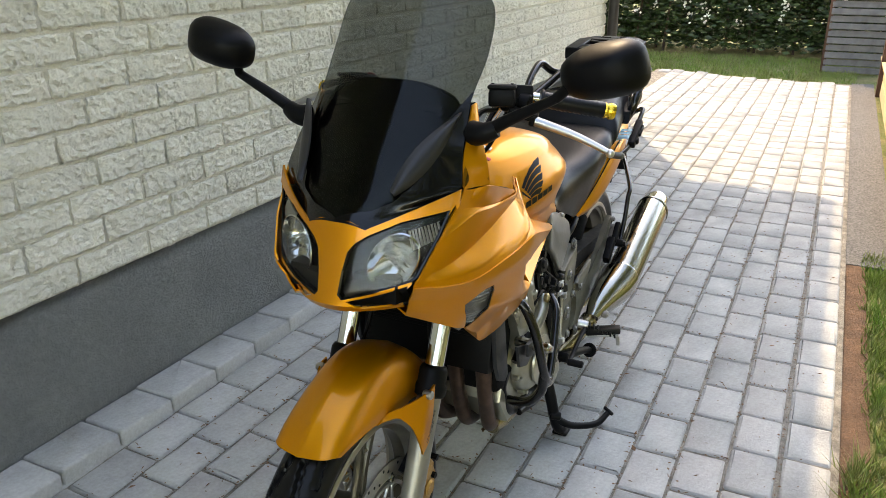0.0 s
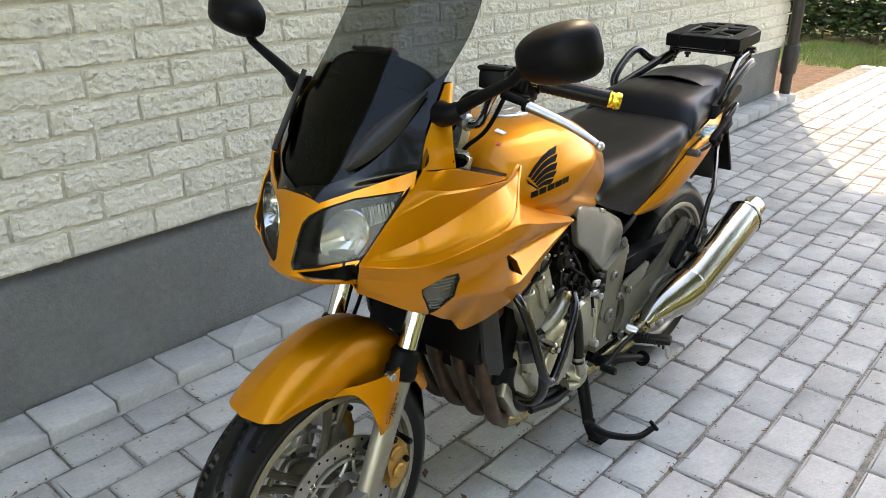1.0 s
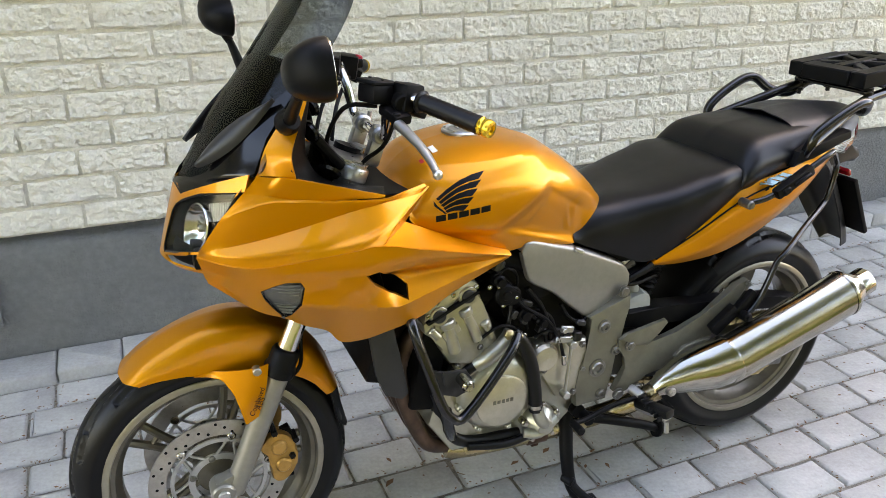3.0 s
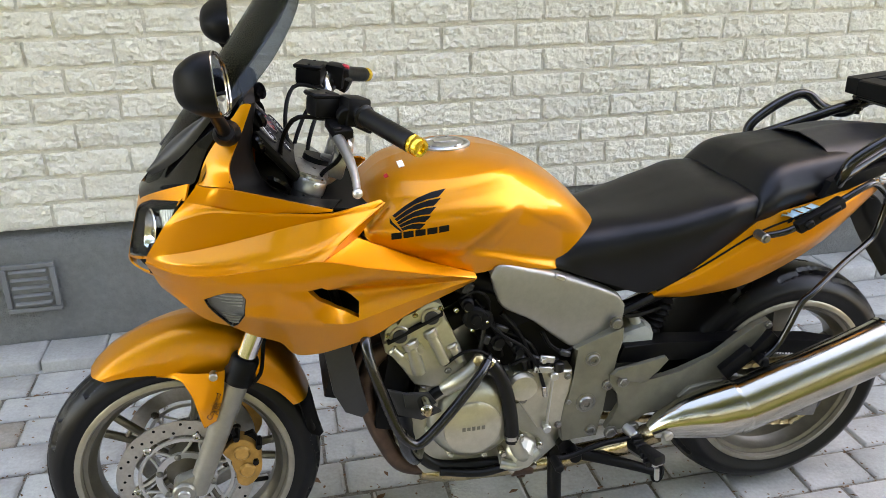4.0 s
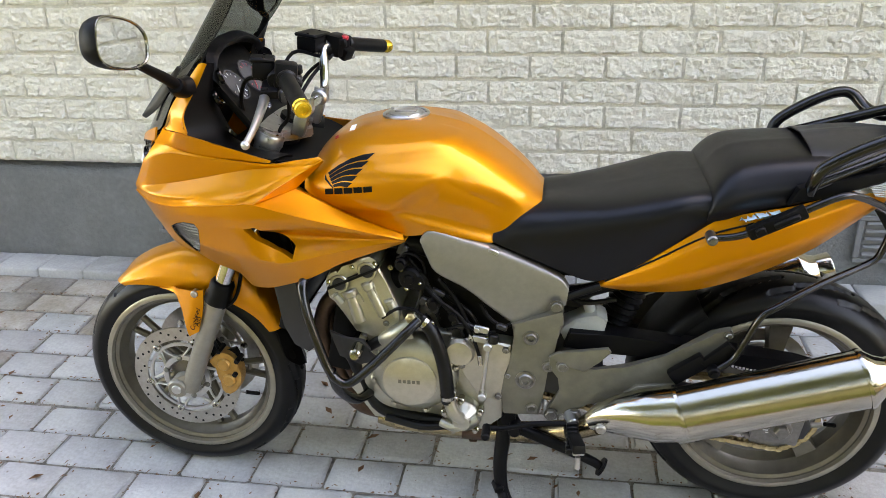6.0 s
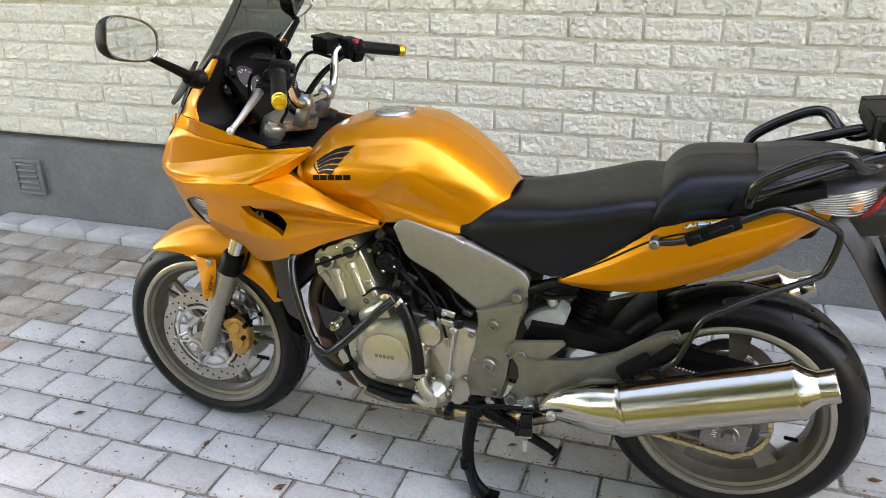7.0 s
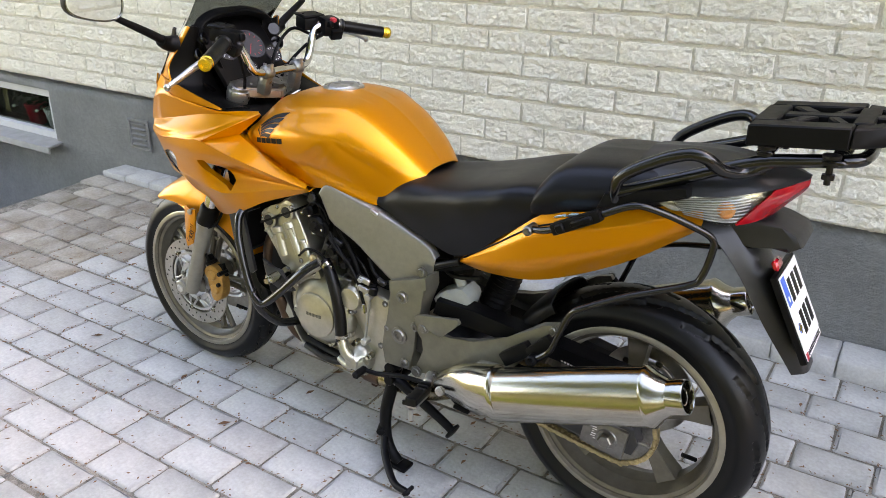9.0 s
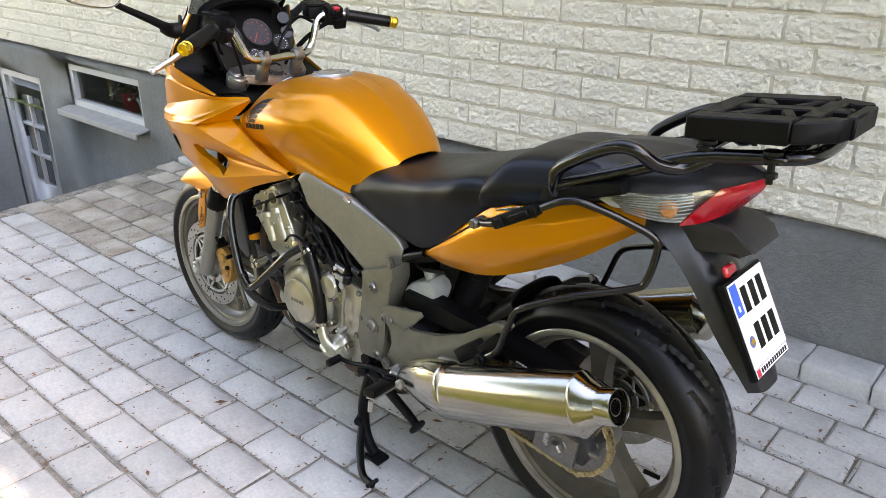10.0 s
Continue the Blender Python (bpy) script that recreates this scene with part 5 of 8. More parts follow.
    inner = [(0.235, 0.145, 1.135), (0.225, 0.150, 1.085), (0.220, 0.150, 1.03), (0.235, 0.150, 0.985), (0.285, 0.145, 0.955), (0.375, 0.13, 0.935)]
    deep = [(0.215, 0.115, 1.13), (0.205, 0.11, 1.08), (0.215, 0.10, 1.02), (0.245, 0.10, 0.965), (0.30, 0.095, 0.93), (0.38, 0.09, 0.91)]
    loft(bm, [edge, inner, deep], 36, 5, flip=s)
    thick(bm, 0.003)
    trim = part("cockpit_panel", bm, BLACK, bike, "matt black cockpit inner panel")
    bm = bmesh.new()
    lathe(bm, [(0.024, 0), (0.021, -0.006), (0.0, -0.008)], (0.262, s * 0.150, 0.985), (0.5, -s * 0.5, 0.7), 20)
    part("cubby_cover", bm, GLOSS, trim)
    for cx, cy, cz, r_ in ((0.232, 0.148, 1.062, 0.021), (0.240, 0.132, 1.105, 0.019)):
        bm = bmesh.new()
        lathe(bm, [(r_, 0), (r_ * 0.92, 0.003), (r_ * 0.85, -0.006), (0, -0.010)], (cx, s * cy, cz), (0.85, -s * 0.45, 0.3), 22)
        part("speaker_recess", bm, GLOSS, trim)
    # mirror
    bm = bmesh.new()
    base = V(0.178, s * 0.205, 1.095)
    tube(bm, [base + V(0.006, -s * 0.025, -0.004), base, base + V(0.004, s * 0.022, 0.010)], (0.024, 0.016), 14, 8)
    tip = V(0.172, s * 0.338, 1.168)
    tube(bm, [base + V(0.002, s * 0.012, 0.008), base + V(0.0, s * 0.05, 0.03), tip], (0.0125, 0.0085), 12, 12)
    head = V(0.178, s * 0.412, 1.216) if s < 0 else V(0.158, 0.372, 1.226)
    tube(bm, [tip, head + V(-0.01, -s * 0.045, -0.02)], 0.0095, 10, 4)
    mir = part("mirror", bm, BLACK, bike, "black rear view mirror on a stalk")
    bm = bmesh.new()
    rot = turn(0, -4 if s < 0 else 2, 3 if s > 0 else -4) @ turn(s * 14, 0, 0)
    rows = []
    for dx, k in ((-0.044, 0.10), (-0.042, 0.35), (-0.034, 0.62), (-0.017, 0.86), (0.001, 0.98), (0.016, 1.0), (0.020, 0.985), (0.018, 0.93)):
        ring_pts = []
        for i in range(33):
            a = 2 * math.pi * i / 32
            ca, sa = math.cos(a), math.sin(a)
            yy = math.copysign(abs(ca) ** 0.58, ca) * 0.075 * k
            zz = math.copysign(abs(sa) ** 0.58, sa) * (0.046 if ca * s > 0 else 0.046 - 0.012 * abs(ca)) * k
            ring_pts.append(head + rot @ V(dx, yy, zz))
        rows.append(ring_pts)
    loft(bm, rows, 33, 2)
    weld(bm, 0.0004)
    bmesh.ops.contextual_create(bm, geom=[e for e in bm.edges if len(e.link_faces) == 1 and all((v.co - head).length < 0.056 and (rot.transposed() @ (v.co - head)).x < -0.034 for v in e.verts)])
    part("mirror_shell", bm, BLACK, mir)
    bm = bmesh.new()
    bm.faces.new([bm.verts.new(head + rot @ V(0.0175, (p_[0]), p_[1])) for p_ in [(math.copysign(abs(math.cos(a)) ** 0.58, math.cos(a)) * 0.070, math.copysign(abs(math.sin(a)) ** 0.58, math.sin(a)) * (0.042 if math.cos(a) * s > 0 else 0.042 - 0.011 * abs(math.cos(a)))) for a in [2 * math.pi * i / 32 for i in range(32)]]])
    part("mirror_glass", bm, MIRROR, mir, "mirror glass")
    bm = bmesh.new()
    tube(bm, [head + rot @ V(0.019, (p_[0]), p_[1]) for p_ in [(math.copysign(abs(math.cos(a)) ** 0.58, math.cos(a)) * 0.072, math.copysign(abs(math.sin(a)) ** 0.58, math.sin(a)) * (0.044 if math.cos(a) * s > 0 else 0.044 - 0.011 * abs(math.cos(a)))) for a in [2 * math.pi * i / 32 for i in range(33)]]], 0.0022, 6, 33, smooth=False, cap=False)
    part("mirror_bezel", bm, STEEL, mir)

# black floor of the cockpit under the fork clamp
bm = bmesh.new()
loft(bm, [[(0.215, y, 0.968 - 0.02 * math.cos(y * 8)) for y in (-0.193, -0.1, 0, 0.1, 0.193)], [(0.30, y, 0.948 - 0.02 * math.cos(y * 8)) for y in (-0.19, -0.1, 0, 0.1, 0.19)], [(0.375, y, 0.936 - 0.012 * math.cos(y * 8)) for y in (-0.178, -0.1, 0, 0.1, 0.178)], [(0.432, y, 0.918) for y in (-0.145, -0.07, 0, 0.07, 0.145)]], 20, 5)
thick(bm, 0.003)
part("cockpit_floor", bm, SHIELD, bike, "matt black rubber cockpit floor")

# windscreen
SCREEN_L = [
    [(-0.006, 0, 0.953), (-0.003, 0.03, 0.951), (0.002, 0.058, 0.943)],
    [(0.024, 0, 1.000), (0.033, 0.06, 0.997), (0.063, 0.125, 0.989), (0.120, 0.189, 1.003)],
    [(0.072, 0, 1.075), (0.082, 0.06, 1.075), (0.108, 0.122, 1.070), (0.149, 0.176, 1.062)],
    [(0.132, 0, 1.150), (0.140, 0.06, 1.150), (0.168, 0.118, 1.148), (0.208, 0.164, 1.140)],
    [(0.196, 0, 1.235), (0.203, 0.06, 1.235), (0.232, 0.118, 1.232), (0.278, 0.170, 1.225)],
    [(0.256, 0, 1.315), (0.262, 0.06, 1.315), (0.286, 0.115, 1.312), (0.322, 0.160, 1.305)],
    [(0.286, 0, 1.358), (0.290, 0.05, 1.357), (0.300, 0.085, 1.352), (0.318, 0.110, 1.343)],
]
bm = bmesh.new()
loft(bm, SCREEN_L, 24, 8)
mirrored(bm)
# black painted border low on both flanks
rows_b = []
for k in range(25):
    f = 4 * k / 24 * 0.80
    r0, r1 = SCREEN_L[int(f)], SCREEN_L[min(int(f) + 1, 6)]
    a, b = spline(r0, 41), spline(r1, 41)
    line = [p.lerp(q, f - int(f)) for p, q in zip(a, b)]
    start = 0.0 if f < 0.16 else 0.43 * min(1.0, (f - 0.16) / 0.34) if f < 0.5 else 0.43 + 0.10 * (f - 0.5) if f < 1.8 else 0.56 + 0.315 * (f - 1.8)
    start = min(0.995, start)
    rows_b.append([line[min(40, int(40 * (start + (1 - start) * i / 8)))].lerp(line[min(40, int(40 * (start + (1 - start) * i / 8)) + 1)], (40 * (start + (1 - start) * i / 8)) % 1.0) + V(-0.0045, 0.002 * i / 8, 0.0025) for i in range(9)])
thick(bm, 0.003)
screen = part("windscreen", bm, SCREEN, bike, "tall smoked windscreen")
screen.visible_shadow = False
for s in (-1, 1):
    bm = bmesh.new()
    loft(bm, [[(p.x, p.y * s, p.z) for p in r] for r in rows_b], 9, 1)
    part("screen_border", bm, GLOSS, screen, "gloss black painted border")
for s in (-1, 1):
    bm = bmesh.new()
    rows = []
    for k in range(13):
        f = k / 12
        c = V(0.028, s * 0.098, 1.008).lerp(V(0.166, s * 0.164, 1.130), f)
        wid = 0.021 * math.sin(math.pi * (0.06 + 0.90 * f) ** 0.85)
        n_ = V(-0.62, s * 0.62, 0.40).normalized()
        w_ = V(0.138, s * 0.066, 0.122).normalized().cross(n_).normalized()
        rows.append([c + w_ * (wid * g) + n_ * (-0.003 + 0.009 * (1 - g * g)) for g in (-1, -0.5, 0, 0.5, 1)])
    loft(bm, rows, 9, 2)
    thick(bm, 0.004)
    part("wind_deflector", bm, GREYPL, screen, "dark grey wind deflector blade")
# instrument hood and dials
bm = bmesh.new()
loft(bm, [
    [(0.222, 0.150, 1.108), (0.212, 0.13, 1.150), (0.205, 0.07, 1.172), (0.203, 0.0, 1.176), (0.205, -0.07, 1.172), (0.212, -0.13, 1.150), (0.222, -0.150, 1.108)],
    [(0.238, 0.140, 1.085), (0.234, 0.125, 1.138), (0.232, 0.065, 1.161), (0.231, 0.0, 1.165), (0.232, -0.065, 1.161), (0.234, -0.125, 1.138), (0.238, -0.140, 1.085)],
    [(0.226, 0.130, 1.080), (0.221, 0.117, 1.126), (0.218, 0.060, 1.147), (0.217, 0.0, 1.150), (0.218, -0.060, 1.147), (0.221, -0.117, 1.126), (0.226, -0.130, 1.080)],
], 30, 4)
thick(bm, 0.003)
hood = part("instrument_hood", bm, BLACK, bike, "matt black instrument hood behind the screen")
bm = bmesh.new()
loft(bm, [[(0.010 + 2.6 * y * y, y, 0.948) for y in (-0.10, -0.05, 0.0, 0.05, 0.10)], [(0.060 + 1.0 * y * y, y, 0.990) for y in (-0.13, -0.07, 0.0, 0.07, 0.13)], [(0.125, y, 1.070) for y in (-0.135, -0.07, 0.0, 0.07, 0.135)], [(0.203, y, 1.172 - 5.5 * y ** 4 * 20) for y in (-0.14, -0.07, 0.0, 0.07, 0.14)]], 20, 5)
thick(bm, 0.003)
part("inner_shield", bm, SHIELD, hood)
FACE = turn(0, 52, 0)
bm = bmesh.new()
box(bm, (0.238, 0, 1.055), (0.20, 0.245, 0.02), FACE, 0.01)
panel = part("instrument_panel", bm, BLACK, hood)
nrm = FACE @ V(0, 0, 1)
for y, r, up in ((-0.062, 0.040, 0.012), (0.035, 0.046, 0.012), (0.098, 0.026, -0.03), (-0.005, 0.017, -0.055)):
    c = V(0.238, 0, 1.055) + FACE @ V(-up, y, 0.0105)
    bm = bmesh.new()
    lathe(bm, [(r, 0), (r, 0.004), (r * 0.9, 0.004), (r * 0.88, 0.001)], c, nrm, 28)
    d = new("dial", mesh_of("dial", bm, DIAL))
    d.parent = hood
    bm = bmesh.new()
    u, w = frame_of(nrm)
    for k in range(11):
        a = math.pi * (0.15 + 1.5 * k / 10)
        e = u * math.cos(a) + w * math.sin(a)
        box(bm, c + nrm * 0.0018 + e * r * 0.74, (r * 0.16, 0.0015, 0.0006), Matrix((e, nrm.cross(e), nrm)).transposed())
    e = (u * 0.6 + w * 0.8)
    box(bm, c + nrm * 0.003 + e * r * 0.35, (r * 0.7, 0.0018, 0.0008), Matrix((e, nrm.cross(e), nrm)).transposed())
    d = new("dial_marks", mesh_of("dial_marks", bm, REDPL if r > 0.043 else WHITE))
    d.parent = hood


# ---- tank, seat, tail ----
def sections(bm, rows, nu=22, nv=6, both=True, creases=()):
    """Skin over cross sections (x, [(y, z), ...]) from the ridge down the side."""
    loft(bm, [[(x, y, z) for y, z in pts] for x, pts in rows], nu, nv, creases)
    if both:
        mirrored(bm)
    return bm


TANK_A = [
    (0.415, [(0, 0.918), (0.05, 0.916), (0.11, 0.905), (0.160, 0.888), (0.170, 0.872)]),
    (0.440, [(0, 0.947), (0.07, 0.942), (0.135, 0.918), (0.172, 0.885), (0.172, 0.842)]),
    (0.480, [(0, 0.974), (0.09, 0.966), (0.160, 0.925), (0.188, 0.875), (0.174, 0.815)]),
    (0.550, [(0, 0.993), (0.10, 0.983), (0.178, 0.935), (0.203, 0.885), (0.182, 0.795)]),
    (0.620, [(0, 1.000), (0.11, 0.988), (0.184, 0.940), (0.209, 0.890), (0.180, 0.770)]),
]
TANK_B = [
    (0.690, [(0, 0.994), (0.112, 0.981), (0.180, 0.937), (0.204, 0.892), (0.170, 0.772)]),
    (0.760, [(0, 0.974), (0.105, 0.959), (0.166, 0.915), (0.182, 0.865), (0.158, 0.762)]),
    (0.820, [(0, 0.938), (0.095, 0.924), (0.146, 0.885), (0.154, 0.835), (0.142, 0.748)]),
    (0.880, [(0, 0.888), (0.080, 0.876), (0.116, 0.848), (0.126, 0.810), (0.128, 0.765)]),
    (0.925, [(0, 0.838), (0.050, 0.834), (0.078, 0.822), (0.088, 0.802), (0.092, 0.785)]),
]
bm = bmesh.new()
loft(bm, [[(x, y, z) for y, z in pts] for x, pts in TANK_A + TANK_B], 84, 16)


def ease(a, b, v):
    f = max(0.0, min(1.0, (v - a) / (b - a)))
    return f * f * (3 - 2 * f)


for v in bm.verts:
    x, y, z = v.co
    if y < 0.05:
        continue
    # knee recess behind a slanting edge, under the shoulder and above the lower lip
    ridge = 0.955 if x < 0.70 else 0.955 - (x - 0.70) * 0.62
    k = ease(-0.010, 0.045, x - (0.612 + (z - 0.841) * 1.28)) * ease(-0.010, 0.045, ridge - z)
    k *= ease(0.0, 0.020, z - (0.822 - (x - 0.61) * 0.36)) * ease(0.0, 0.10, 0.925 - x)
    v.co.y -= 0.009 * k
    # second shallow step inside it
    k = ease(0.0, 0.010, x - (0.680 + (z - 0.841) * 0.75)) * ease(0.0, 0.014, ridge - 0.028 - z) * ease(0.0, 0.012, z - (0.845 - (x - 0.61) * 0.40)) * ease(0.0, 0.06, 0.87 - x)
    v.co.y -= 0.0018 * k
    # shoulder lines that meet above the knee
    for za, zb in ((0.958, 0.972), (0.935, 0.962)):
        line = za + (zb - za) * min(1.0, max(0.0, (x - 0.47) / 0.21))
        if x < 0.76:
            c = 0.0035 * max(0.0, 1 - abs(z - line) / 0.018) * ease(0.44, 0.52, x) * ease(0.0, 0.06, 0.76 - x)
            v.co.y += c
            v.co.z += c * 0.7
    if z < 0.86 and y > 0.10:
        v.co.y -= 0.008 * ease(0.0, 0.028, 0.842 - z) * ease(0.0, 0.12, 0.72 - x)
mirrored(bm)
thick(bm, 0.003)
tank = part("fuel_tank", bm, PAINT, bike, "gold metallic fuel tank", sharp=50)
bm = bmesh.new()
cap_at, cap_n = V(0.612, 0, 0.9935), V(-0.02, 0, 1)
lathe(bm, [(0.054, 0), (0.054, 0.006), (0.050, 0.009), (0.044, 0.008), (0.043, 0.005), (0.040, 0.005), (0.038, 0.009), (0.020, 0.011), (0.0, 0.011)], cap_at, cap_n, 40)
cap = part("filler_cap", bm, ALU, tank, "round metal filler cap")
bm = bmesh.new()
box(bm, cap_at + V(0, 0, 0.0115), (0.05, 0.022, 0.003), None, 0.001, 1)
part("key_flap", bm, DISC, cap)
for k in range(5):
    a = 2 * math.pi * k / 5
    bm = bmesh.new()
    lathe(bm, [(0.004, 0), (0.004, 0.002)], cap_at + V(math.cos(a) * 0.047, math.sin(a) * 0.047, 0.0085), (0, 0, 1), 8)
    part("cap_bolt", bm, DISC, cap)

SEAT = [
    (0.822, [(0, 0.790), (0.06, 0.790), (0.118, 0.778), (0.139, 0.761), (0.141, 0.750)]),
    (0.880, [(0, 0.816), (0.07, 0.818), (0.122, 0.805), (0.143, 0.771), (0.139, 0.723)]),
    (0.960, [(0, 0.828), (0.09, 0.828), (0.140, 0.807), (0.151, 0.761), (0.137, 0.690)]),
    (1.040, [(0, 0.840), (0.115, 0.838), (0.160, 0.815), (0.158, 0.756), (0.130, 0.660)]),
    (1.110, [(0, 0.856), (0.130, 0.853), (0.172, 0.831), (0.170, 0.781), (0.140, 0.690)]),
    (1.200, [(0, 0.878), (0.145, 0.875), (0.180, 0.855), (0.178, 0.821), (0.156, 0.762)]),
    (1.280, [(0, 0.886), (0.140, 0.883), (0.168, 0.866), (0.170, 0.841), (0.158, 0.822)]),
]
bm = bmesh.new()
sections(bm, SEAT, 28, 7)
bmesh.ops.contextual_create(bm, geom=[e for e in bm.edges if len(e.link_faces) == 1 and e.verts[0].co.x > 1.275 and e.verts[1].co.x > 1.275])
seat = part("rider_seat", bm, VINYL, bike, "black vinyl rider seat", sharp=60)
PILLION = [
    (1.262, [(0, 0.872), (0.12, 0.868), (0.165, 0.855), (0.178, 0.842), (0.166, 0.824)]),
    (1.272, [(0, 0.898), (0.126, 0.893), (0.170, 0.877), (0.181, 0.852), (0.166, 0.824)]),
    (1.302, [(0, 0.932), (0.130, 0.924), (0.170, 0.898), (0.180, 0.864), (0.164, 0.830)]),
    (1.350, [(0, 0.948), (0.125, 0.940), (0.164, 0.906), (0.172, 0.875), (0.158, 0.845)]),
    (1.460, [(0, 0.957), (0.116, 0.949), (0.150, 0.918), (0.158, 0.895), (0.150, 0.870)]),
    (1.560, [(0, 0.961), (0.105, 0.954), (0.132, 0.930), (0.138, 0.915), (0.132, 0.902)]),
    (1.625, [(0, 0.958), (0.088, 0.951), (0.108, 0.939), (0.112, 0.932), (0.108, 0.928)]),
]
bm = bmesh.new()
sections(bm, PILLION, 28, 7)
for lo_x, hi_x in ((1.0, 1.2625), (1.624, 2)):
    bmesh.ops.contextual_create(bm, geom=[e for e in bm.edges if len(e.link_faces) == 1 and all(lo_x < v.co.x < hi_x for v in e.verts)])
part("pillion_seat", bm, VINYL, bike, "black vinyl raised pillion seat", sharp=60)

TAIL = [
    [(1.052, 0.118, 0.650), (1.16, 0.140, 0.738), (1.277, 0.158, 0.822), (1.435, 0.156, 0.862), (1.60, 0.128, 0.905)],
    [(1.052, 0.124, 0.647), (1.165, 0.158, 0.712), (1.29, 0.176, 0.785), (1.445, 0.172, 0.832), (1.61, 0.132, 0.890)],
    [(1.052, 0.124, 0.645), (1.165, 0.158, 0.675), (1.30, 0.172, 0.725), (1.455, 0.166, 0.785), (1.61, 0.122, 0.865)],
    [(1.055, 0.120, 0.642), (1.16, 0.140, 0.645), (1.29, 0.148, 0.668), (1.46, 0.138, 0.745), (1.60, 0.105, 0.840)],
    [(1.08, 0.095, 0.652), (1.17, 0.105, 0.655), (1.29, 0.105, 0.68), (1.46, 0.10, 0.755), (1.60, 0.08, 0.845)],
]
for s in (-1, 1):
    bm = bmesh.new()
    loft(bm, TAIL, 40, 7, creases=(1, 3), flip=s)
    thick(bm, 0.003)
    tf = part("tail_fairing", bm, PAINT, bike, "gold tail fairing panel")
    # thin black tube laid on for the dark inside the panel's groove
    bm = bmesh.new()
    a, b = spline([(x, y * s, z) for x, y, z in TAIL[0]], 30), spline([(x, y * s, z) for x, y, z in TAIL[1]], 30)
    tube(bm, [p.lerp(q, 0.55) + V(0, s * 0.0012, 0.0) for p, q in list(zip(a, b))[1:20]], 0.0022, 6, 40)
    part("panel_groove", bm, BLACK, tf, "thin black line for the dark groove of the tail panel")
    # lamp cluster
    bm = bmesh.new()
    rows = [[(1.528, 0.168, 0.908), (1.64, 0.141, 0.926), (1.70, 0.102, 0.936), (1.745, 0.055, 0.946), (1.772, 0.0, 0.955)],
            [(1.540, 0.170, 0.898), (1.65, 0.141, 0.902), (1.705, 0.100, 0.912), (1.745, 0.055, 0.922), (1.768, 0.0, 0.930)],
            [(1.560, 0.160, 0.886), (1.64, 0.128, 0.868), (1.685, 0.092, 0.868), (1.718, 0.05, 0.880), (1.738, 0.0, 0.893)]]
    loft(bm, rows, 40, 6, flip=s)
    bmesh.ops.bisect_plane(bm, geom=bm.verts[:] + bm.edges[:] + bm.faces[:], dist=1e-5, plane_co=(1.694, 0, 0.90), plane_no=(1, 0, -0.75))
    red = [q for q in bm.faces if q.calc_center_median().x + (q.calc_center_median().z - 0.90) * -0.75 > 1.694]
    redbm = take(bm, red)
    cl = part("rear_indicator", thick(bm, 0.003), SMOKE, bike, "clear ribbed rear indicator lens")
    cl.visible_shadow = False
    part("tail_light", thick(redbm, 0.004), REDL, bike, "red tail light lens")
    bm = bmesh.new()
    loft(bm, [[(x - 0.012, y * 0.90, z) for x, y, z in r[:4]] for r in rows], 24, 4, flip=s)
    part("lamp_insert", bm, RIBBED, cl)
    bm = bmesh.new()
    for k in range(9):
        f = (k + 0.7) / 9.4
        line = [[a.lerp(b, f * 2) if f < 0.5 else b.lerp(c_, f * 2 - 1) for a, b, c_ in zip(*[spline([(x, y * s, z) for x, y, z in r], 21) for r in rows])]][0]
        tube(bm, [p + V(-0.004, -s * 0.006, 0) for p in line[2:12]], 0.0013, 5, 12)
    part("lamp_ribs", bm, ALU, cl)
    bm = bmesh.new()
    rod(bm, (1.645, s * 0.10, 0.898), (1.652, s * 0.131, 0.898), 0.017, 16, 0.006)
    part("amber_bulb", bm, AMBER, cl)
# black tail top
bm = bmesh.new()
sections(bm, [
    (1.46, [(0, 0.972), (0.10, 0.955), (0.158, 0.900), (0.160, 0.880)]),
    (1.56, [(0, 0.982), (0.10, 0.966), (0.140, 0.938), (0.157, 0.918)]),
    (1.64, [(0, 0.980), (0.09, 0.966), (0.125, 0.945), (0.138, 0.927)]),
    (1.72, [(0, 0.972), (0.055, 0.962), (0.075, 0.952), (0.086, 0.942)]),
    (1.772, [(0, 0.958), (0.008, 0.957), (0.012, 0.956), (0.016, 0.955)]),
], 20, 6)
thick(bm, 0.003)
part("tail_cover", bm, GREYPL, bike, "dark grey plastic tail cover")

# ---- engine ----
def oval(bm, stations, seg=28, closed_ends=True):
    """A pipe of oval section through stations (x, y, z, half height, half width)."""
    rings = []
    n = len(stations)
    for i, (x, y, z, a, b) in enumerate(stations):
        p, q = stations[max(0, i - 1)], stations[min(n - 1, i + 1)]
        d = V(q[0] - p[0], 0, q[2] - p[2])
        d = d.normalized() if d.length > 1e-6 else V(1, 0, 0)
        up = V(-d.z, 0, d.x)
        rings.append([bm.verts.new(V(x, y, z) + up * math.cos(2 * math.pi * k / seg) * a + V(0, 1, 0) * math.sin(2 * math.pi * k / seg) * b) for k in range(seg)])
    for r0, r1 in zip(rings, rings[1:]):
        for k in range(seg):
            bm.faces.new([r0[k], r0[(k + 1) % seg], r1[(k + 1) % seg], r1[k]])
    if closed_ends:
        bm.faces.new(rings[0][::-1])
        bm.faces.new(rings[-1])
    return bm


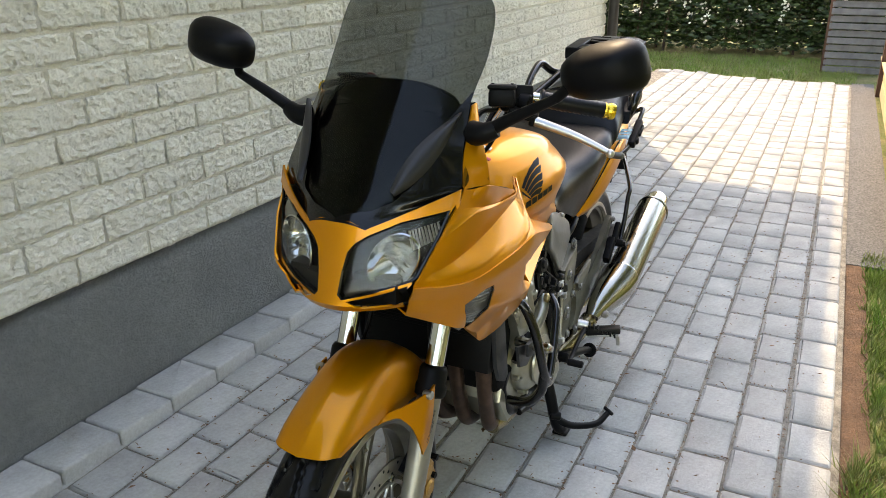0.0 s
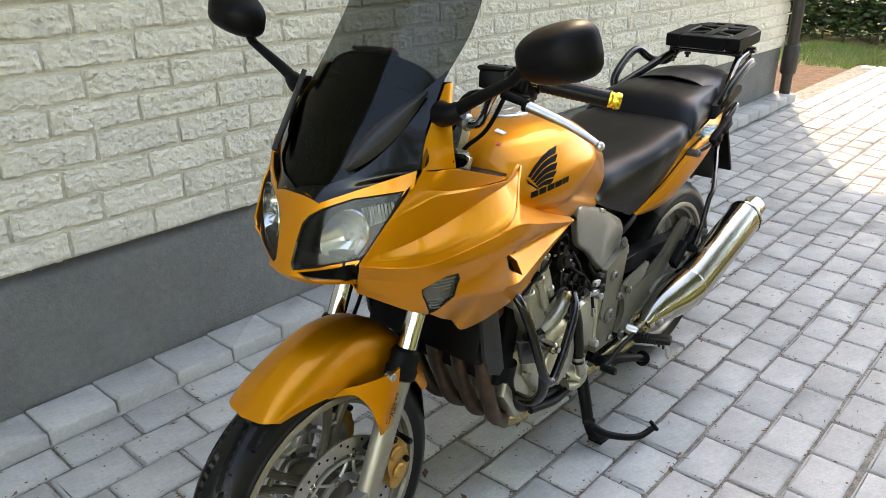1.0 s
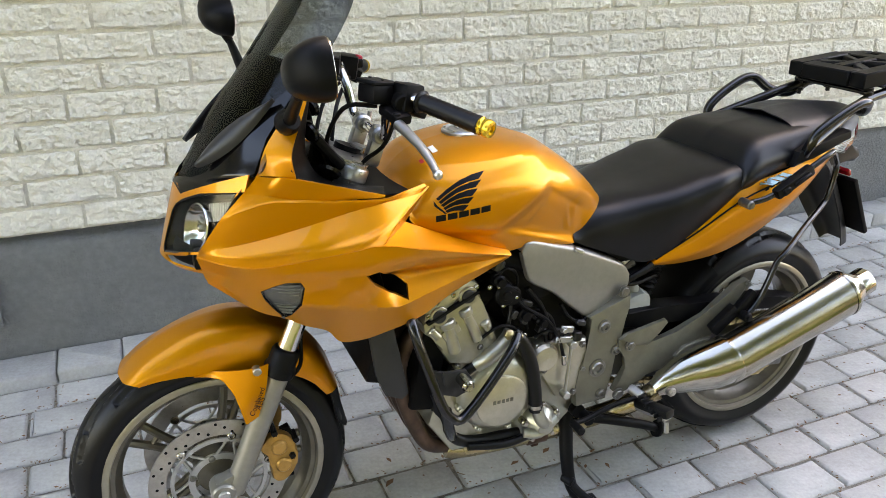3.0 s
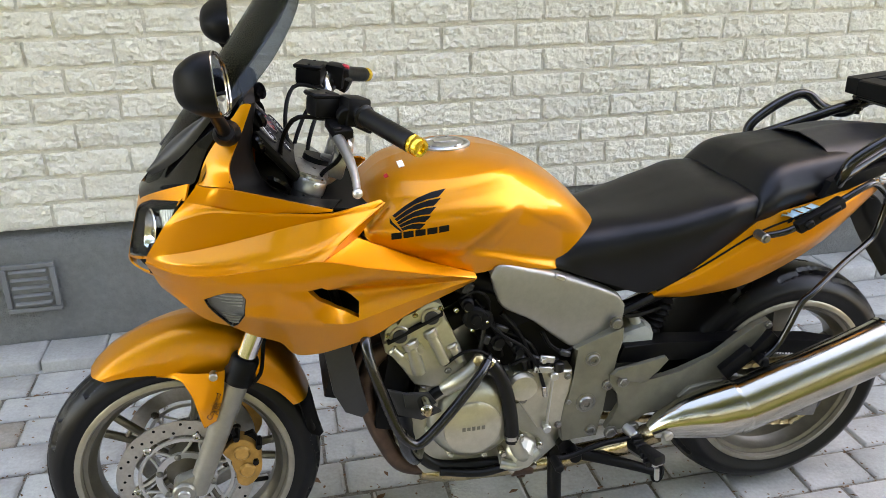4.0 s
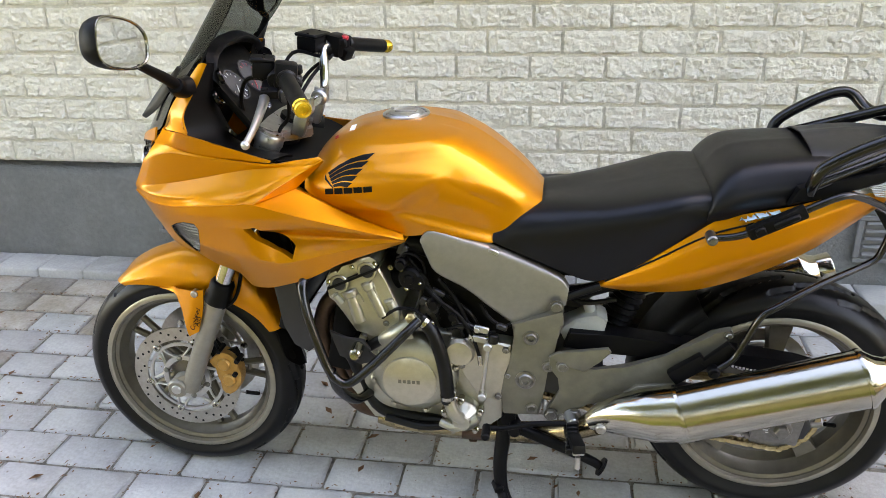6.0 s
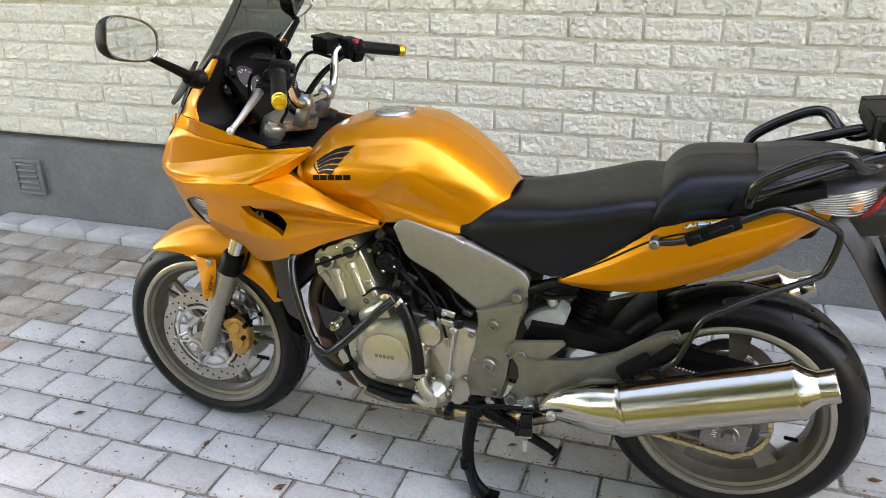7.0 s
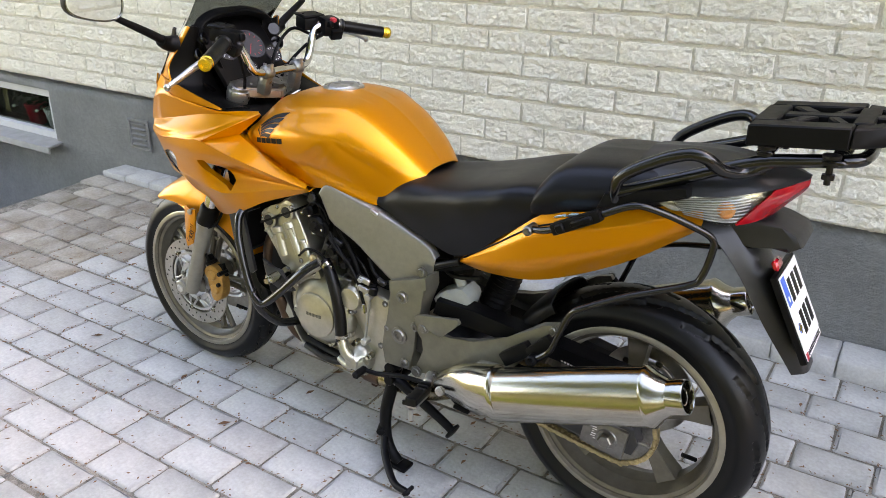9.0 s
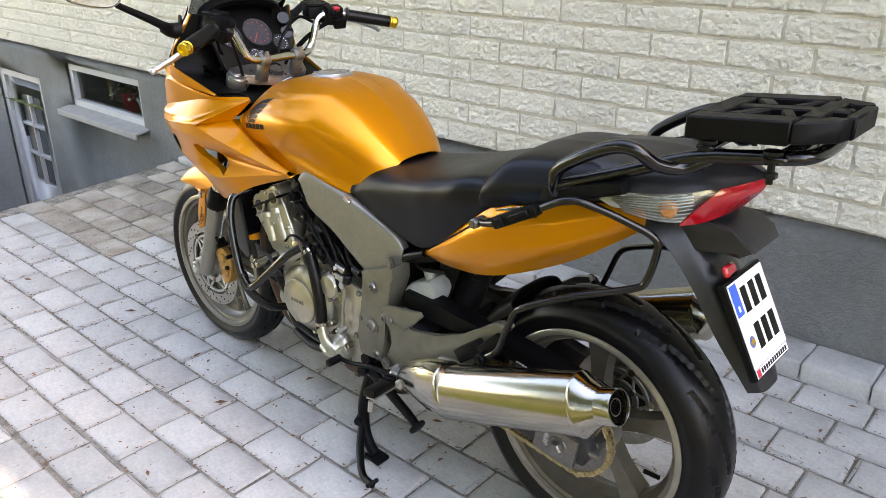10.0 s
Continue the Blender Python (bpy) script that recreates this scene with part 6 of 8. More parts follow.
def bolt(parent, x, y, z, r=0.008, h=0.008, material=None, head=6):
    s = -1 if y < 0 else 1
    bm = bmesh.new()
    rod(bm, (x, y, z), (x, y + s * h, z), r, head, 0.0015)
    rod(bm, (x, y, z), (x, y + s * h * 0.4, z), r * 1.35, 16)
    if r > 0.009:
        rod(bm, (x, y + s * h * 0.5, z), (x, y + s * (h + 0.001), z), r * 0.5, 6)
    return part("bolt", bm, material or BOLTM, parent)


bm = bmesh.new()
plate(bm, [(0.465, 0.345), (0.525, 0.255), (0.80, 0.240), (0.868, 0.30), (0.875, 0.47), (0.76, 0.505), (0.62, 0.525), (0.50, 0.455)], -0.135, 0.27, 0.012)
case = part("engine_case", bm, CAST, bike, "cast aluminium engine case")
UPV = V(-0.36, 0, 0.93).normalized()
FWD = V(-0.93, 0, -0.36).normalized()


def eng(u, f, y=0.0, o=(0.585, 0, 0.50)):
    """A point of the tilted cylinder block: u up the bores, f towards the front."""
    return V(*o) + UPV * u + FWD * f + V(0, y, 0)


def block(u0, u1, f0, f1, w, bev, m, name, parent, label=""):
    bm = bmesh.new()
    rot = Matrix((-FWD, V(0, 1, 0), UPV)).transposed()
    box(bm, eng((u0 + u1) / 2, (f0 + f1) / 2), (f1 - f0, w, u1 - u0), rot, bev, 2)
    return part(name, bm, m, parent, label)


HEAD = [(0.443, 0.627), (0.446, 0.604), (0.475, 0.584), (0.483, 0.557), (0.505, 0.520), (0.56, 0.505), (0.612, 0.545), (0.606, 0.600), (0.582, 0.655), (0.570, 0.688)]
COVER = [(0.441, 0.634), (0.445, 0.660), (0.455, 0.672), (0.470, 0.678), (0.488, 0.681), (0.512, 0.698), (0.530, 0.713), (0.550, 0.717), (0.566, 0.708), (0.571, 0.695)]
bm = bmesh.new()
plate(bm, HEAD, -0.168, 0.336, 0.006)
part("cylinder_head", bm, CAST, case, "cast aluminium cylinder head")
block(-0.02, 0.060, -0.055, 0.058, 0.325, 0.008, CAST, "cylinder_block", case)
bm = bmesh.new()
plate(bm, COVER, -0.175, 0.350, 0.008)
cover = part("cam_cover", bm, CAST, case, "cast cam cover with round end plugs")
bm = bmesh.new()
plate(bm, [(0.449, 0.6312), (0.449, 0.6378), (0.566, 0.6927), (0.566, 0.6861)], -0.1828, 0.3656, 0.0)
part("head_gasket", bm, BLACK, case)
for px, pz in ((0.476, 0.646), (0.543, 0.681)):
    bm = bmesh.new()
    lathe(bm, [(0.0225, 0), (0.0225, 0.003), (0.0208, 0.0050), (0.0165, 0.0050), (0.0155, 0.003)], (px, -0.1735, pz), (0, -1, 0), 30)
    part("plug_boss", bm, CAST, cover)
    bm = bmesh.new()
    lathe(bm, [(0.0150, 0), (0.0150, 0.0060), (0.0140, 0.0070), (0.0, 0.0070)], (px, -0.1735, pz), (0, -1, 0), 26)
    part("cam_plug", bm, GREYPL, cover, "dull half moon cam plug")
# stepped bosses down the side of the head
for (ax, az), (bx, bz), r in (((0.500, 0.612), (0.516, 0.548), 0.0150), ((0.545, 0.632), (0.572, 0.566), 0.0125), ((0.462, 0.610), (0.478, 0.592), 0.010), ((0.590, 0.600), (0.606, 0.565), 0.010)):
    bm = bmesh.new()
    tube(bm, [(ax, -0.164, az), (bx, -0.166, bz)], r, 14, 3)
    rod(bm, (ax, -0.166, az), (ax + (ax - bx) * 0.28, -0.166, az + (az - bz) * 0.28), r * 1.25, 14, 0.003)
    part("head_rib", bm, CAST, case)
bm = bmesh.new()
plate(bm, [(0.480, 0.600), (0.520, 0.622), (0.530, 0.600), (0.494, 0.578)], -0.174, 0.02, 0.005)
plate(bm, [(0.533, 0.628), (0.556, 0.640), (0.566, 0.612), (0.545, 0.604)], -0.173, 0.02, 0.005)
part("head_pad", bm, CAST, case)
for px, pz in ((0.452, 0.650), (0.509, 0.690), (0.562, 0.700)):
    bolt(case, px, -0.174, pz, 0.0045, 0.006, SATIN)
for f, u in ((0.055, 0.03), (-0.01, 0.045), (-0.05, 0.02)):
    p = eng(u, f, -0.165)
    bolt(case, p.x, p.y, p.z, 0.006, 0.008)

# alternator cover, water pump, sprocket cover
bm = bmesh.new()
lathe(bm, [(0.104, 0), (0.104, 0.014), (0.099, 0.024), (0.088, 0.034), (0.072, 0.041), (0.050, 0.045), (0.0, 0.047)], (0.638, -0.135, 0.408), (0, -1, 0), 56)
alt = part("alternator_cover", bm, CAST, case, "smooth cast alternator cover")
bm = bmesh.new()
lathe(bm, [(0.066, 0), (0.065, 0.006), (0.060, 0.0085), (0.0, 0.010)], (0.630, -0.1785, 0.400), (0.02, -1, 0.01), 48)
part("cover_disc", bm, CHAMP, alt, "champagne painted round cover disc")
for k in range(8):
    a = 2 * math.pi * (k + 0.3) / 8
    bm = bmesh.new()
    p = V(0.638 + math.cos(a) * 0.103, -0.138, 0.408 + math.sin(a) * 0.103)
    rod(bm, p, p + V(0, -0.020, 0), 0.010, 14, 0.003)
    rod(bm, p + V(0, -0.020, 0), p + V(0, -0.027, 0), 0.006, 6, 0.001)
    part("cover_boss", bm, CAST, alt)
bm = bmesh.new()
for k in range(5):
    box(bm, (0.608 + 0.011 * k, -0.1890, 0.403), (0.0075, 0.001, 0.008 if k % 2 else 0.0095))
part("embossed_mark", bm, BRONZE, alt, "small embossed mark in grey bars")
bm = bmesh.new()
plate(bm, [(0.728, 0.512), (0.800, 0.510), (0.868, 0.502), (0.872, 0.42), (0.845, 0.345), (0.790, 0.355), (0.745, 0.430), (0.720, 0.50)], -0.158, 0.05, 0.008)
part("sprocket_cover", bm, CHAMP, case, "champagne painted sprocket cover")
for x, z in ((0.855, 0.488), (0.86, 0.42), (0.838, 0.36), (0.745, 0.498), (0.752, 0.44)):
    bolt(case, x, -0.158, z, 0.0065, 0.007)
bm = bmesh.new()
lathe(bm, [(0.034, 0), (0.036, 0.012), (0.030, 0.022), (0.0, 0.024)], (0.748, -0.152, 0.478), (0, -1, 0), 28)
part("breather_cover", bm, CHAMP, case)
bm = bmesh.new()
lathe(bm, [(0.045, 0), (0.045, 0.015), (0.038, 0.028), (0.026, 0.036), (0.020, 0.050), (0.0, 0.052)], (0.752, -0.135, 0.292), (0, -1, 0), 30)
pump = part("water_pump", bm, CAST, case, "cast water pump housing")
for k in range(5):
    a = 2 * math.pi * k / 5 + 0.4
    bm = bmesh.new()
    p = V(0.752 + math.cos(a) * 0.046, -0.138, 0.292 + math.sin(a) * 0.046)
    rod(bm, p, p + V(0, -0.022, 0), 0.009, 10, 0.002)
    rod(bm, p + V(0, -0.022, 0), p + V(0, -0.029, 0), 0.006, 6)
    part("pump_bolt", bm, STEEL, pump)
bm = bmesh.new()
tube(bm, [(0.752, -0.175, 0.30), (0.735, -0.185, 0.322), (0.722, -0.182, 0.36)], 0.015, 14, 8)
tube(bm, [(0.70, -0.165, 0.28), (0.74, -0.175, 0.275), (0.79, -0.165, 0.30)], 0.012, 12, 8)
part("pump_outlet", bm, CAST, pump)
bm = bmesh.new()
tube(bm, [(0.722, -0.182, 0.35), (0.716, -0.178, 0.42), (0.705, -0.176, 0.48), (0.685, -0.172, 0.535), (0.66, -0.165, 0.565)], 0.0165, 14, 20)
hose = part("coolant_hose", bm, RUBBER, case, "black rubber coolant hose")
for p, d in (((0.7205, -0.181, 0.365), (-0.05, 0, 1)), ((0.668, -0.168, 0.556), (-0.6, 0, 0.6))):
    bm = bmesh.new()
    lathe(bm, [(0.0178, -0.005), (0.0178, 0.005)], p, d, 18)
    box(bm, V(*p) + V(0.018, -0.004, 0), (0.012, 0.008, 0.008), None, 0.001, 1)
    part("hose_clip", bm, STEEL, hose)
bm = bmesh.new()
tube(bm, [(0.655, -0.168, 0.568), (0.635, -0.176, 0.550), (0.600, -0.178, 0.525), (0.57, -0.165, 0.50)], 0.0175, 14, 12)
part("coolant_elbow", bm, CAST, case)
bm = bmesh.new()
lathe(bm, [(0.0125, 0), (0.0125, 0.008), (0.009, 0.011), (0.0, 0.012)], (0.640, -0.182, 0.572), (0, -1, 0.2), 6)
part("thermo_cap", bm, CHAINM, case, "yellow zinc plated cap")
for pts, r in ((((0.50, -0.16, 0.45), (0.555, -0.165, 0.495), (0.62, -0.17, 0.53)), 0.013), (((0.48, -0.14, 0.44), (0.50, -0.12, 0.36), (0.55, -0.13, 0.28), (0.70, -0.14, 0.262)), 0.017), (((0.56, -0.15, 0.27), (0.65, -0.165, 0.262), (0.72, -0.165, 0.27)), 0.010), (((0.69, -0.10, 0.62), (0.72, -0.13, 0.60), (0.77, -0.14, 0.57), (0.80, -0.13, 0.50)), 0.005), (((0.63, -0.11, 0.70), (0.66, -0.15, 0.66), (0.70, -0.155, 0.61), (0.745, -0.155, 0.55), (0.76, -0.15, 0.50)), 0.0045), (((0.60, -0.12, 0.72), (0.64, -0.14, 0.69), (0.66, -0.15, 0.63), (0.65, -0.16, 0.58)), 0.0055)):
    bm = bmesh.new()
    tube(bm, pts, r, 10, 20)
    part("engine_hose", bm, RUBBER, case)
# throttle bodies and airbox behind the head
bm = bmesh.new()
box(bm, (0.70, 0, 0.675), (0.15, 0.26, 0.16), turn(0, -20), 0.02)
box(bm, (0.62, 0, 0.755), (0.28, 0.24, 0.07), None, 0.02)
box(bm, (0.80, 0, 0.60), (0.14, 0.22, 0.14), None, 0.02)
part("airbox", bm, BLACK, case, "black plastic airbox")
for k, y in enumerate((-0.105, -0.035, 0.035, 0.105)):
    bm = bmesh.new()
    rod(bm, (0.565, y, 0.62), (0.635, y, 0.655), 0.026, 18, 0.003)
    part("throttle_body", bm, BLACK, case)
for c, r, h in (((0.655, -0.145, 0.655), 0.024, 0.03), ((0.62, -0.15, 0.70), 0.014, 0.035), ((0.69, -0.145, 0.60), 0.016, 0.03), ((0.735, -0.140, 0.575), 0.013, 0.04)):
    bm = bmesh.new()
    lathe(bm, [(r, 0), (r, h * 0.6), (r * 0.7, h * 0.7), (r * 0.7, h), (0, h)], c, (0, -1, 0), 18)
    part("sensor", bm, BLACK, case)
for c, s_ in (((0.70, -0.152, 0.625), (0.03, 0.012, 0.012)), ((0.665, -0.158, 0.605), (0.014, 0.014, 0.02)), ((0.745, -0.15, 0.545), (0.03, 0.02, 0.014)), ((0.62, -0.155, 0.735), (0.012, 0.02, 0.03)), ((0.78, -0.152, 0.54), (0.034, 0.014, 0.010))):
    bm = bmesh.new()
    box(bm, c, s_, turn(0, 25), 0.002, 1)
    part("connector", bm, GREYPL, case)
# gear linkage
bm = bmesh.new()
tube(bm, [(0.815, -0.172, 0.50), (0.802, -0.178, 0.38)], 0.004, 8, 2)
rod(bm, (0.815, -0.165, 0.505), (0.815, -0.185, 0.505), 0.010, 12, 0.002)
rod(bm, (0.802, -0.165, 0.372), (0.802, -0.190, 0.372), 0.010, 12, 0.002)
box(bm, (0.795, -0.172, 0.52), (0.05, 0.008, 0.016), turn(0, 10), 0.002, 1)
part("gear_linkage", bm, ALU, case, "alloy gear shift rod")

# cables, clips and sensors on the left of the engine
for pts, r in (
    (((0.672, -0.160, 0.640), (0.699, -0.166, 0.614), (0.746, -0.170, 0.580), (0.777, -0.172, 0.533), (0.795, -0.172, 0.475)), 0.0042),
    (((0.640, -0.150, 0.700), (0.670, -0.156, 0.660), (0.690, -0.158, 0.610), (0.700, -0.158, 0.560)), 0.0048),
    (((0.700, -0.150, 0.660), (0.735, -0.152, 0.615), (0.760, -0.150, 0.560), (0.770, -0.150, 0.515)), 0.0060),
    (((0.610, -0.160, 0.710), (0.640, -0.168, 0.726), (0.668, -0.160, 0.700), (0.672, -0.152, 0.640)), 0.0034),
    (((0.795, -0.145, 0.600), (0.815, -0.150, 0.565), (0.850, -0.150, 0.545), (0.885, -0.140, 0.560)), 0.0050),
    (((0.570, -0.168, 0.560), (0.610, -0.176, 0.590), (0.650, -0.172, 0.585), (0.690, -0.165, 0.545)), 0.0038),
    (((0.720, -0.160, 0.535), (0.755, -0.166, 0.550), (0.790, -0.164, 0.530), (0.830, -0.160, 0.535)), 0.0036)):
    bm = bmesh.new()
    tube(bm, pts, r, 8, 22)
    part("engine_cable", bm, BLACK, case)
bm = bmesh.new()
lathe(bm, [(0.026, 0), (0.026, 0.012), (0.021, 0.018), (0.012, 0.019), (0.010, 0.024), (0, 0.024)], (0.638, -0.156, 0.662), (0, -1, 0.1), 22)
part("throttle_sensor", bm, BLACK, case, "round black throttle sensor")
for x, z in ((0.620, 0.688), (0.662, 0.655), (0.596, 0.690), (0.631, 0.640), (0.775, 0.520), (0.812, 0.522)):
    bolt(case, x, -0.170, z, 0.0042, 0.006, SATIN)
bm = bmesh.new()
box(bm, (0.800, -0.172, 0.546), (0.034, 0.008, 0.016), turn(0, 12), 0.002, 1)
rod(bm, (0.790, -0.172, 0.547), (0.790, -0.182, 0.547), 0.007, 6, 0.001)
part("clutch_arm", bm, ALU, case, "small alloy clutch release arm")
bm = bmesh.new()
rod(bm, (0.829, -0.170, 0.534), (0.826, -0.174, 0.512), 0.012, 14, 0.003)
part("rubber_boot", bm, RUBBER, case)
bm = bmesh.new()
rod(bm, (0.795, -0.172, 0.478), (0.798, -0.172, 0.452), 0.0062, 10, 0.001)
part("cable_end", bm, SATIN, case)
for c, sz in (((0.627, -0.160, 0.728), (0.014, 0.012, 0.030)), ((0.690, -0.160, 0.585), (0.020, 0.012, 0.016)), ((0.845, -0.158, 0.548), (0.026, 0.014, 0.014))):
    bm = bmesh.new()
    box(bm, c, sz, turn(0, 20), 0.003, 1)
    part("connector", bm, GREYPL, case)

# radiator
bm = bmesh.new()
box(bm, (0.352, 0, 0.592), (0.035, 0.33, 0.17), turn(0, 16), 0.006)
rad = part("radiator", bm, BLACK, bike, "black radiator behind the front wheel")
for s in (-1, 1):
    bm = bmesh.new()
    plate(bm, [(0.315, 0.665), (0.368, 0.668), (0.404, 0.475), (0.388, 0.462), (0.354, 0.480), (0.332, 0.53)], s * 0.178, 0.010, 0.003)
    part("radiator_shroud", bm, GREYPL, rad, "dark plastic radiator side shroud")
bm = bmesh.new()
for k in range(15):
    box(bm, (0.352 - 0.0027 * k, 0, 0.522 + 0.0098 * k), (0.004, 0.30, 0.0022), turn(0, 16))
ob = new("cooling_fin", mesh_of("cooling_fin", bm, SHIELD))
ob.parent = rad
tagged(ob, kind="stuff")
bm = bmesh.new()
plate(bm, [(0.445, 0.525), (0.51, 0.500), (0.56, 0.455), (0.515, 0.44), (0.465, 0.46)], -0.185, 0.008, 0.003)
part("lower_shroud", bm, GREYPL, rad)

# added black block that fills the dark gap behind the radiator
bm = bmesh.new()
box(bm, (0.468, 0, 0.505), (0.06, 0.29, 0.22), turn(0, 12), 0.01)
part("engine_front_guard", bm, SHIELD, bike, "black filler block before the engine")
# exhaust headers
for k, y in enumerate((-0.115, -0.040, 0.040, 0.115)):
    bm = bmesh.new()
    tube(bm, [(0.475, y, 0.590), (0.430, y, 0.572), (0.404, y, 0.51), (0.410, y * 0.99, 0.44), (0.438, y * 0.95, 0.35), (0.482, y * 0.87, 0.268), (0.57, y * 0.65, 0.226)], 0.0195, 16, 36)
    part("header_pipe", bm, HEADER, bike, "heat browned exhaust header pipe")
for s in (-1, 1):
    bm = bmesh.new()
    tube(bm, [(0.53, s * 0.085, 0.230), (0.60, s * 0.095, 0.222), (0.80, s * 0.10, 0.218), (0.90, s * 0.11, 0.228), (1.00, s * 0.155, 0.275), (1.07, s * 0.19, 0.325)], (0.024, 0.026), 18, 36)
    col = part("collector_pipe", bm, COLLECT, bike, "straw tinted exhaust collector pipe")
    bm = bmesh.new()
    lathe(bm, [(0.0285, 0), (0.0285, 0.05)], (0.745, s * 0.099, 0.219), (1, s * 0.02, 0), 20)
    box(bm, (0.77, s * 0.099, 0.188), (0.02, 0.02, 0.014), None, 0.002, 1)
    part("pipe_clamp", bm, HEADER, col, "rusty pipe clamp")
    # silencer
    c0, c1 = V(1.175, s * 0.235, 0.372), V(1.592, s * 0.250, 0.5275)

    def at(t):
        return c0.lerp(c1, t)
    bm = bmesh.new()
    oval(bm, [(*at(0.12), 0.0625, 0.052), (*at(0.14), 0.064, 0.0535), (*at(0.99), 0.064, 0.0535), (*at(1.0), 0.0635, 0.053)], 40)
    can = part("silencer", bm, STEEL, bike, "brushed stainless steel silencer can")
    bm = bmesh.new()
    oval(bm, [(*at(0.985), 0.0655, 0.055), (*at(0.995), 0.0665, 0.056), (*at(1.005), 0.0655, 0.055), (*at(1.05), 0.046, 0.043), (*at(1.085), 0.037, 0.036), (*at(1.09), 0.0355, 0.0345)], 40, False)
    lathe(bm, [(0.0360, 0.0), (0.0360, 0.036), (0.0345, 0.0385), (0.0325, 0.0385), (0.0315, 0.036), (0.0315, 0.004)], at(1.08), c1 - c0, 32, closed=True)
    part("end_cap", bm, SATIN, can, "polished conical end cap")
    bm = bmesh.new()
    oval(bm, [(*at(1.075), 0.032, 0.032), (*at(1.088), 0.032, 0.032)], 24)
    part("baffle", bm, BLACK, can)
    bm = bmesh.new()
    lathe(bm, [(0.0170, 0.0), (0.0170, 0.028), (0.0150, 0.028), (0.0150, 0.0)], at(1.085), c1 - c0, 24, closed=True)
    part("outlet_pipe", bm, STEEL, can)
    bm = bmesh.new()
    oval(bm, [(1.050, s * 0.200, 0.336, 0.020, 0.020), (1.075, s * 0.205, 0.352, 0.034, 0.030), (1.120, s * 0.215, 0.370, 0.050, 0.042), (1.180, s * 0.228, 0.385, 0.063, 0.053), (1.236, s * 0.237, 0.401, 0.0655, 0.056), (1.243, s * 0.2375, 0.404, 0.0660, 0.0565), (1.248, s * 0.238, 0.406, 0.0645, 0.0545)], 40)
    shield = part("silencer_shield", bm, SATIN, can, "polished curved silencer front shield")
    bm = bmesh.new()
    rod(bm, (1.075, s * 0.225, 0.345), (1.075, s * 0.243, 0.345), 0.012, 16, 0.003)
    rod(bm, (1.075, s * 0.243, 0.345), (1.075, s * 0.246, 0.345), 0.006, 6)
    part("shield_bolt", bm, DISC, shield)

# crash bars
for s in (-1, 1):
    bm = bmesh.new()
    tube(bm, [(0.415, s * 0.155, 0.672), (0.402, s * 0.205, 0.662), (0.408, s * 0.228, 0.620), (0.425, s * 0.240, 0.560), (0.455, s * 0.248, 0.468), (0.480, s * 0.248, 0.432), (0.505, s * 0.245, 0.428), (0.56, s * 0.235, 0.475), (0.63, s * 0.215, 0.545), (0.66, s * 0.19, 0.57)], 0.0110, 14, 50)
    cb = part("crash_bar", bm, TUBE, bike, "gloss black tubular crash bar")
    bm = bmesh.new()
    tube(bm, [(0.462, s * 0.247, 0.458), (0.475, s * 0.235, 0.40), (0.50, s * 0.19, 0.345), (0.52, s * 0.12, 0.325)], 0.0125, 14, 24)
    part("lower_brace", bm, TUBE, cb)
    bm = bmesh.new()
    rod(bm, (0.518, s * 0.15, 0.50), (0.518, s * 0.240, 0.498), 0.014, 16, 0.004)
    rod(bm, (0.518, s * 0.24, 0.498), (0.518, s * 0.247, 0.498), 0.0085, 6)
    part("mount_bolt", bm, STEEL, cb)
    bm = bmesh.new()
    plate(bm, [(0.475, 0.520), (0.53, 0.515), (0.545, 0.49), (0.52, 0.47), (0.48, 0.485)], s * 0.20 if s < 0 else 0.192, 0.008, 0.002)
    part("mount_plate", bm, GREYPL, cb)


# frame, side panels, swing arm
def side_y(x, z):
    return -0.172 + (x - 0.665) * 0.145


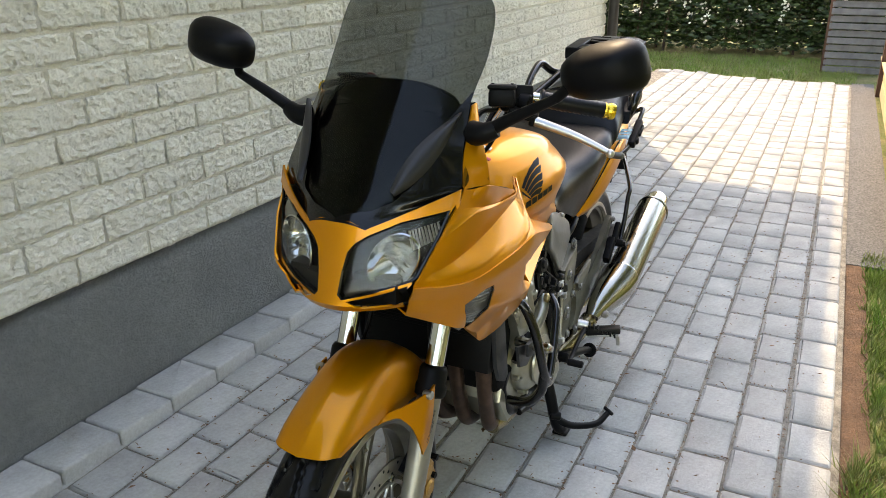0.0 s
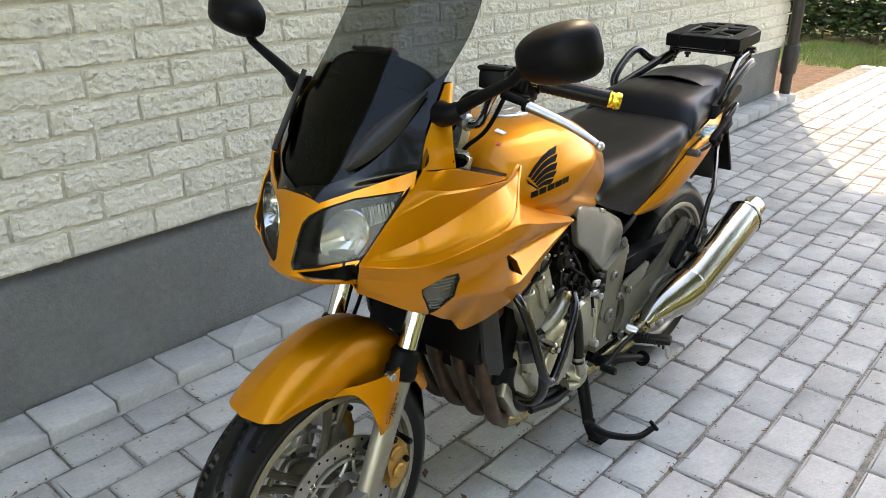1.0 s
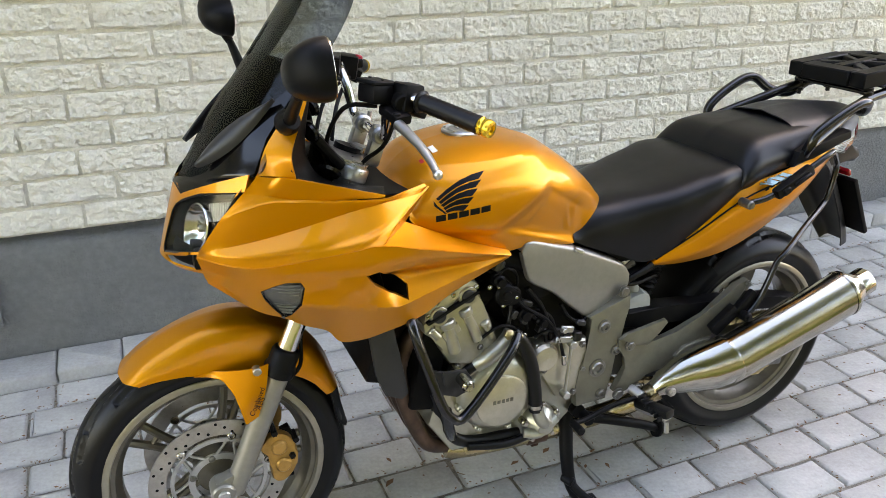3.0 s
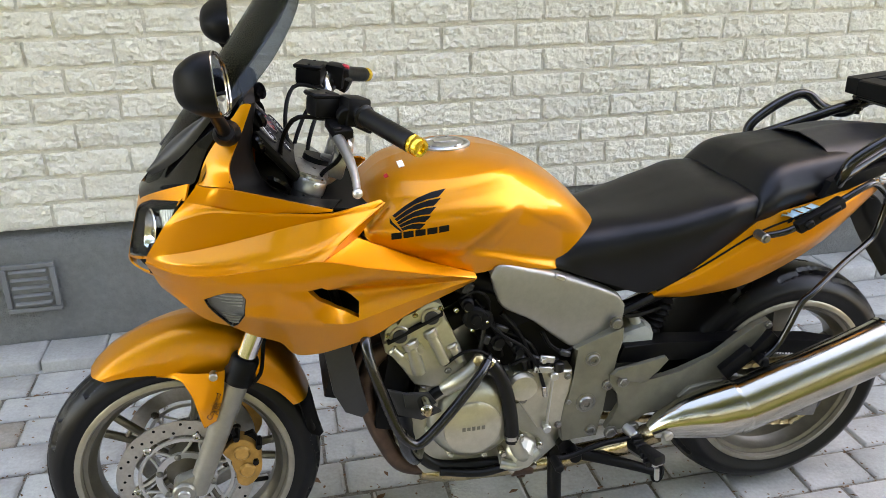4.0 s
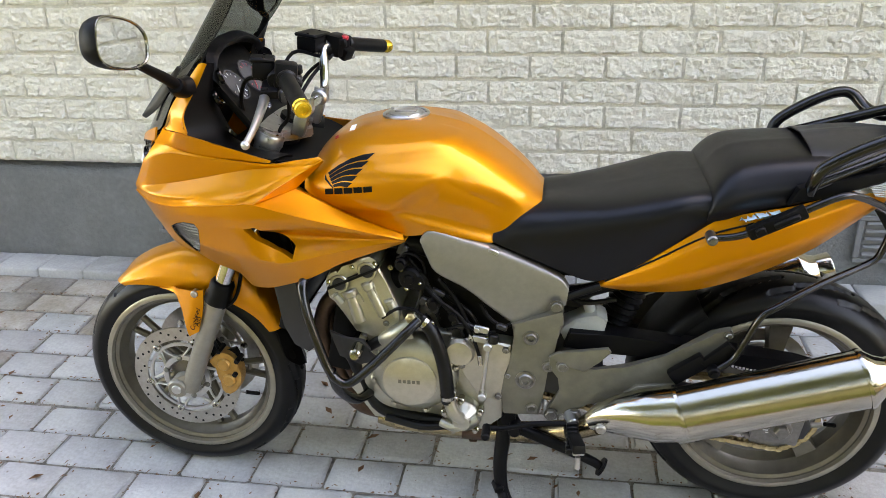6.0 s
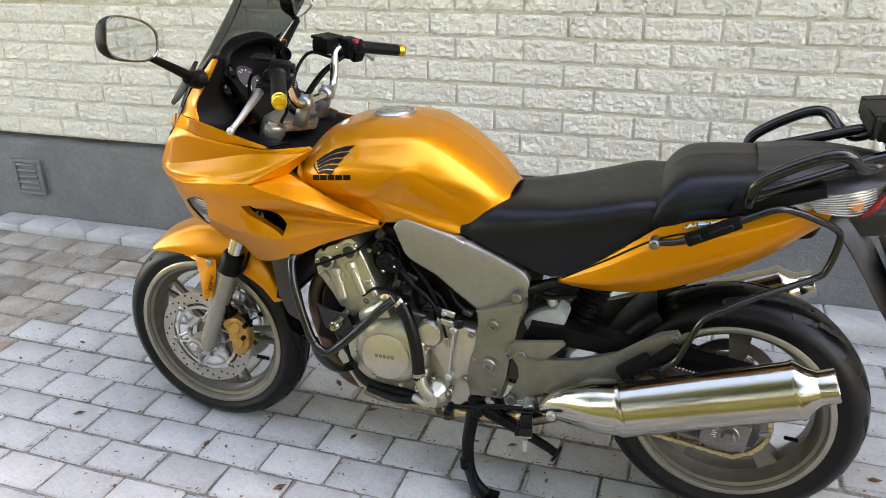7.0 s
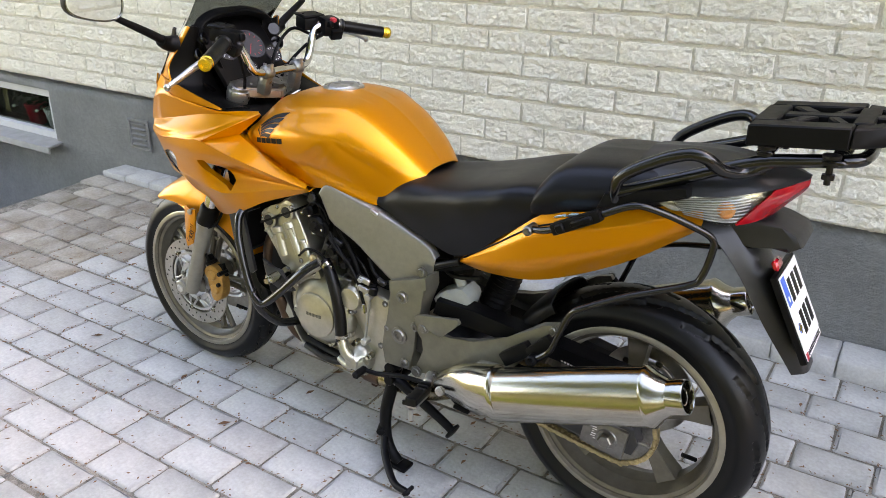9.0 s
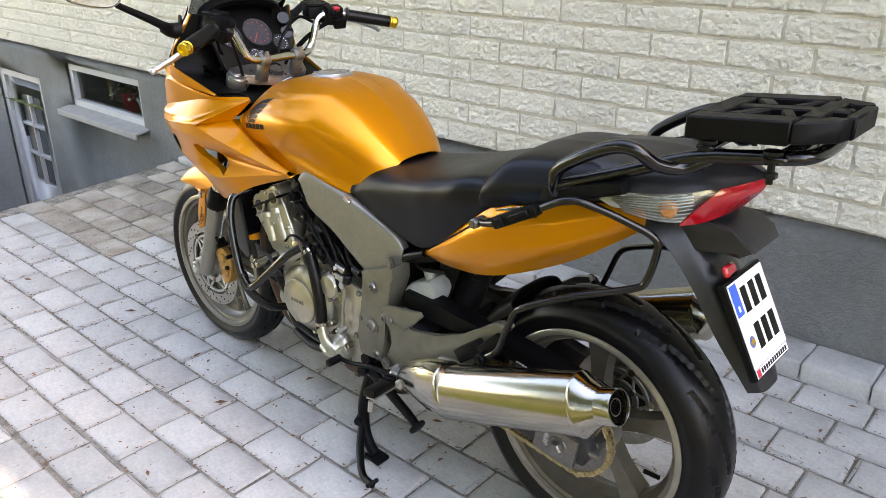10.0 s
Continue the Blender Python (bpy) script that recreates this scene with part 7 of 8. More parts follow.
for s in (-1, 1):
    bm = bmesh.new()
    n = 40
    top = spline([(0.667, 0, 0.764), (0.680, 0, 0.783), (0.705, 0, 0.783), (0.76, 0, 0.764), (0.817, 0, 0.744), (0.903, 0, 0.706), (0.972, 0, 0.668), (0.992, 0, 0.640)], n)
    low = spline([(0.669, 0, 0.756), (0.681, 0, 0.716), (0.699, 0, 0.680), (0.765, 0, 0.637), (0.828, 0, 0.581), (0.878, 0, 0.546), (0.93, 0, 0.567), (0.986, 0, 0.595)], n)
    rows = []
    for f, turned in ((0.0, 0.020), (0.02, 0.006), (0.05, 0.001), (0.12, 0.0), (0.3, 0.0), (0.5, 0.0), (0.7, 0.0), (0.88, 0.0), (0.95, 0.001), (0.985, 0.006), (1.0, 0.016)):
        row = []
        for a, b in zip(top, low):
            q = a.lerp(b, f)
            row.append((q.x, s * -(side_y(q.x, 0) - 0.006 - 0.004 * math.sin(math.pi * f) + turned), q.z))
        rows.append(row)
    loft(bm, rows, n, 2)
    thick(bm, 0.006)
    sp = part("side_panel", bm, SILVER, bike, "silver grey painted side panel")
    for bx, bz in ((0.966, 0.604),):
        bolt(sp, bx, s * 0.150, bz, 0.0115, 0.010, BOLTM, 16)
    bm = bmesh.new()
    box(bm, (0.826, s * 0.156, 0.734), (0.024, 0.012, 0.010), turn(0, 24), 0.002, 1)
    part("tie_strap", bm, ALU, sp)
    bm = bmesh.new()
    plate(bm, [(0.866, 0.556), (0.982, 0.596), (0.984, 0.560), (0.958, 0.490), (0.952, 0.44), (0.945, 0.38), (0.935, 0.315), (0.850, 0.312), (0.842, 0.365), (0.850, 0.420), (0.874, 0.480), (0.880, 0.525)], -0.161, 0.06, 0.007)
    if s > 0:
        flipped(bm)
    fp = part("frame_plate", bm, BRONZE, bike, "bronze grey cast frame pivot plate")
    for bx, bz, r in ((0.912, 0.525, 0.014), (0.901, 0.412, 0.019), (0.917, 0.335, 0.011), (0.952, 0.452, 0.011)):
        bm = bmesh.new()
        lathe(bm, [(r * 1.25, -0.002), (r * 1.25, 0.002), (r * 0.95, 0.003), (r * 0.8, 0.007), (r * 0.45, 0.007), (r * 0.4, 0.003), (0, 0.003)], (bx, s * 0.162, bz), (0, s, 0), 20)
        part("pivot_bolt", bm, BOLTM, fp)
    bm = bmesh.new()
    plate(bm, [(0.953, 0.483), (0.990, 0.470), (1.038, 0.452), (1.06, 0.451), (1.129, 0.468), (1.211, 0.498), (1.302, 0.565), (1.34, 0.576), (1.347, 0.566), (1.321, 0.531), (1.24, 0.435), (1.209, 0.404), (1.117, 0.370), (1.046, 0.367), (1.011, 0.334), (0.974, 0.325), (0.952, 0.335), (0.968, 0.365), (0.985, 0.395), (0.98, 0.43), (0.955, 0.45)], -0.168, 0.018, 0.005)
    if s > 0:
        flipped(bm)
    hg = part("footrest_hanger", bm, BRONZE, bike, "bronze grey cast footrest hanger")
    bm = bmesh.new()
    plate(bm, [(0.955, 0.485), (0.971, 0.497), (1.084, 0.516), (1.091, 0.506), (1.066, 0.480), (1.036, 0.452), (1.0, 0.462)], -0.176, 0.010, 0.003)
    if s > 0:
        flipped(bm)
    part("heel_guard", bm, BRONZE, hg)
    bm = bmesh.new()
    plate(bm, [(1.125, 0.402), (1.165, 0.388), (1.205, 0.402), (1.235, 0.435), (1.20, 0.432), (1.15, 0.425)], -0.178, 0.010, 0.003)
    if s > 0:
        flipped(bm)
    part("foot_plate", bm, BRONZE, hg)
    for bx, bz, r in ((0.985, 0.463, 0.011), (1.335, 0.566, 0.007), (1.018, 0.335, 0.011), (0.962, 0.330, 0.012)):
        bolt(hg, bx, s * 0.172, bz, r, 0.008, BOLTM)
    bm = bmesh.new()
    rod(bm, (1.305, s * 0.15, 0.497), (1.305, s * 0.222, 0.497), 0.013, 16, 0.003)
    rod(bm, (1.305, s * 0.222, 0.497), (1.305, s * 0.228, 0.497), 0.008, 6)
    box(bm, (1.255, s * 0.188, 0.487), (0.085, 0.022, 0.035), turn(0, -38), 0.005)
    part("rail_mount", bm, BLACK, hg)
    # rider footrest
    bm = bmesh.new()
    box(bm, (1.018, s * 0.245, 0.318), (0.030, 0.105, 0.022), turn(s * 10, 0, s * -12), 0.006)
    fr = part("footrest", bm, RUBBER, hg, "black rubber topped footrest")
    for k in range(7):
        bm = bmesh.new()
        box(bm, (1.013, s * (0.205 + 0.013 * k), 0.327 - 0.0022 * k), (0.028, 0.006, 0.012), turn(s * 10, 0, s * -12), 0.001, 1)
        part("tread_rib", bm, RUBBER, hg)
    bm = bmesh.new()
    box(bm, (1.018, s * 0.245, 0.305), (0.026, 0.095, 0.010), turn(s * 10, 0, s * -12), 0.003)
    rod(bm, (1.026, s * 0.288, 0.303), (1.026, s * 0.292, 0.275), 0.006, 8)
    rod(bm, (1.005, s * 0.165, 0.332), (1.015, s * 0.20, 0.326), 0.014, 12, 0.003)
    part("footrest_hinge", bm, ALU, fr)
    # pillion footrest mount end
    bm = bmesh.new()
    box(bm, (1.315, s * 0.192, 0.525), (0.030, 0.018, 0.075), turn(0, 45), 0.006)
    part("pillion_peg_lug", bm, BLACK, hg)
# gear lever
bm = bmesh.new()
tube(bm, [(1.010, -0.195, 0.322), (0.93, -0.198, 0.318), (0.855, -0.20, 0.300), (0.812, -0.205, 0.302)], 0.0065, 10, 16)
rod(bm, (0.815, -0.20, 0.302), (0.815, -0.245, 0.302), 0.0105, 14, 0.003)
part("gear_lever", bm, BLACK, bike, "black gear lever")
bm = bmesh.new()
plate(bm, [(0.930, 0.455), (1.02, 0.445), (1.16, 0.425), (1.40, 0.378), (1.535, 0.362), (1.548, 0.325), (1.535, 0.292), (1.42, 0.292), (1.20, 0.335), (1.00, 0.362), (0.930, 0.375)], -0.150, 0.036, 0.008)
arm = part("swing_arm", bm, GREYPL, bike, "black painted box section swing arm")
bm = bmesh.new()
plate(bm, [(0.930, 0.455), (1.02, 0.445), (1.16, 0.425), (1.40, 0.378), (1.535, 0.362), (1.548, 0.325), (1.535, 0.292), (1.42, 0.292), (1.20, 0.335), (1.00, 0.362), (0.930, 0.375)], 0.114, 0.036, 0.008)
box(bm, (1.02, 0, 0.405), (0.12, 0.25, 0.07), None, 0.01)
part("swing_arm_right", bm, GREYPL, arm)
bm = bmesh.new()
box(bm, (1.470, -0.155, 0.325), (0.105, 0.012, 0.075), turn(0, 8), 0.004)
rod(bm, (1.478, -0.155, 0.324), (1.478, -0.178, 0.324), 0.017, 6, 0.003)
rod(bm, (1.478, -0.155, 0.324), (1.478, -0.164, 0.324), 0.025, 24, 0.002)
rod(bm, (1.53, -0.14, 0.327), (1.57, -0.14, 0.33), 0.006, 8)
part("chain_adjuster", bm, BOLTM, arm, "dark steel chain adjuster with axle nut")
bm = bmesh.new()
for k in range(6):
    box(bm, (1.445 + 0.004 * (k % 2), -0.1615, 0.345 - 0.006 * k), (0.016 - 0.005 * (k % 3), 0.0006, 0.002))
part("scale_label", bm, WHITE, arm)
# chain guard over the upper run
bm = bmesh.new()
plate(bm, [(0.998, 0.532), (1.10, 0.528), (1.30, 0.508), (1.50, 0.482), (1.60, 0.455), (1.60, 0.435), (1.50, 0.448), (1.30, 0.470), (1.05, 0.482), (0.985, 0.488)], -0.135, 0.050, 0.005)
guard2 = part("chain_guard", bm, BLACK, bike, "black plastic chain guard")
bm = bmesh.new()
for k in range(16):
    box(bm, (1.345 + 0.008 * k, -0.1356, 0.470 - 0.0013 * k), (0.005, 0.0006, 0.003 + 0.0012 * (k % 3)), turn(0, 8))
part("warning_print", bm, SOFFIT, guard2, "small pale print bars")
# hugger, inner mudguard, shock, battery box under the seat
bm = bmesh.new()
rows = []
for y, k in ((-0.098, 0.955), (-0.09, 1.03), (-0.05, 1.075), (0.0, 1.085), (0.05, 1.075), (0.09, 1.03), (0.098, 0.955)):
    rows.append([REAR + V(math.cos(a) * 0.314 * k, y, math.sin(a) * 0.314 * k) for a in [math.pi * (0.70 + 0.27 * i / 15) for i in range(16)]])
loft(bm, rows, 24, 3)
thick(bm, 0.004)
part("rear_hugger", bm, BLACK, bike, "black rear wheel hugger")
bm = bmesh.new()
box(bm, (1.30, 0, 0.735), (0.50, 0.20, 0.07), turn(0, -22), 0.02)
box(bm, (1.06, 0, 0.70), (0.24, 0.20, 0.10), None, 0.02)
part("under_tray", bm, BLACK, bike, "black under seat tray")
bm = bmesh.new()
plate(bm, [(0.972, 0.520), (0.985, 0.538), (1.010, 0.550), (1.036, 0.566), (1.058, 0.570), (1.078, 0.558), (1.083, 0.545), (1.076, 0.522), (1.066, 0.500), (1.04, 0.488), (0.985, 0.492)], -0.118, 0.06, 0.020)
rod(bm, (1.045, -0.09, 0.562), (1.035, -0.09, 0.590), 0.013, 16, 0.003)
part("expansion_bottle", bm, MILKY, bike, "milky plastic expansion bottle")
bm = bmesh.new()
prof = []
for k in range(9):
    prof += [(0.040, 0.016 * k), (0.030, 0.016 * k + 0.008)]
lathe(bm, prof, (1.10, -0.02, 0.50), (0.35, 0, 0.9), 20)
rod(bm, (1.09, -0.02, 0.46), (1.16, -0.02, 0.65), 0.022, 16)
part("rear_shock", bm, BLACK, bike, "black rear shock absorber with spring")
for pts, r in ((((0.985, -0.125, 0.615), (1.02, -0.130, 0.632), (1.06, -0.128, 0.648)), 0.009), (((0.99, -0.09, 0.60), (1.03, -0.10, 0.59), (1.10, -0.095, 0.60)), 0.006)):
    bm = bmesh.new()
    tube(bm, pts, r, 10, 18)
    part("under_seat_hose", bm, RUBBER, bike)
bm = bmesh.new()
for s in (-1, 1):
    tube(bm, [(0.93, s * 0.10, 0.60), (1.05, s * 0.105, 0.63), (1.30, s * 0.10, 0.735), (1.55, s * 0.085, 0.85)], 0.016, 12, 16)
    tube(bm, [(0.32, s * 0.06, 0.90), (0.45, s * 0.12, 0.78), (0.70, s * 0.13, 0.72), (0.92, s * 0.11, 0.56)], 0.026, 12, 20)
part("frame_tube", bm, BLACK, bike, "black steel frame tubes")
bm = bmesh.new()
plate(bm, [(0.66, 0.60), (0.78, 0.655), (0.90, 0.60), (0.90, 0.42), (0.80, 0.40), (0.70, 0.50)], -0.118, 0.23, 0.01)
part("inner_frame_cover", bm, BLACK, bike)

# stands
bm = bmesh.new()
for s in (-1, 1):
    tube(bm, [(0.855, s * 0.105, 0.300), (0.848, s * 0.125, 0.225), (0.842, s * 0.148, 0.15), (0.850, s * 0.160, 0.08), (0.872, s * 0.165, 0.035), (0.90, s * 0.168, 0.012)], (0.019, 0.015), 12, 22)
    box(bm, (0.905, s * 0.168, 0.008), (0.055, 0.045, 0.012), turn(0, 4, 0), 0.004)
    rod(bm, (0.832, s * 0.15, 0.10), (0.845, s * 0.18, 0.095), 0.013, 10, 0.003)
tube(bm, [(0.848, -0.12, 0.235), (0.85, 0.0, 0.24), (0.848, 0.12, 0.235)], 0.015, 12, 6)
rod(bm, (0.862, -0.155, 0.292), (0.862, 0.155, 0.292), 0.018, 16)
cs = part("centre_stand", bm, BLACK, bike, "black steel centre stand standing on the paving")
bm = bmesh.new()
tube(bm, [(0.845, -0.16, 0.085), (0.88, -0.205, 0.050), (0.95, -0.262, 0.030), (1.01, -0.282, 0.038)], (0.012, 0.009), 10, 16)
box(bm, (1.012, -0.284, 0.046), (0.010, 0.036, 0.012), turn(20, 0, -20), 0.003, 1)
part("stand_tang", bm, BLACK, cs)
bm = bmesh.new()
tube(bm, [(0.872, -0.155, 0.276), (0.95, -0.17, 0.255), (1.055, -0.185, 0.218), (1.085, -0.19, 0.203)], (0.015, 0.011), 12, 14)
lathe(bm, [(0.023, 0), (0.023, 0.006), (0.014, 0.008)], (1.083, -0.19, 0.205), (0.85, -0.1, -0.45), 18)
rod(bm, (0.878, -0.14, 0.277), (0.878, -0.185, 0.277), 0.015, 12, 0.003)
ss = part("side_stand", bm, BLACK, bike, "black folded side stand")
bm = bmesh.new()
prof = []
for k in range(16):
    prof += [(0.0085, 0.0055 * k), (0.0060, 0.0055 * k + 0.0028)]
lathe(bm, prof, (0.885, -0.165, 0.268), (0.95, 0, -0.26), 10)
part("stand_spring", bm, DISC, ss)

# rails and rack
for s in (-1, 1):
    bm = bmesh.new()
    tube(bm, [(1.448, s * 0.172, 0.895), (1.449, s * 0.184, 0.922), (1.462, s * 0.188, 0.950), (1.515, s * 0.192, 0.985), (1.575, s * 0.193, 1.012), (1.612, s * 0.188, 1.012), (1.640, s * 0.160, 0.985), (1.672, s * 0.122, 0.978), (1.72, s * 0.108, 1.005)], 0.0125, 14, 56)
    gr = part("grab_rail", bm, TUBE, bike, "gloss black tubular grab rail")
    bm = bmesh.new()
    tube(bm, [(1.452, s * 0.178, 0.912), (1.56, s * 0.150, 0.952), (1.68, s * 0.118, 0.996), (1.77, s * 0.108, 1.012), (1.825, s * 0.098, 1.018)], 0.0125, 14, 26)
    part("rack_rail", bm, TUBE, gr)
    bm = bmesh.new()
    plate(bm, [(1.410, 0.868), (1.425, 0.905), (1.462, 0.915), (1.585, 0.945), (1.59, 0.925), (1.47, 0.885)], -0.182, 0.030, 0.006)
    if s > 0:
        flipped(bm)
    part("rail_foot", bm, BLACK, gr)
    bm = bmesh.new()
    tube(bm, [(1.271, s * 0.190, 0.797), (1.33, s * 0.206, 0.815), (1.43, s * 0.208, 0.868), (1.495, s * 0.206, 0.900), (1.535, s * 0.185, 0.893), (1.600, s * 0.140, 0.858), (1.630, s * 0.120, 0.836), (1.636, s * 0.116, 0.812), (1.622, s * 0.118, 0.748), (1.600, s * 0.125, 0.727), (1.50, s * 0.168, 0.694), (1.415, s * 0.203, 0.656), (1.385, s * 0.206, 0.632), (1.362, s * 0.207, 0.575), (1.342, s * 0.206, 0.528), (1.312, s * 0.208, 0.500)], 0.0075, 10, 110)
    pr = part("pannier_rail", bm, TUBE, bike, "thin gloss black pannier rail")
    bm = bmesh.new()
    d = V(0.100, s * 0.002, 0.053)
    box(bm, (1.385, s * 0.212, 0.845), (0.115, 0.024, 0.026), turn(0, -28), 0.006)
    box(bm, (1.40, s * 0.226, 0.853), (0.05, 0.010, 0.012), turn(0, -28), 0.003, 1)
    box(bm, (1.355, s * 0.226, 0.829), (0.02, 0.010, 0.018), turn(0, -28), 0.003, 1)
    part("rail_pad", bm, BLACK, pr)
    bm = bmesh.new()
    rod(bm, (1.271, s * 0.168, 0.797), (1.271, s * 0.206, 0.797), 0.011, 16, 0.003)
    rod(bm, (1.271, s * 0.206, 0.797), (1.271, s * 0.210, 0.797), 0.007, 6)
    part("rail_bolt", bm, BOLTM, pr)
bm = bmesh.new()
tube(bm, [(1.825, -0.098, 1.018), (1.856, -0.075, 1.021), (1.864, 0.0, 1.021), (1.856, 0.075, 1.021), (1.825, 0.098, 1.018)], 0.0125, 14, 24)
rack = part("luggage_rack", bm, TUBE, bike, "black luggage rack frame")
for x in (1.70, 1.82):
    bm = bmesh.new()
    box(bm, (x, 0, 1.018), (0.03, 0.24, 0.010), None, 0.003, 1)
    part("rack_crossbar", bm, TUBE, rack)
RACK_Z = 1.048


def rack_bar(pts, h=0.030, z=RACK_Z):
    bm = bmesh.new()
    pts = [(1.660 + (x - 1.650) * 0.83, y) for x, y in pts]
    lo = [bm.verts.new((x, y, z - h / 2 + (x - 1.66) * 0.09)) for x, y in pts]
    hi = [bm.verts.new((x, y, z + h / 2 + (x - 1.66) * 0.09)) for x, y in pts]
    bm.faces.new(lo[::-1]), bm.faces.new(hi)
    n = len(pts)
    for i in range(n):
        bm.faces.new([lo[i], lo[(i + 1) % n], hi[(i + 1) % n], hi[i]])
    bmesh.ops.recalc_face_normals(bm, faces=bm.faces)
    bmesh.ops.bevel(bm, geom=bm.edges[:], offset=0.003, segments=1, affect="EDGES")
    return part("rack_plate_bar", bm, BLACK, rack)


for s in (-1, 1):
    rack_bar([(1.655, s * 0.125), (1.860, s * 0.125), (1.860, s * 0.078), (1.655, s * 0.078)], 0.040)
    rack_bar([(1.862, s * 0.125), (1.935, s * 0.085), (1.945, s * 0.060), (1.905, s * 0.055), (1.895, s * 0.066), (1.862, s * 0.078)], 0.036)
    rack_bar([(1.706, s * 0.076), (1.740, s * 0.076), (1.780, s * 0.018), (1.746, s * 0.018)], 0.022, RACK_Z + 0.008)
    rack_bar([(1.850, s * 0.076), (1.826, s * 0.076), (1.796, s * 0.018), (1.820, s * 0.018)], 0.022, RACK_Z + 0.008)
rack_bar([(1.650, -0.077), (1.704, -0.077), (1.704, 0.077), (1.650, 0.077)], 0.040)
rack_bar([(1.925, -0.058), (1.950, -0.058), (1.950, 0.058), (1.925, 0.058)], 0.036)
rack_bar([(1.705, -0.017), (1.923, -0.017), (1.923, 0.017), (1.705, 0.017)], 0.022, RACK_Z + 0.0085)
rack_bar([(1.852, -0.076), (1.893, -0.072), (1.893, 0.072), (1.852, 0.076)], 0.024, RACK_Z + 0.008)
for x in (1.70, 1.81):
    for s in (-1, 1):
        bm = bmesh.new()
        lathe(bm, [(0.016, 0), (0.016, 0.006), (0.011, 0.008), (0.016, 0.012), (0.016, 0.018)], (x, s * 0.108, 1.012), (0, 0, 1), 16)
        rod(bm, (x, s * 0.108, 0.975), (x, s * 0.108, 1.012), 0.006, 10)
        lathe(bm, [(0.012, 0), (0.012, 0.009)], (x, s * 0.108, 0.985), (0, 0, 1), 6)
        part("rubber_mount", bm, RUBBER, rack)

# rear mudguard, plate, reflector
bm = bmesh.new()
loft(bm, [
    [(1.585, 0.105, 0.850), (1.600, 0.06, 0.880), (1.610, 0.0, 0.890), (1.600, -0.06, 0.880), (1.585, -0.105, 0.850)],
    [(1.640, 0.092, 0.815), (1.655, 0.055, 0.850), (1.662, 0.0, 0.856), (1.655, -0.055, 0.850), (1.640, -0.092, 0.815)],
    [(1.690, 0.078, 0.745), (1.712, 0.055, 0.775), (1.720, 0.0, 0.780), (1.712, -0.055, 0.775), (1.690, -0.078, 0.745)],
    [(1.745, 0.070, 0.655), (1.770, 0.050, 0.680), (1.776, 0.0, 0.684), (1.770, -0.050, 0.680), (1.745, -0.070, 0.655)],
    [(1.795, 0.050, 0.575), (1.822, 0.040, 0.592), (1.830, 0.0, 0.594), (1.822, -0.040, 0.592), (1.795, -0.050, 0.575)],
    [(1.812, 0.040, 0.545), (1.838, 0.035, 0.556), (1.842, 0.0, 0.556), (1.838, -0.035, 0.556), (1.812, -0.040, 0.545)],
], 22, 5)
thick(bm, 0.004)
mg = part("rear_mudguard", bm, GREYPL, bike, "dark grey plastic rear mudguard", sharp=30)
bm = bmesh.new()
plate(bm, [(1.60, 0.862), (1.70, 0.872), (1.745, 0.862), (1.775, 0.850), (1.788, 0.828), (1.765, 0.812), (1.70, 0.822), (1.655, 0.805), (1.62, 0.82)], -0.062, 0.124, 0.010)
part("plate_lamp_housing", bm, GREYPL, mg)
PW, PH = 0.150, 0.160
pc = V(1.792, -0.013, 0.694)
pdir = V(0.072, 0, -0.140).normalized()
pn = V(0.140, 0, 0.072).normalized()
PM = Matrix.Translation(pc) @ Matrix((V(0, 1, 0), -pdir, pn)).transposed().to_4x4()


def plate_box(name, x0, x1, y0, y1, z0, z1, m, label="", bev=0.0):
    bm = bmesh.new()
    box(bm, ((x0 + x1) / 2, (y0 + y1) / 2, (z0 + z1) / 2), (x1 - x0, y1 - y0, z1 - z0), None, bev, 2)
    bm.transform(PM)
    return part(name, bm, m, mg, label)


plate_box("plate_holder", -PW / 2 - 0.006, PW / 2 + 0.006, -PH / 2 - 0.022, PH / 2 + 0.006, -0.010, 0.004, BLACK, "", 0.004)
plate_box("number_plate", -PW / 2, PW / 2, -PH / 2, PH / 2, 0.004, 0.0065, WHITE, "white number plate with blue strip and dark bars", 0.001)
plate_box("plate_strip", -PW / 2 + 0.002, -PW / 2 + 0.030, 0.018, PH / 2 - 0.003, 0.0067, 0.0073, BLUE, "blue strip on the number plate")
plate_box("strip_mark", -PW / 2 + 0.012, -PW / 2 + 0.019, 0.026, 0.037, 0.0074, 0.0079, WHITE)
for x0 in (-0.036, -0.001, 0.033):
    plate_box("dark_bar", x0, x0 + 0.022, 0.016, 0.064, 0.0067, 0.0074, DECAL)
for x0 in (-0.030, 0.003, 0.036):
    plate_box("dark_bar", x0, x0 + 0.022, -0.056, -0.008, 0.0067, 0.0074, DECAL)
bm = bmesh.new()
lathe(bm, [(0.011, 0), (0.011, 0.0006)], (-0.052, -0.034, 0.0066), (0, 0, 1), 20)
bm.transform(PM)
part("round_sticker", bm, BLUE, mg, "round blue and yellow plate sticker")
plate_box("sticker_band", -0.055, -0.049, -0.0435, -0.0245, 0.0074, 0.0079, GOLDBR)
plate_box("sticker_cross", -0.0615, -0.0425, -0.0368, -0.0312, 0.00745, 0.0080, GOLDBR)
plate_box("holder_strip", -PW / 2 + 0.002, PW / 2 - 0.002, -PH / 2 - 0.018, -PH / 2 - 0.002, 0.0042, 0.0052, WHITE, "white holder strip with dark print bars")
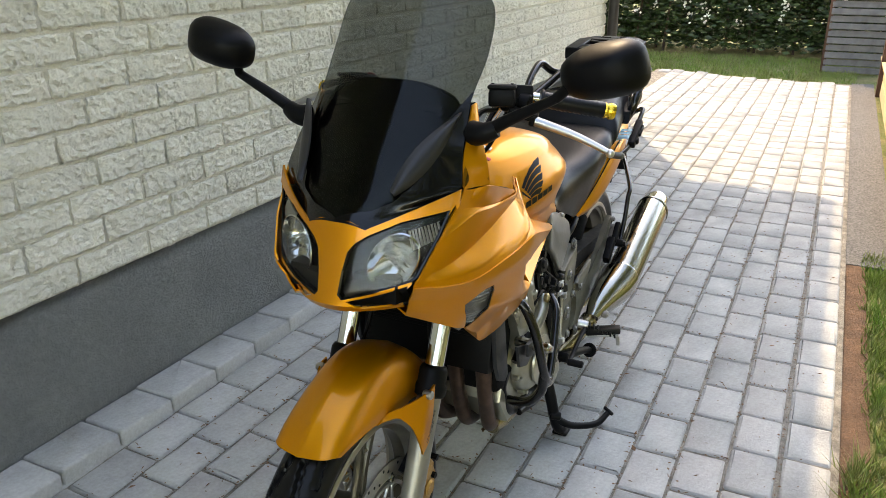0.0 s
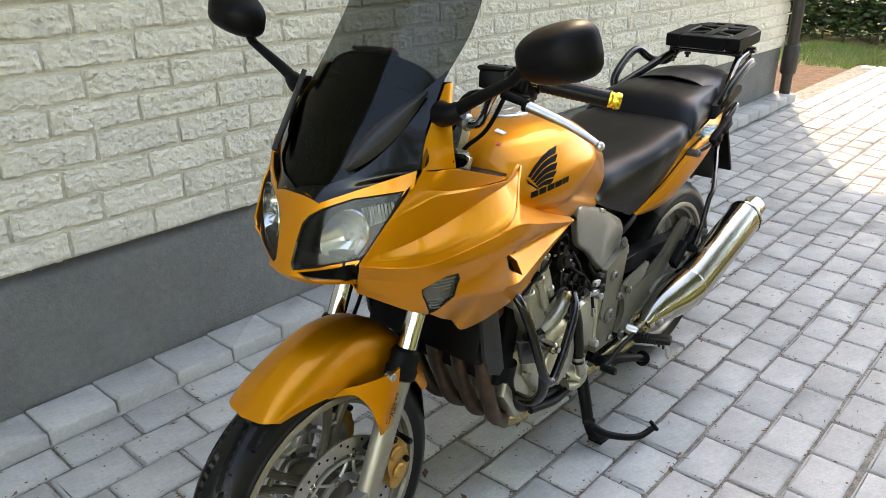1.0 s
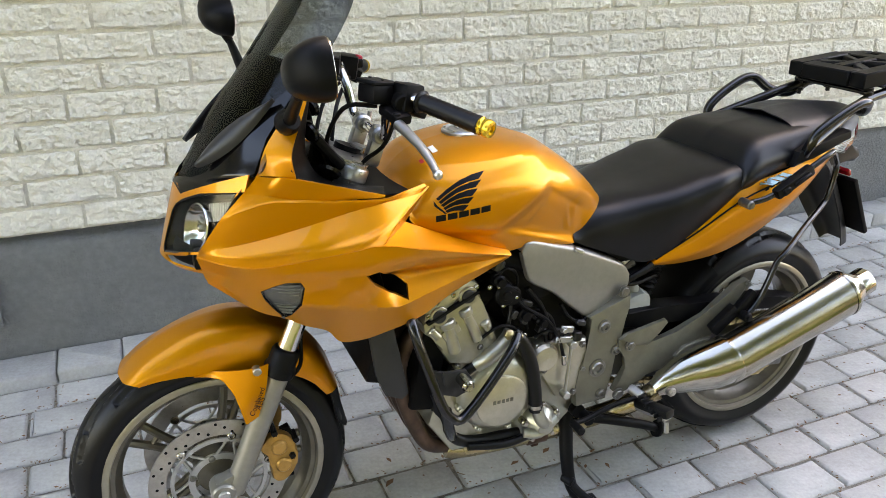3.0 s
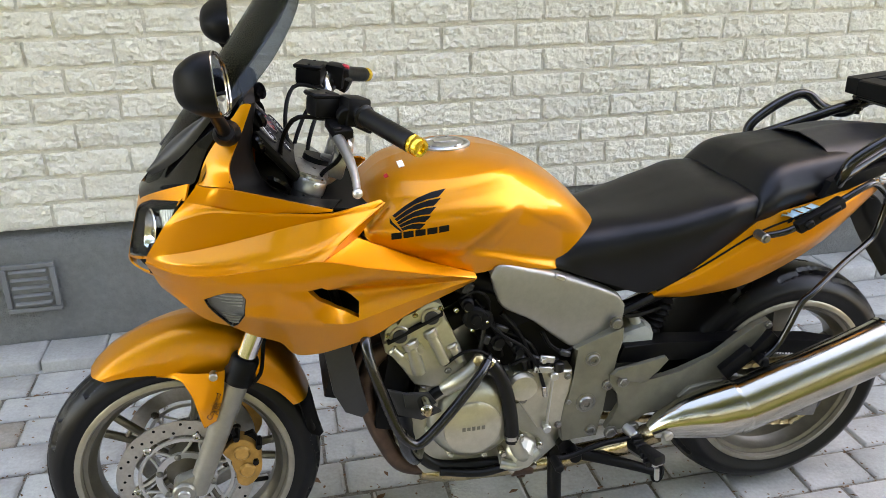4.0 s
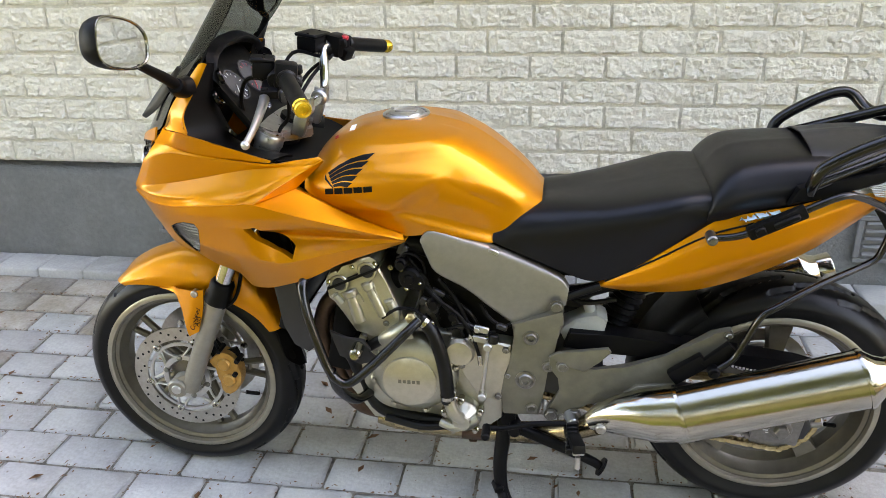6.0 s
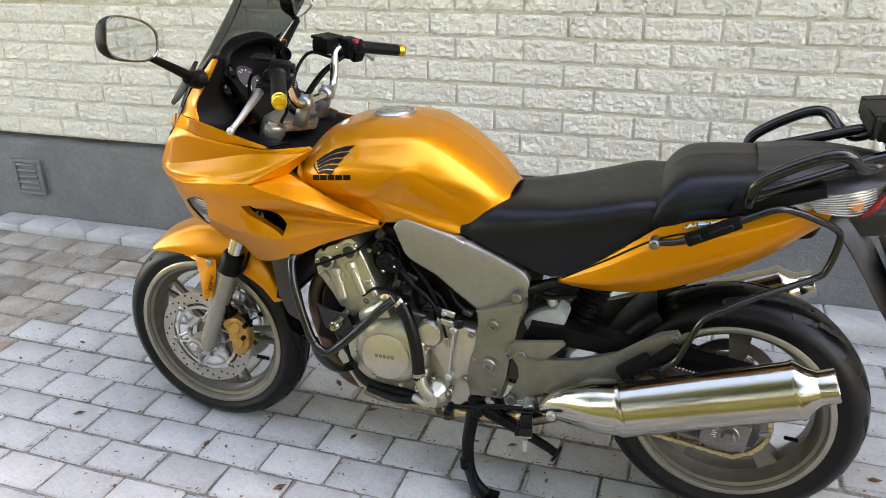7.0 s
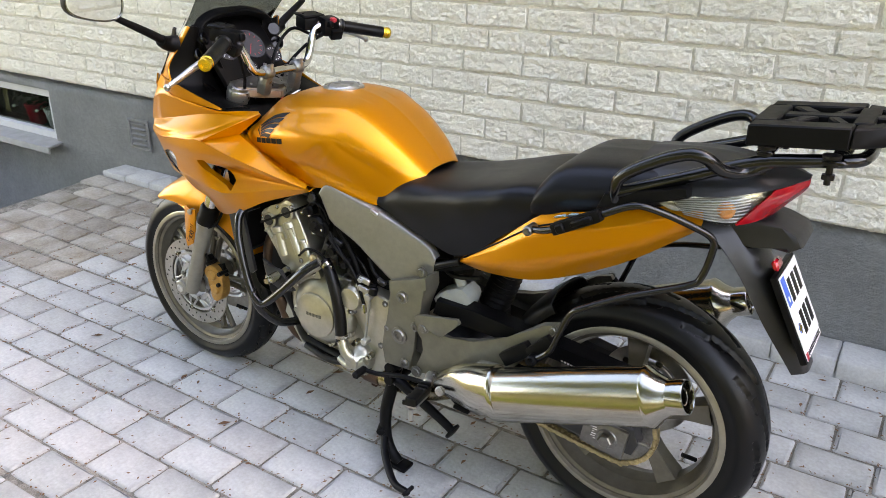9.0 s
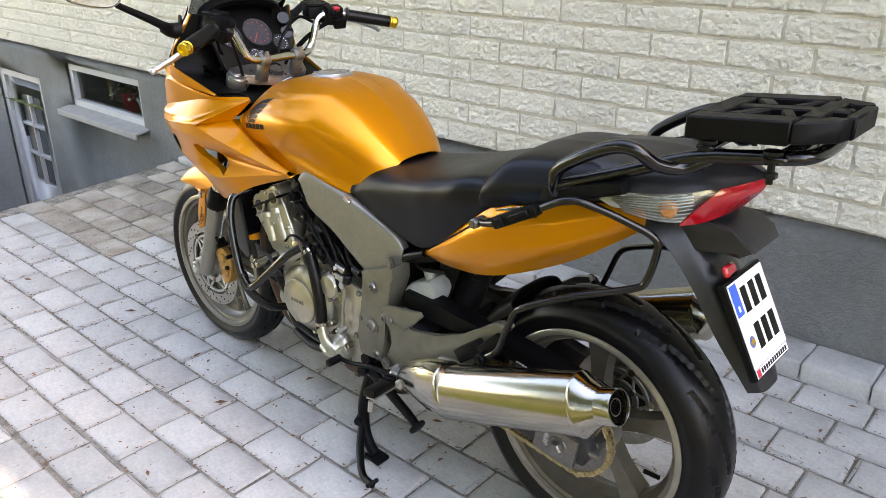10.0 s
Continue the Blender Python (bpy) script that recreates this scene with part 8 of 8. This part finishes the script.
plate_box("holder_badge", -PW / 2 + 0.004, -PW / 2 + 0.018, -PH / 2 - 0.017, -PH / 2 - 0.003, 0.0054, 0.0058, REDPL)
for k in range(12):
    plate_box("print_bar", -0.052 + 0.0100 * k, -0.045 + 0.0100 * k, -PH / 2 - 0.0145, -PH / 2 - 0.0055, 0.0054, 0.0058, DECAL)
bm = bmesh.new()
box(bm, (-0.040, PH / 2 + 0.022, 0.002), (0.040, 0.022, 0.012), None, 0.004, 1)
bm.transform(PM)
part("red_reflector", bm, REDL, mg, "small red reflector above the plate")


# ---- decals ----
def shape_on(parent, name, polys, fn, material, label="", lift=0.0012, side=-1):
    """Flat shapes given in x and z, laid on a surface whose half width is fn(x, z)."""
    bm = bmesh.new()
    for poly in polys:
        bm.faces.new([bm.verts.new((x, side * (fn(x, z) + lift), z)) for x, z in poly])
    bmesh.ops.triangulate(bm, faces=bm.faces[:])
    for _ in range(2):
        bmesh.ops.subdivide_edges(bm, edges=bm.edges[:], cuts=1)
    for v in bm.verts:
        v.co.y = side * (fn(v.co.x, v.co.z) + lift)
    return part(name, bm, material, parent, label)


bpy.context.view_layer.update()


def probe(ob):
    """Half width of a part's left side at x, z, by a ray from outside."""
    inv = ob.matrix_world.inverted()

    def fn(x, z):
        ok, p, _, _ = ob.ray_cast(inv @ V(x, -1.0, z), V(0, 1, 0), distance=2.0)
        return -(ob.matrix_world @ p).y if ok else 0.2
    return fn


tank_y = probe(tank)
ox, oz = 0.472, 0.860
feathers = []


def wing(f, g):
    """A point of the wing: f from the top feather down, g from root to tip."""
    x0, z0 = -0.005 + 0.019 * f, 0.046 - 0.025 * f
    x1, z1 = 0.105 - 0.058 * f, 0.095 - 0.073 * f
    return ox + x0 + (x1 - x0) * g, oz + z0 + (z1 - z0) * g + 0.010 * math.sin(math.pi * g) * (1 - 0.7 * f)


for k in range(5):
    f0, f1 = k / 5, k / 5 + 0.165
    feathers.append([wing(f0, g) for g in (0.03, 0.25, 0.5, 0.75, 1.0)] + [wing(f1, g) for g in (0.93, 0.7, 0.45, 0.2, 0.05)])
feathers.append([(ox - 0.007, oz + 0.045), (ox - 0.008, oz + 0.036), (ox + 0.010, oz + 0.021), (ox + 0.015, oz + 0.021), (ox - 0.002, oz + 0.037)])
shape_on(tank, "wing_emblem", feathers, tank_y, DECAL, "black winged emblem in plain shapes")
for k in range(5):
    x0, z0 = ox - 0.007 + 0.0226 * k, oz + 0.004 + 0.0034 * k
    shape_on(tank, "emblem_bar", [[(x0, z0), (x0 + 0.0196, z0 + 0.0028), (x0 + 0.0196, z0 + 0.0158), (x0, z0 + 0.0130)]], tank_y, DECAL)
tail_ob = [o for o in bike.children if o.name.startswith("tail_fairing")][0]
tail_y = probe(tail_ob)
for k in range(3):
    x0, z0 = 1.325 + 0.026 * k, 0.829 + 0.0085 * k
    shape_on(tail_ob, "model_bar", [[(x0, z0), (x0 + 0.022, z0 + 0.007), (x0 + 0.029, z0 + 0.021), (x0 + 0.006, z0 + 0.014)]], tail_y, PALEBLUE, "pale blue slanted badge shape" if k == 0 else "", lift=0.004)
for k in range(4):
    x0, z0 = 1.338 + 0.017 * k, 0.815 + 0.0055 * k
    shape_on(tail_ob, "number_bar", [[(x0, z0), (x0 + 0.012, z0 + 0.004), (x0 + 0.014, z0 + 0.013), (x0 + 0.002, z0 + 0.009)]], tail_y, DECAL, lift=0.004)


def words(parent, text, at, rot, size, material, label):
    cu = bpy.data.curves.new("lettering", "FONT")
    cu.body, cu.size, cu.extrude, cu.align_x = text, size, 0.0002, "LEFT"
    cu.shear = 0.25
    tmp = bpy.data.objects.new("tmp", cu)
    scene.collection.objects.link(tmp)
    bpy.context.view_layer.update()
    me = bpy.data.meshes.new_from_object(tmp.evaluated_get(bpy.context.evaluated_depsgraph_get()))
    bpy.data.objects.remove(tmp)
    me.materials.clear()
    me.materials.append(material)
    ob = new("lettering", me)
    ob.parent = parent
    ob.matrix_local = Matrix.Translation(at) @ rot.to_4x4()
    return tagged(ob, label)


ax = V(0.40, -0.06, 0.93).normalized()
out = V(0.15, -1, 0.0)
out = (out - ax * out.dot(ax)).normalized()
RT = Matrix((ax, out.cross(ax), out)).transposed()
words(guard, "Combined", V(0.078, -0.1345, 0.474), RT, 0.0165, DECAL, "black lettering Combined on the mudguard")
words(guard, "ABS", V(0.092, -0.1345, 0.485), RT, 0.0185, DECAL, "black lettering ABS on the mudguard")
bm = bmesh.new()
box(bm, (0.505, -0.070, 0.9815), (0.012, 0.026, 0.0012), turn(12, -14, 0))
part("warning_label", bm, WHITE, tank, "small white warning label")
bm = bmesh.new()
box(bm, (0.472, -0.090, 0.9645), (0.008, 0.010, 0.0012), turn(22, -26, 0))
part("warning_badge", bm, REDPL, tank, "small red warning badge")

# ---- dead leaves and twigs on the paving ----
rng = random.Random(61)
for k in range(80):
    x, y = rng.uniform(-1.6, 2.6), rng.uniform(-0.75, 0.95)
    bm = bmesh.new()
    s = rng.choice((0.007, 0.010, 0.013, 0.017, 0.022))
    c = [V(-s, 0, 0.001), V(-0.2 * s, s * 0.45, 0.004), V(s, 0.1 * s, 0.002), V(0, -s * 0.4, 0.003)]
    bm.faces.new([bm.verts.new(q) for q in c])
    bmesh.ops.solidify(bm, geom=bm.faces[:], thickness=0.0008)
    lf = solid("dead_leaf", bm, DEADLEAF, "tiny dry brown leaf lying on the paving", "leaf", group="dead leaves")
    lf.matrix_local = pose(x, y, 0.0015 + RISE * max(0.0, y - 0.03), 0, 0, rng.uniform(0, 360))

# ---- bricks of the wall ----
COURSE, PITCH = 0.0885, 0.2655


def brick_mesh(k, length, height, depth=0.024):
    """A split stone: rough chipped face, tapering to its joints."""
    rng = random.Random(100 + k)
    nx, nz = 24, 8
    verts, faces = [], []
    for j in range(nz + 1):
        for i in range(nx + 1):
            u, v = i / nx, j / nz
            edge = i in (0, nx) or j in (0, nz)
            x, z = u * length, v * height
            chip = noise.noise(V(x * 26, z * 34, k * 7.3)) * 0.0070 + noise.noise(V(x * 75, z * 85, k * 3.1 + 50)) * 0.0075
            if edge:
                y = -depth * 0.72 + chip * 0.8 + rng.uniform(-0.003, 0.003)
                if j == 0:
                    z += rng.uniform(-0.002, 0.004) + 0.004 * abs(noise.noise(V(x * 30, k, 2.0)))
                if j == nz:
                    z -= rng.uniform(0.0, 0.004) + 0.004 * abs(noise.noise(V(x * 30, k, 9.0)))
                if i == 0:
                    x += rng.uniform(0, 0.004)
                if i == nx:
                    x -= rng.uniform(0, 0.004)
            else:
                x += rng.uniform(-0.003, 0.003)
                z += rng.uniform(-0.002, 0.002)
                y = -depth * (0.84 + 0.20 * (1 - v)) + chip + rng.uniform(-0.0030, 0.0030)
            verts.append((x, y, z))
    w = nx + 1
    for j in range(nz):
        for i in range(nx):
            a = j * w + i
            if (i + j + k) % 2:
                faces += [(a, a + 1, a + w + 1), (a, a + w + 1, a + w)]
            else:
                faces += [(a, a + 1, a + w), (a + 1, a + w + 1, a + w)]
    ring = [i for i in range(w)] + [j * w + nx for j in range(1, nz + 1)] + [nz * w + i for i in range(nx - 1, -1, -1)] + [j * w for j in range(nz - 1, 0, -1)]
    base = len(verts)
    for i in ring:
        verts.append((verts[i][0], 0.006, verts[i][2]))
    n = len(ring)
    for q in range(n):
        faces.append((ring[q], base + q, base + (q + 1) % n, ring[(q + 1) % n]))
    return verts, faces


LENGTH, HEIGHT = PITCH - 0.008, COURSE - 0.008
shapes = [brick_mesh(k, LENGTH, HEIGHT) for k in range(14)]
brick_data = []
for k, (vs, fs) in enumerate(shapes):
    me = bpy.data.meshes.new("brick")
    me.from_pydata(vs, [], fs)
    me.materials.append(BRICKW)
    me.validate()
    brick_data.append(me)
rng = random.Random(31)
far_v, far_f = [], []
courses = int((EAVE_Z - PLINTH_Z) / COURSE)
near_count = 0
for c in range(courses):
    z = PLINTH_Z + c * COURSE + 0.002
    x = 0.846 - 40 * PITCH + (0.112 if c % 2 else 0.0) - 0.003 + rng.uniform(-0.012, 0.012)
    while x < CORNER_X - 0.02:
        k = rng.randrange(14)
        sx = 1.0
        if x + LENGTH > CORNER_X:
            sx = (CORNER_X + 0.01 - x) / LENGTH
        if x > -8.8 and sx > 0.15:
            if -0.62 < x < 3.0 and z < 1.56 and near_count < 300:
                ob = new("brick", brick_data[k])
                ob.location = (x, WALL_Y + 0.018, z)
                ob.scale = (sx, 1, 1)
                ob.parent = wall
                near_count += 1
            else:
                vs, fs = shapes[k]
                o = len(far_v)
                far_v += [(x + a * sx, WALL_Y + 0.018 + b, z + d) for a, b, d in vs]
                far_f += [tuple(i + o for i in q) for q in fs]
        x += PITCH
me = bpy.data.meshes.new("brickwork")
me.from_pydata(far_v, [], far_f)
me.materials.append(BRICKI)
ob = new("brickwork", me)
ob.parent = wall
tagged(ob, "cream painted split face bricks", kind="stuff")


# ---- paving stones ----
def paver_mesh(k, lx, ly, h=0.07):
    """A tumbled concrete stone: worn rounded edges, top a little uneven."""
    rng = random.Random(500 + k)
    verts, faces = [], []
    rings = ((0.0, -h), (0.0, -0.009), (0.003, -0.0035), (0.010, -0.0006))
    for inset, z in rings:
        for cx, cy in ((0, 0), (1, 0), (1, 1), (0, 1)):
            r = 0.009
            for s in range(3):
                a = math.pi * (1 + 0.5 * ((0, 1, 2, 3)[(cx, cy) == (1, 0) and 1 or (cx, cy) == (1, 1) and 2 or (cx, cy) == (0, 1) and 3 or 0])) + s * math.pi / 4
                px = (r if cx == 0 else lx - r) + (r - inset) * math.cos(a)
                py = (r if cy == 0 else ly - r) + (r - inset) * math.sin(a)
                verts.append((px + rng.uniform(-0.0018, 0.0018), py + rng.uniform(-0.0018, 0.0018), z + (rng.uniform(-0.0012, 0.0012) if z > -0.02 else 0)))
    for q in range(3):
        for i in range(12):
            a, b = q * 12 + i, q * 12 + (i + 1) % 12
            faces.append((a, b, b + 12, a + 12))
    faces.append(tuple(range(36, 48)))
    return verts, faces


PX, PY = 0.2065, 0.1335
pshapes = [paver_mesh(k, PX - 0.006, PY - 0.006) for k in range(10)]
pdata = []
for vs, fs in pshapes:
    me = bpy.data.meshes.new("paver")
    me.from_pydata(vs, [], fs)
    me.materials.append(PAVER)
    for p in me.polygons:
        p.use_smooth = True
    pdata.append(me)
pavement = thing("pavement", "grey tumbled concrete block paving with sandy joints", "paving", (0, 0, 0), kind="structure")
rng = random.Random(77)
far_v, far_f, near_count = [], [], 0
brown_v, brown_f = [], []


def lay(x, y, k, near, parent, tilt=0.0):
    global near_count
    dz = rng.uniform(-0.0025, 0.0015) + RISE * max(0.0, y - 0.03)
    slope = math.degrees(RISE) if y > 0.03 else 0.0
    if near and near_count < 300:
        o = new("paver", pdata[k])
        o.matrix_local = pose(x, y, dz, slope + rng.uniform(-0.35, 0.35), rng.uniform(-0.3, 0.3), rng.uniform(-0.5, 0.5))
        o.parent = parent
        near_count += 1
    else:
        vs, fs = pshapes[k]
        # darker brown stones grow more frequent towards the pit and the wall
        browner = x < -0.75 and y > -0.1 and rng.random() < min(1.0, 0.25 + 0.9 * (-0.75 - x) + 0.4 * y)
        fv, ff = (brown_v, brown_f) if browner else (far_v, far_f)
        o = len(fv)
        fv.extend((x + a, y + b, dz + d + b * slope * 0.0175) for a, b, d in vs)
        ff.extend(tuple(i + o for i in q) for q in fs)


for row in range(-6, 9):
    y = EDGE_Y + PY * (row + 6) + 0.003
    x = (0.150, 0.020, 0.160, 0.113, 0.156, 0.040)[(row + 1) % 6] - PX * 12 + rng.uniform(-0.006, 0.006)
    while x < 8.35:
        if x > PIT_X - 0.03 and y + PY < WALL_Y + 0.06 and y > EDGE_Y - 0.01 and not (6.0 < x < 8.1 and y > 0.86):
            lay(x, y, rng.randrange(10), -1.1 < x < 2.75 and not (x < -0.6 and y > 0.5), pavement)
        x += PX + rng.uniform(-0.0006, 0.0006)
x = PIT_X + 0.02
while x < 8.3:
    lay(x, EDGE_Y - PY - 0.006, rng.randrange(10), False, pavement)
    x += PX
for nm, fv, ff, m, lb in (("paving", far_v, far_f, PAVERI, "grey concrete paving stones"), ("mossy_paving", brown_v, brown_f, PAVERM, "darker brown paving stones towards the pit")):
    me = bpy.data.meshes.new(nm)
    me.from_pydata(fv, [], ff)
    me.materials.append(m)
    for p in me.polygons:
        p.use_smooth = True
    ob = new(nm, me)
    ob.parent = pavement
    tagged(ob, lb, kind="stuff")

# the row of stones laid on the paving along the wall
kerb = thing("kerb_row", "row of grey concrete stones along the plinth", "kerb", (0, 0, 0), kind="structure")
kshapes = [paver_mesh(40 + k, PX - 0.006, 0.160, 0.068) for k in range(6)]
kdata = []
for vs, fs in kshapes:
    me = bpy.data.meshes.new("kerb_stone")
    me.from_pydata(vs, [], fs)
    me.materials.append(PAVER)
    for p in me.polygons:
        p.use_smooth = True
    kdata.append(me)
x = 0.046 - PX * 10
while x < 5.9:
    o = new("kerb_stone", kdata[rng.randrange(6)])
    o.matrix_local = pose(x, 0.956 + rng.uniform(-0.003, 0.003), 0.084 + 0.008 * x, rng.uniform(-0.8, 0.8), rng.uniform(-0.6, 0.6), rng.uniform(-0.5, 0.5))
    o.parent = kerb
    x += PX - 0.003


# crumbs of soil, seeds and twigs in the joints of the paving
rng = random.Random(9)
cv, cf = [], []
for _ in range(6000):
    if rng.random() < 0.12:
        x, y = rng.uniform(-1.4, 3.2), 0.950 - abs(rng.gauss(0, 0.010))
    elif rng.random() < 0.8:
        row = rng.randrange(-6, 7)
        y = EDGE_Y + PY * (row + 6) + rng.gauss(0, 0.006)
        x = rng.uniform(-1.4, 4.0)
        if rng.random() < 0.35:
            y += rng.uniform(0, PY)
            x = (0.150, 0.020, 0.160, 0.113, 0.156, 0.040)[(row + 1) % 6] + PX * rng.randrange(-8, 18) + rng.gauss(0, 0.006)
    else:
        x, y = rng.uniform(-1.4, 4.0), rng.uniform(-0.9, 0.92)
    if not (-0.93 < y < 0.93):
        continue
    z = RISE * max(0.0, y - 0.03) + 0.0006
    a = rng.uniform(0, math.pi)
    long, wide = rng.choice(((0.003, 0.002), (0.004, 0.0025), (0.009, 0.0012), (0.0055, 0.003)))
    k = rng.uniform(0.6, 1.3)
    ca, sa = math.cos(a) * k, math.sin(a) * k
    o = len(cv)
    cv += [(x + ca * long, y + sa * long, z), (x - sa * wide, y + ca * wide, z), (x - ca * long, y - sa * long, z), (x + sa * wide, y - ca * wide, z), (x, y, z + 0.0022 * k)]
    cf += [(o, o + 1, o + 4), (o + 1, o + 2, o + 4), (o + 2, o + 3, o + 4), (o + 3, o, o + 4)]
me = bpy.data.meshes.new("joint_debris")
me.from_pydata(cv, [], cf)
me.materials.append(DEADLEAF)
ob = new("joint_debris", me)
tagged(ob, "brown soil crumbs, seeds and twigs on the paving", "debris", kind="stuff")
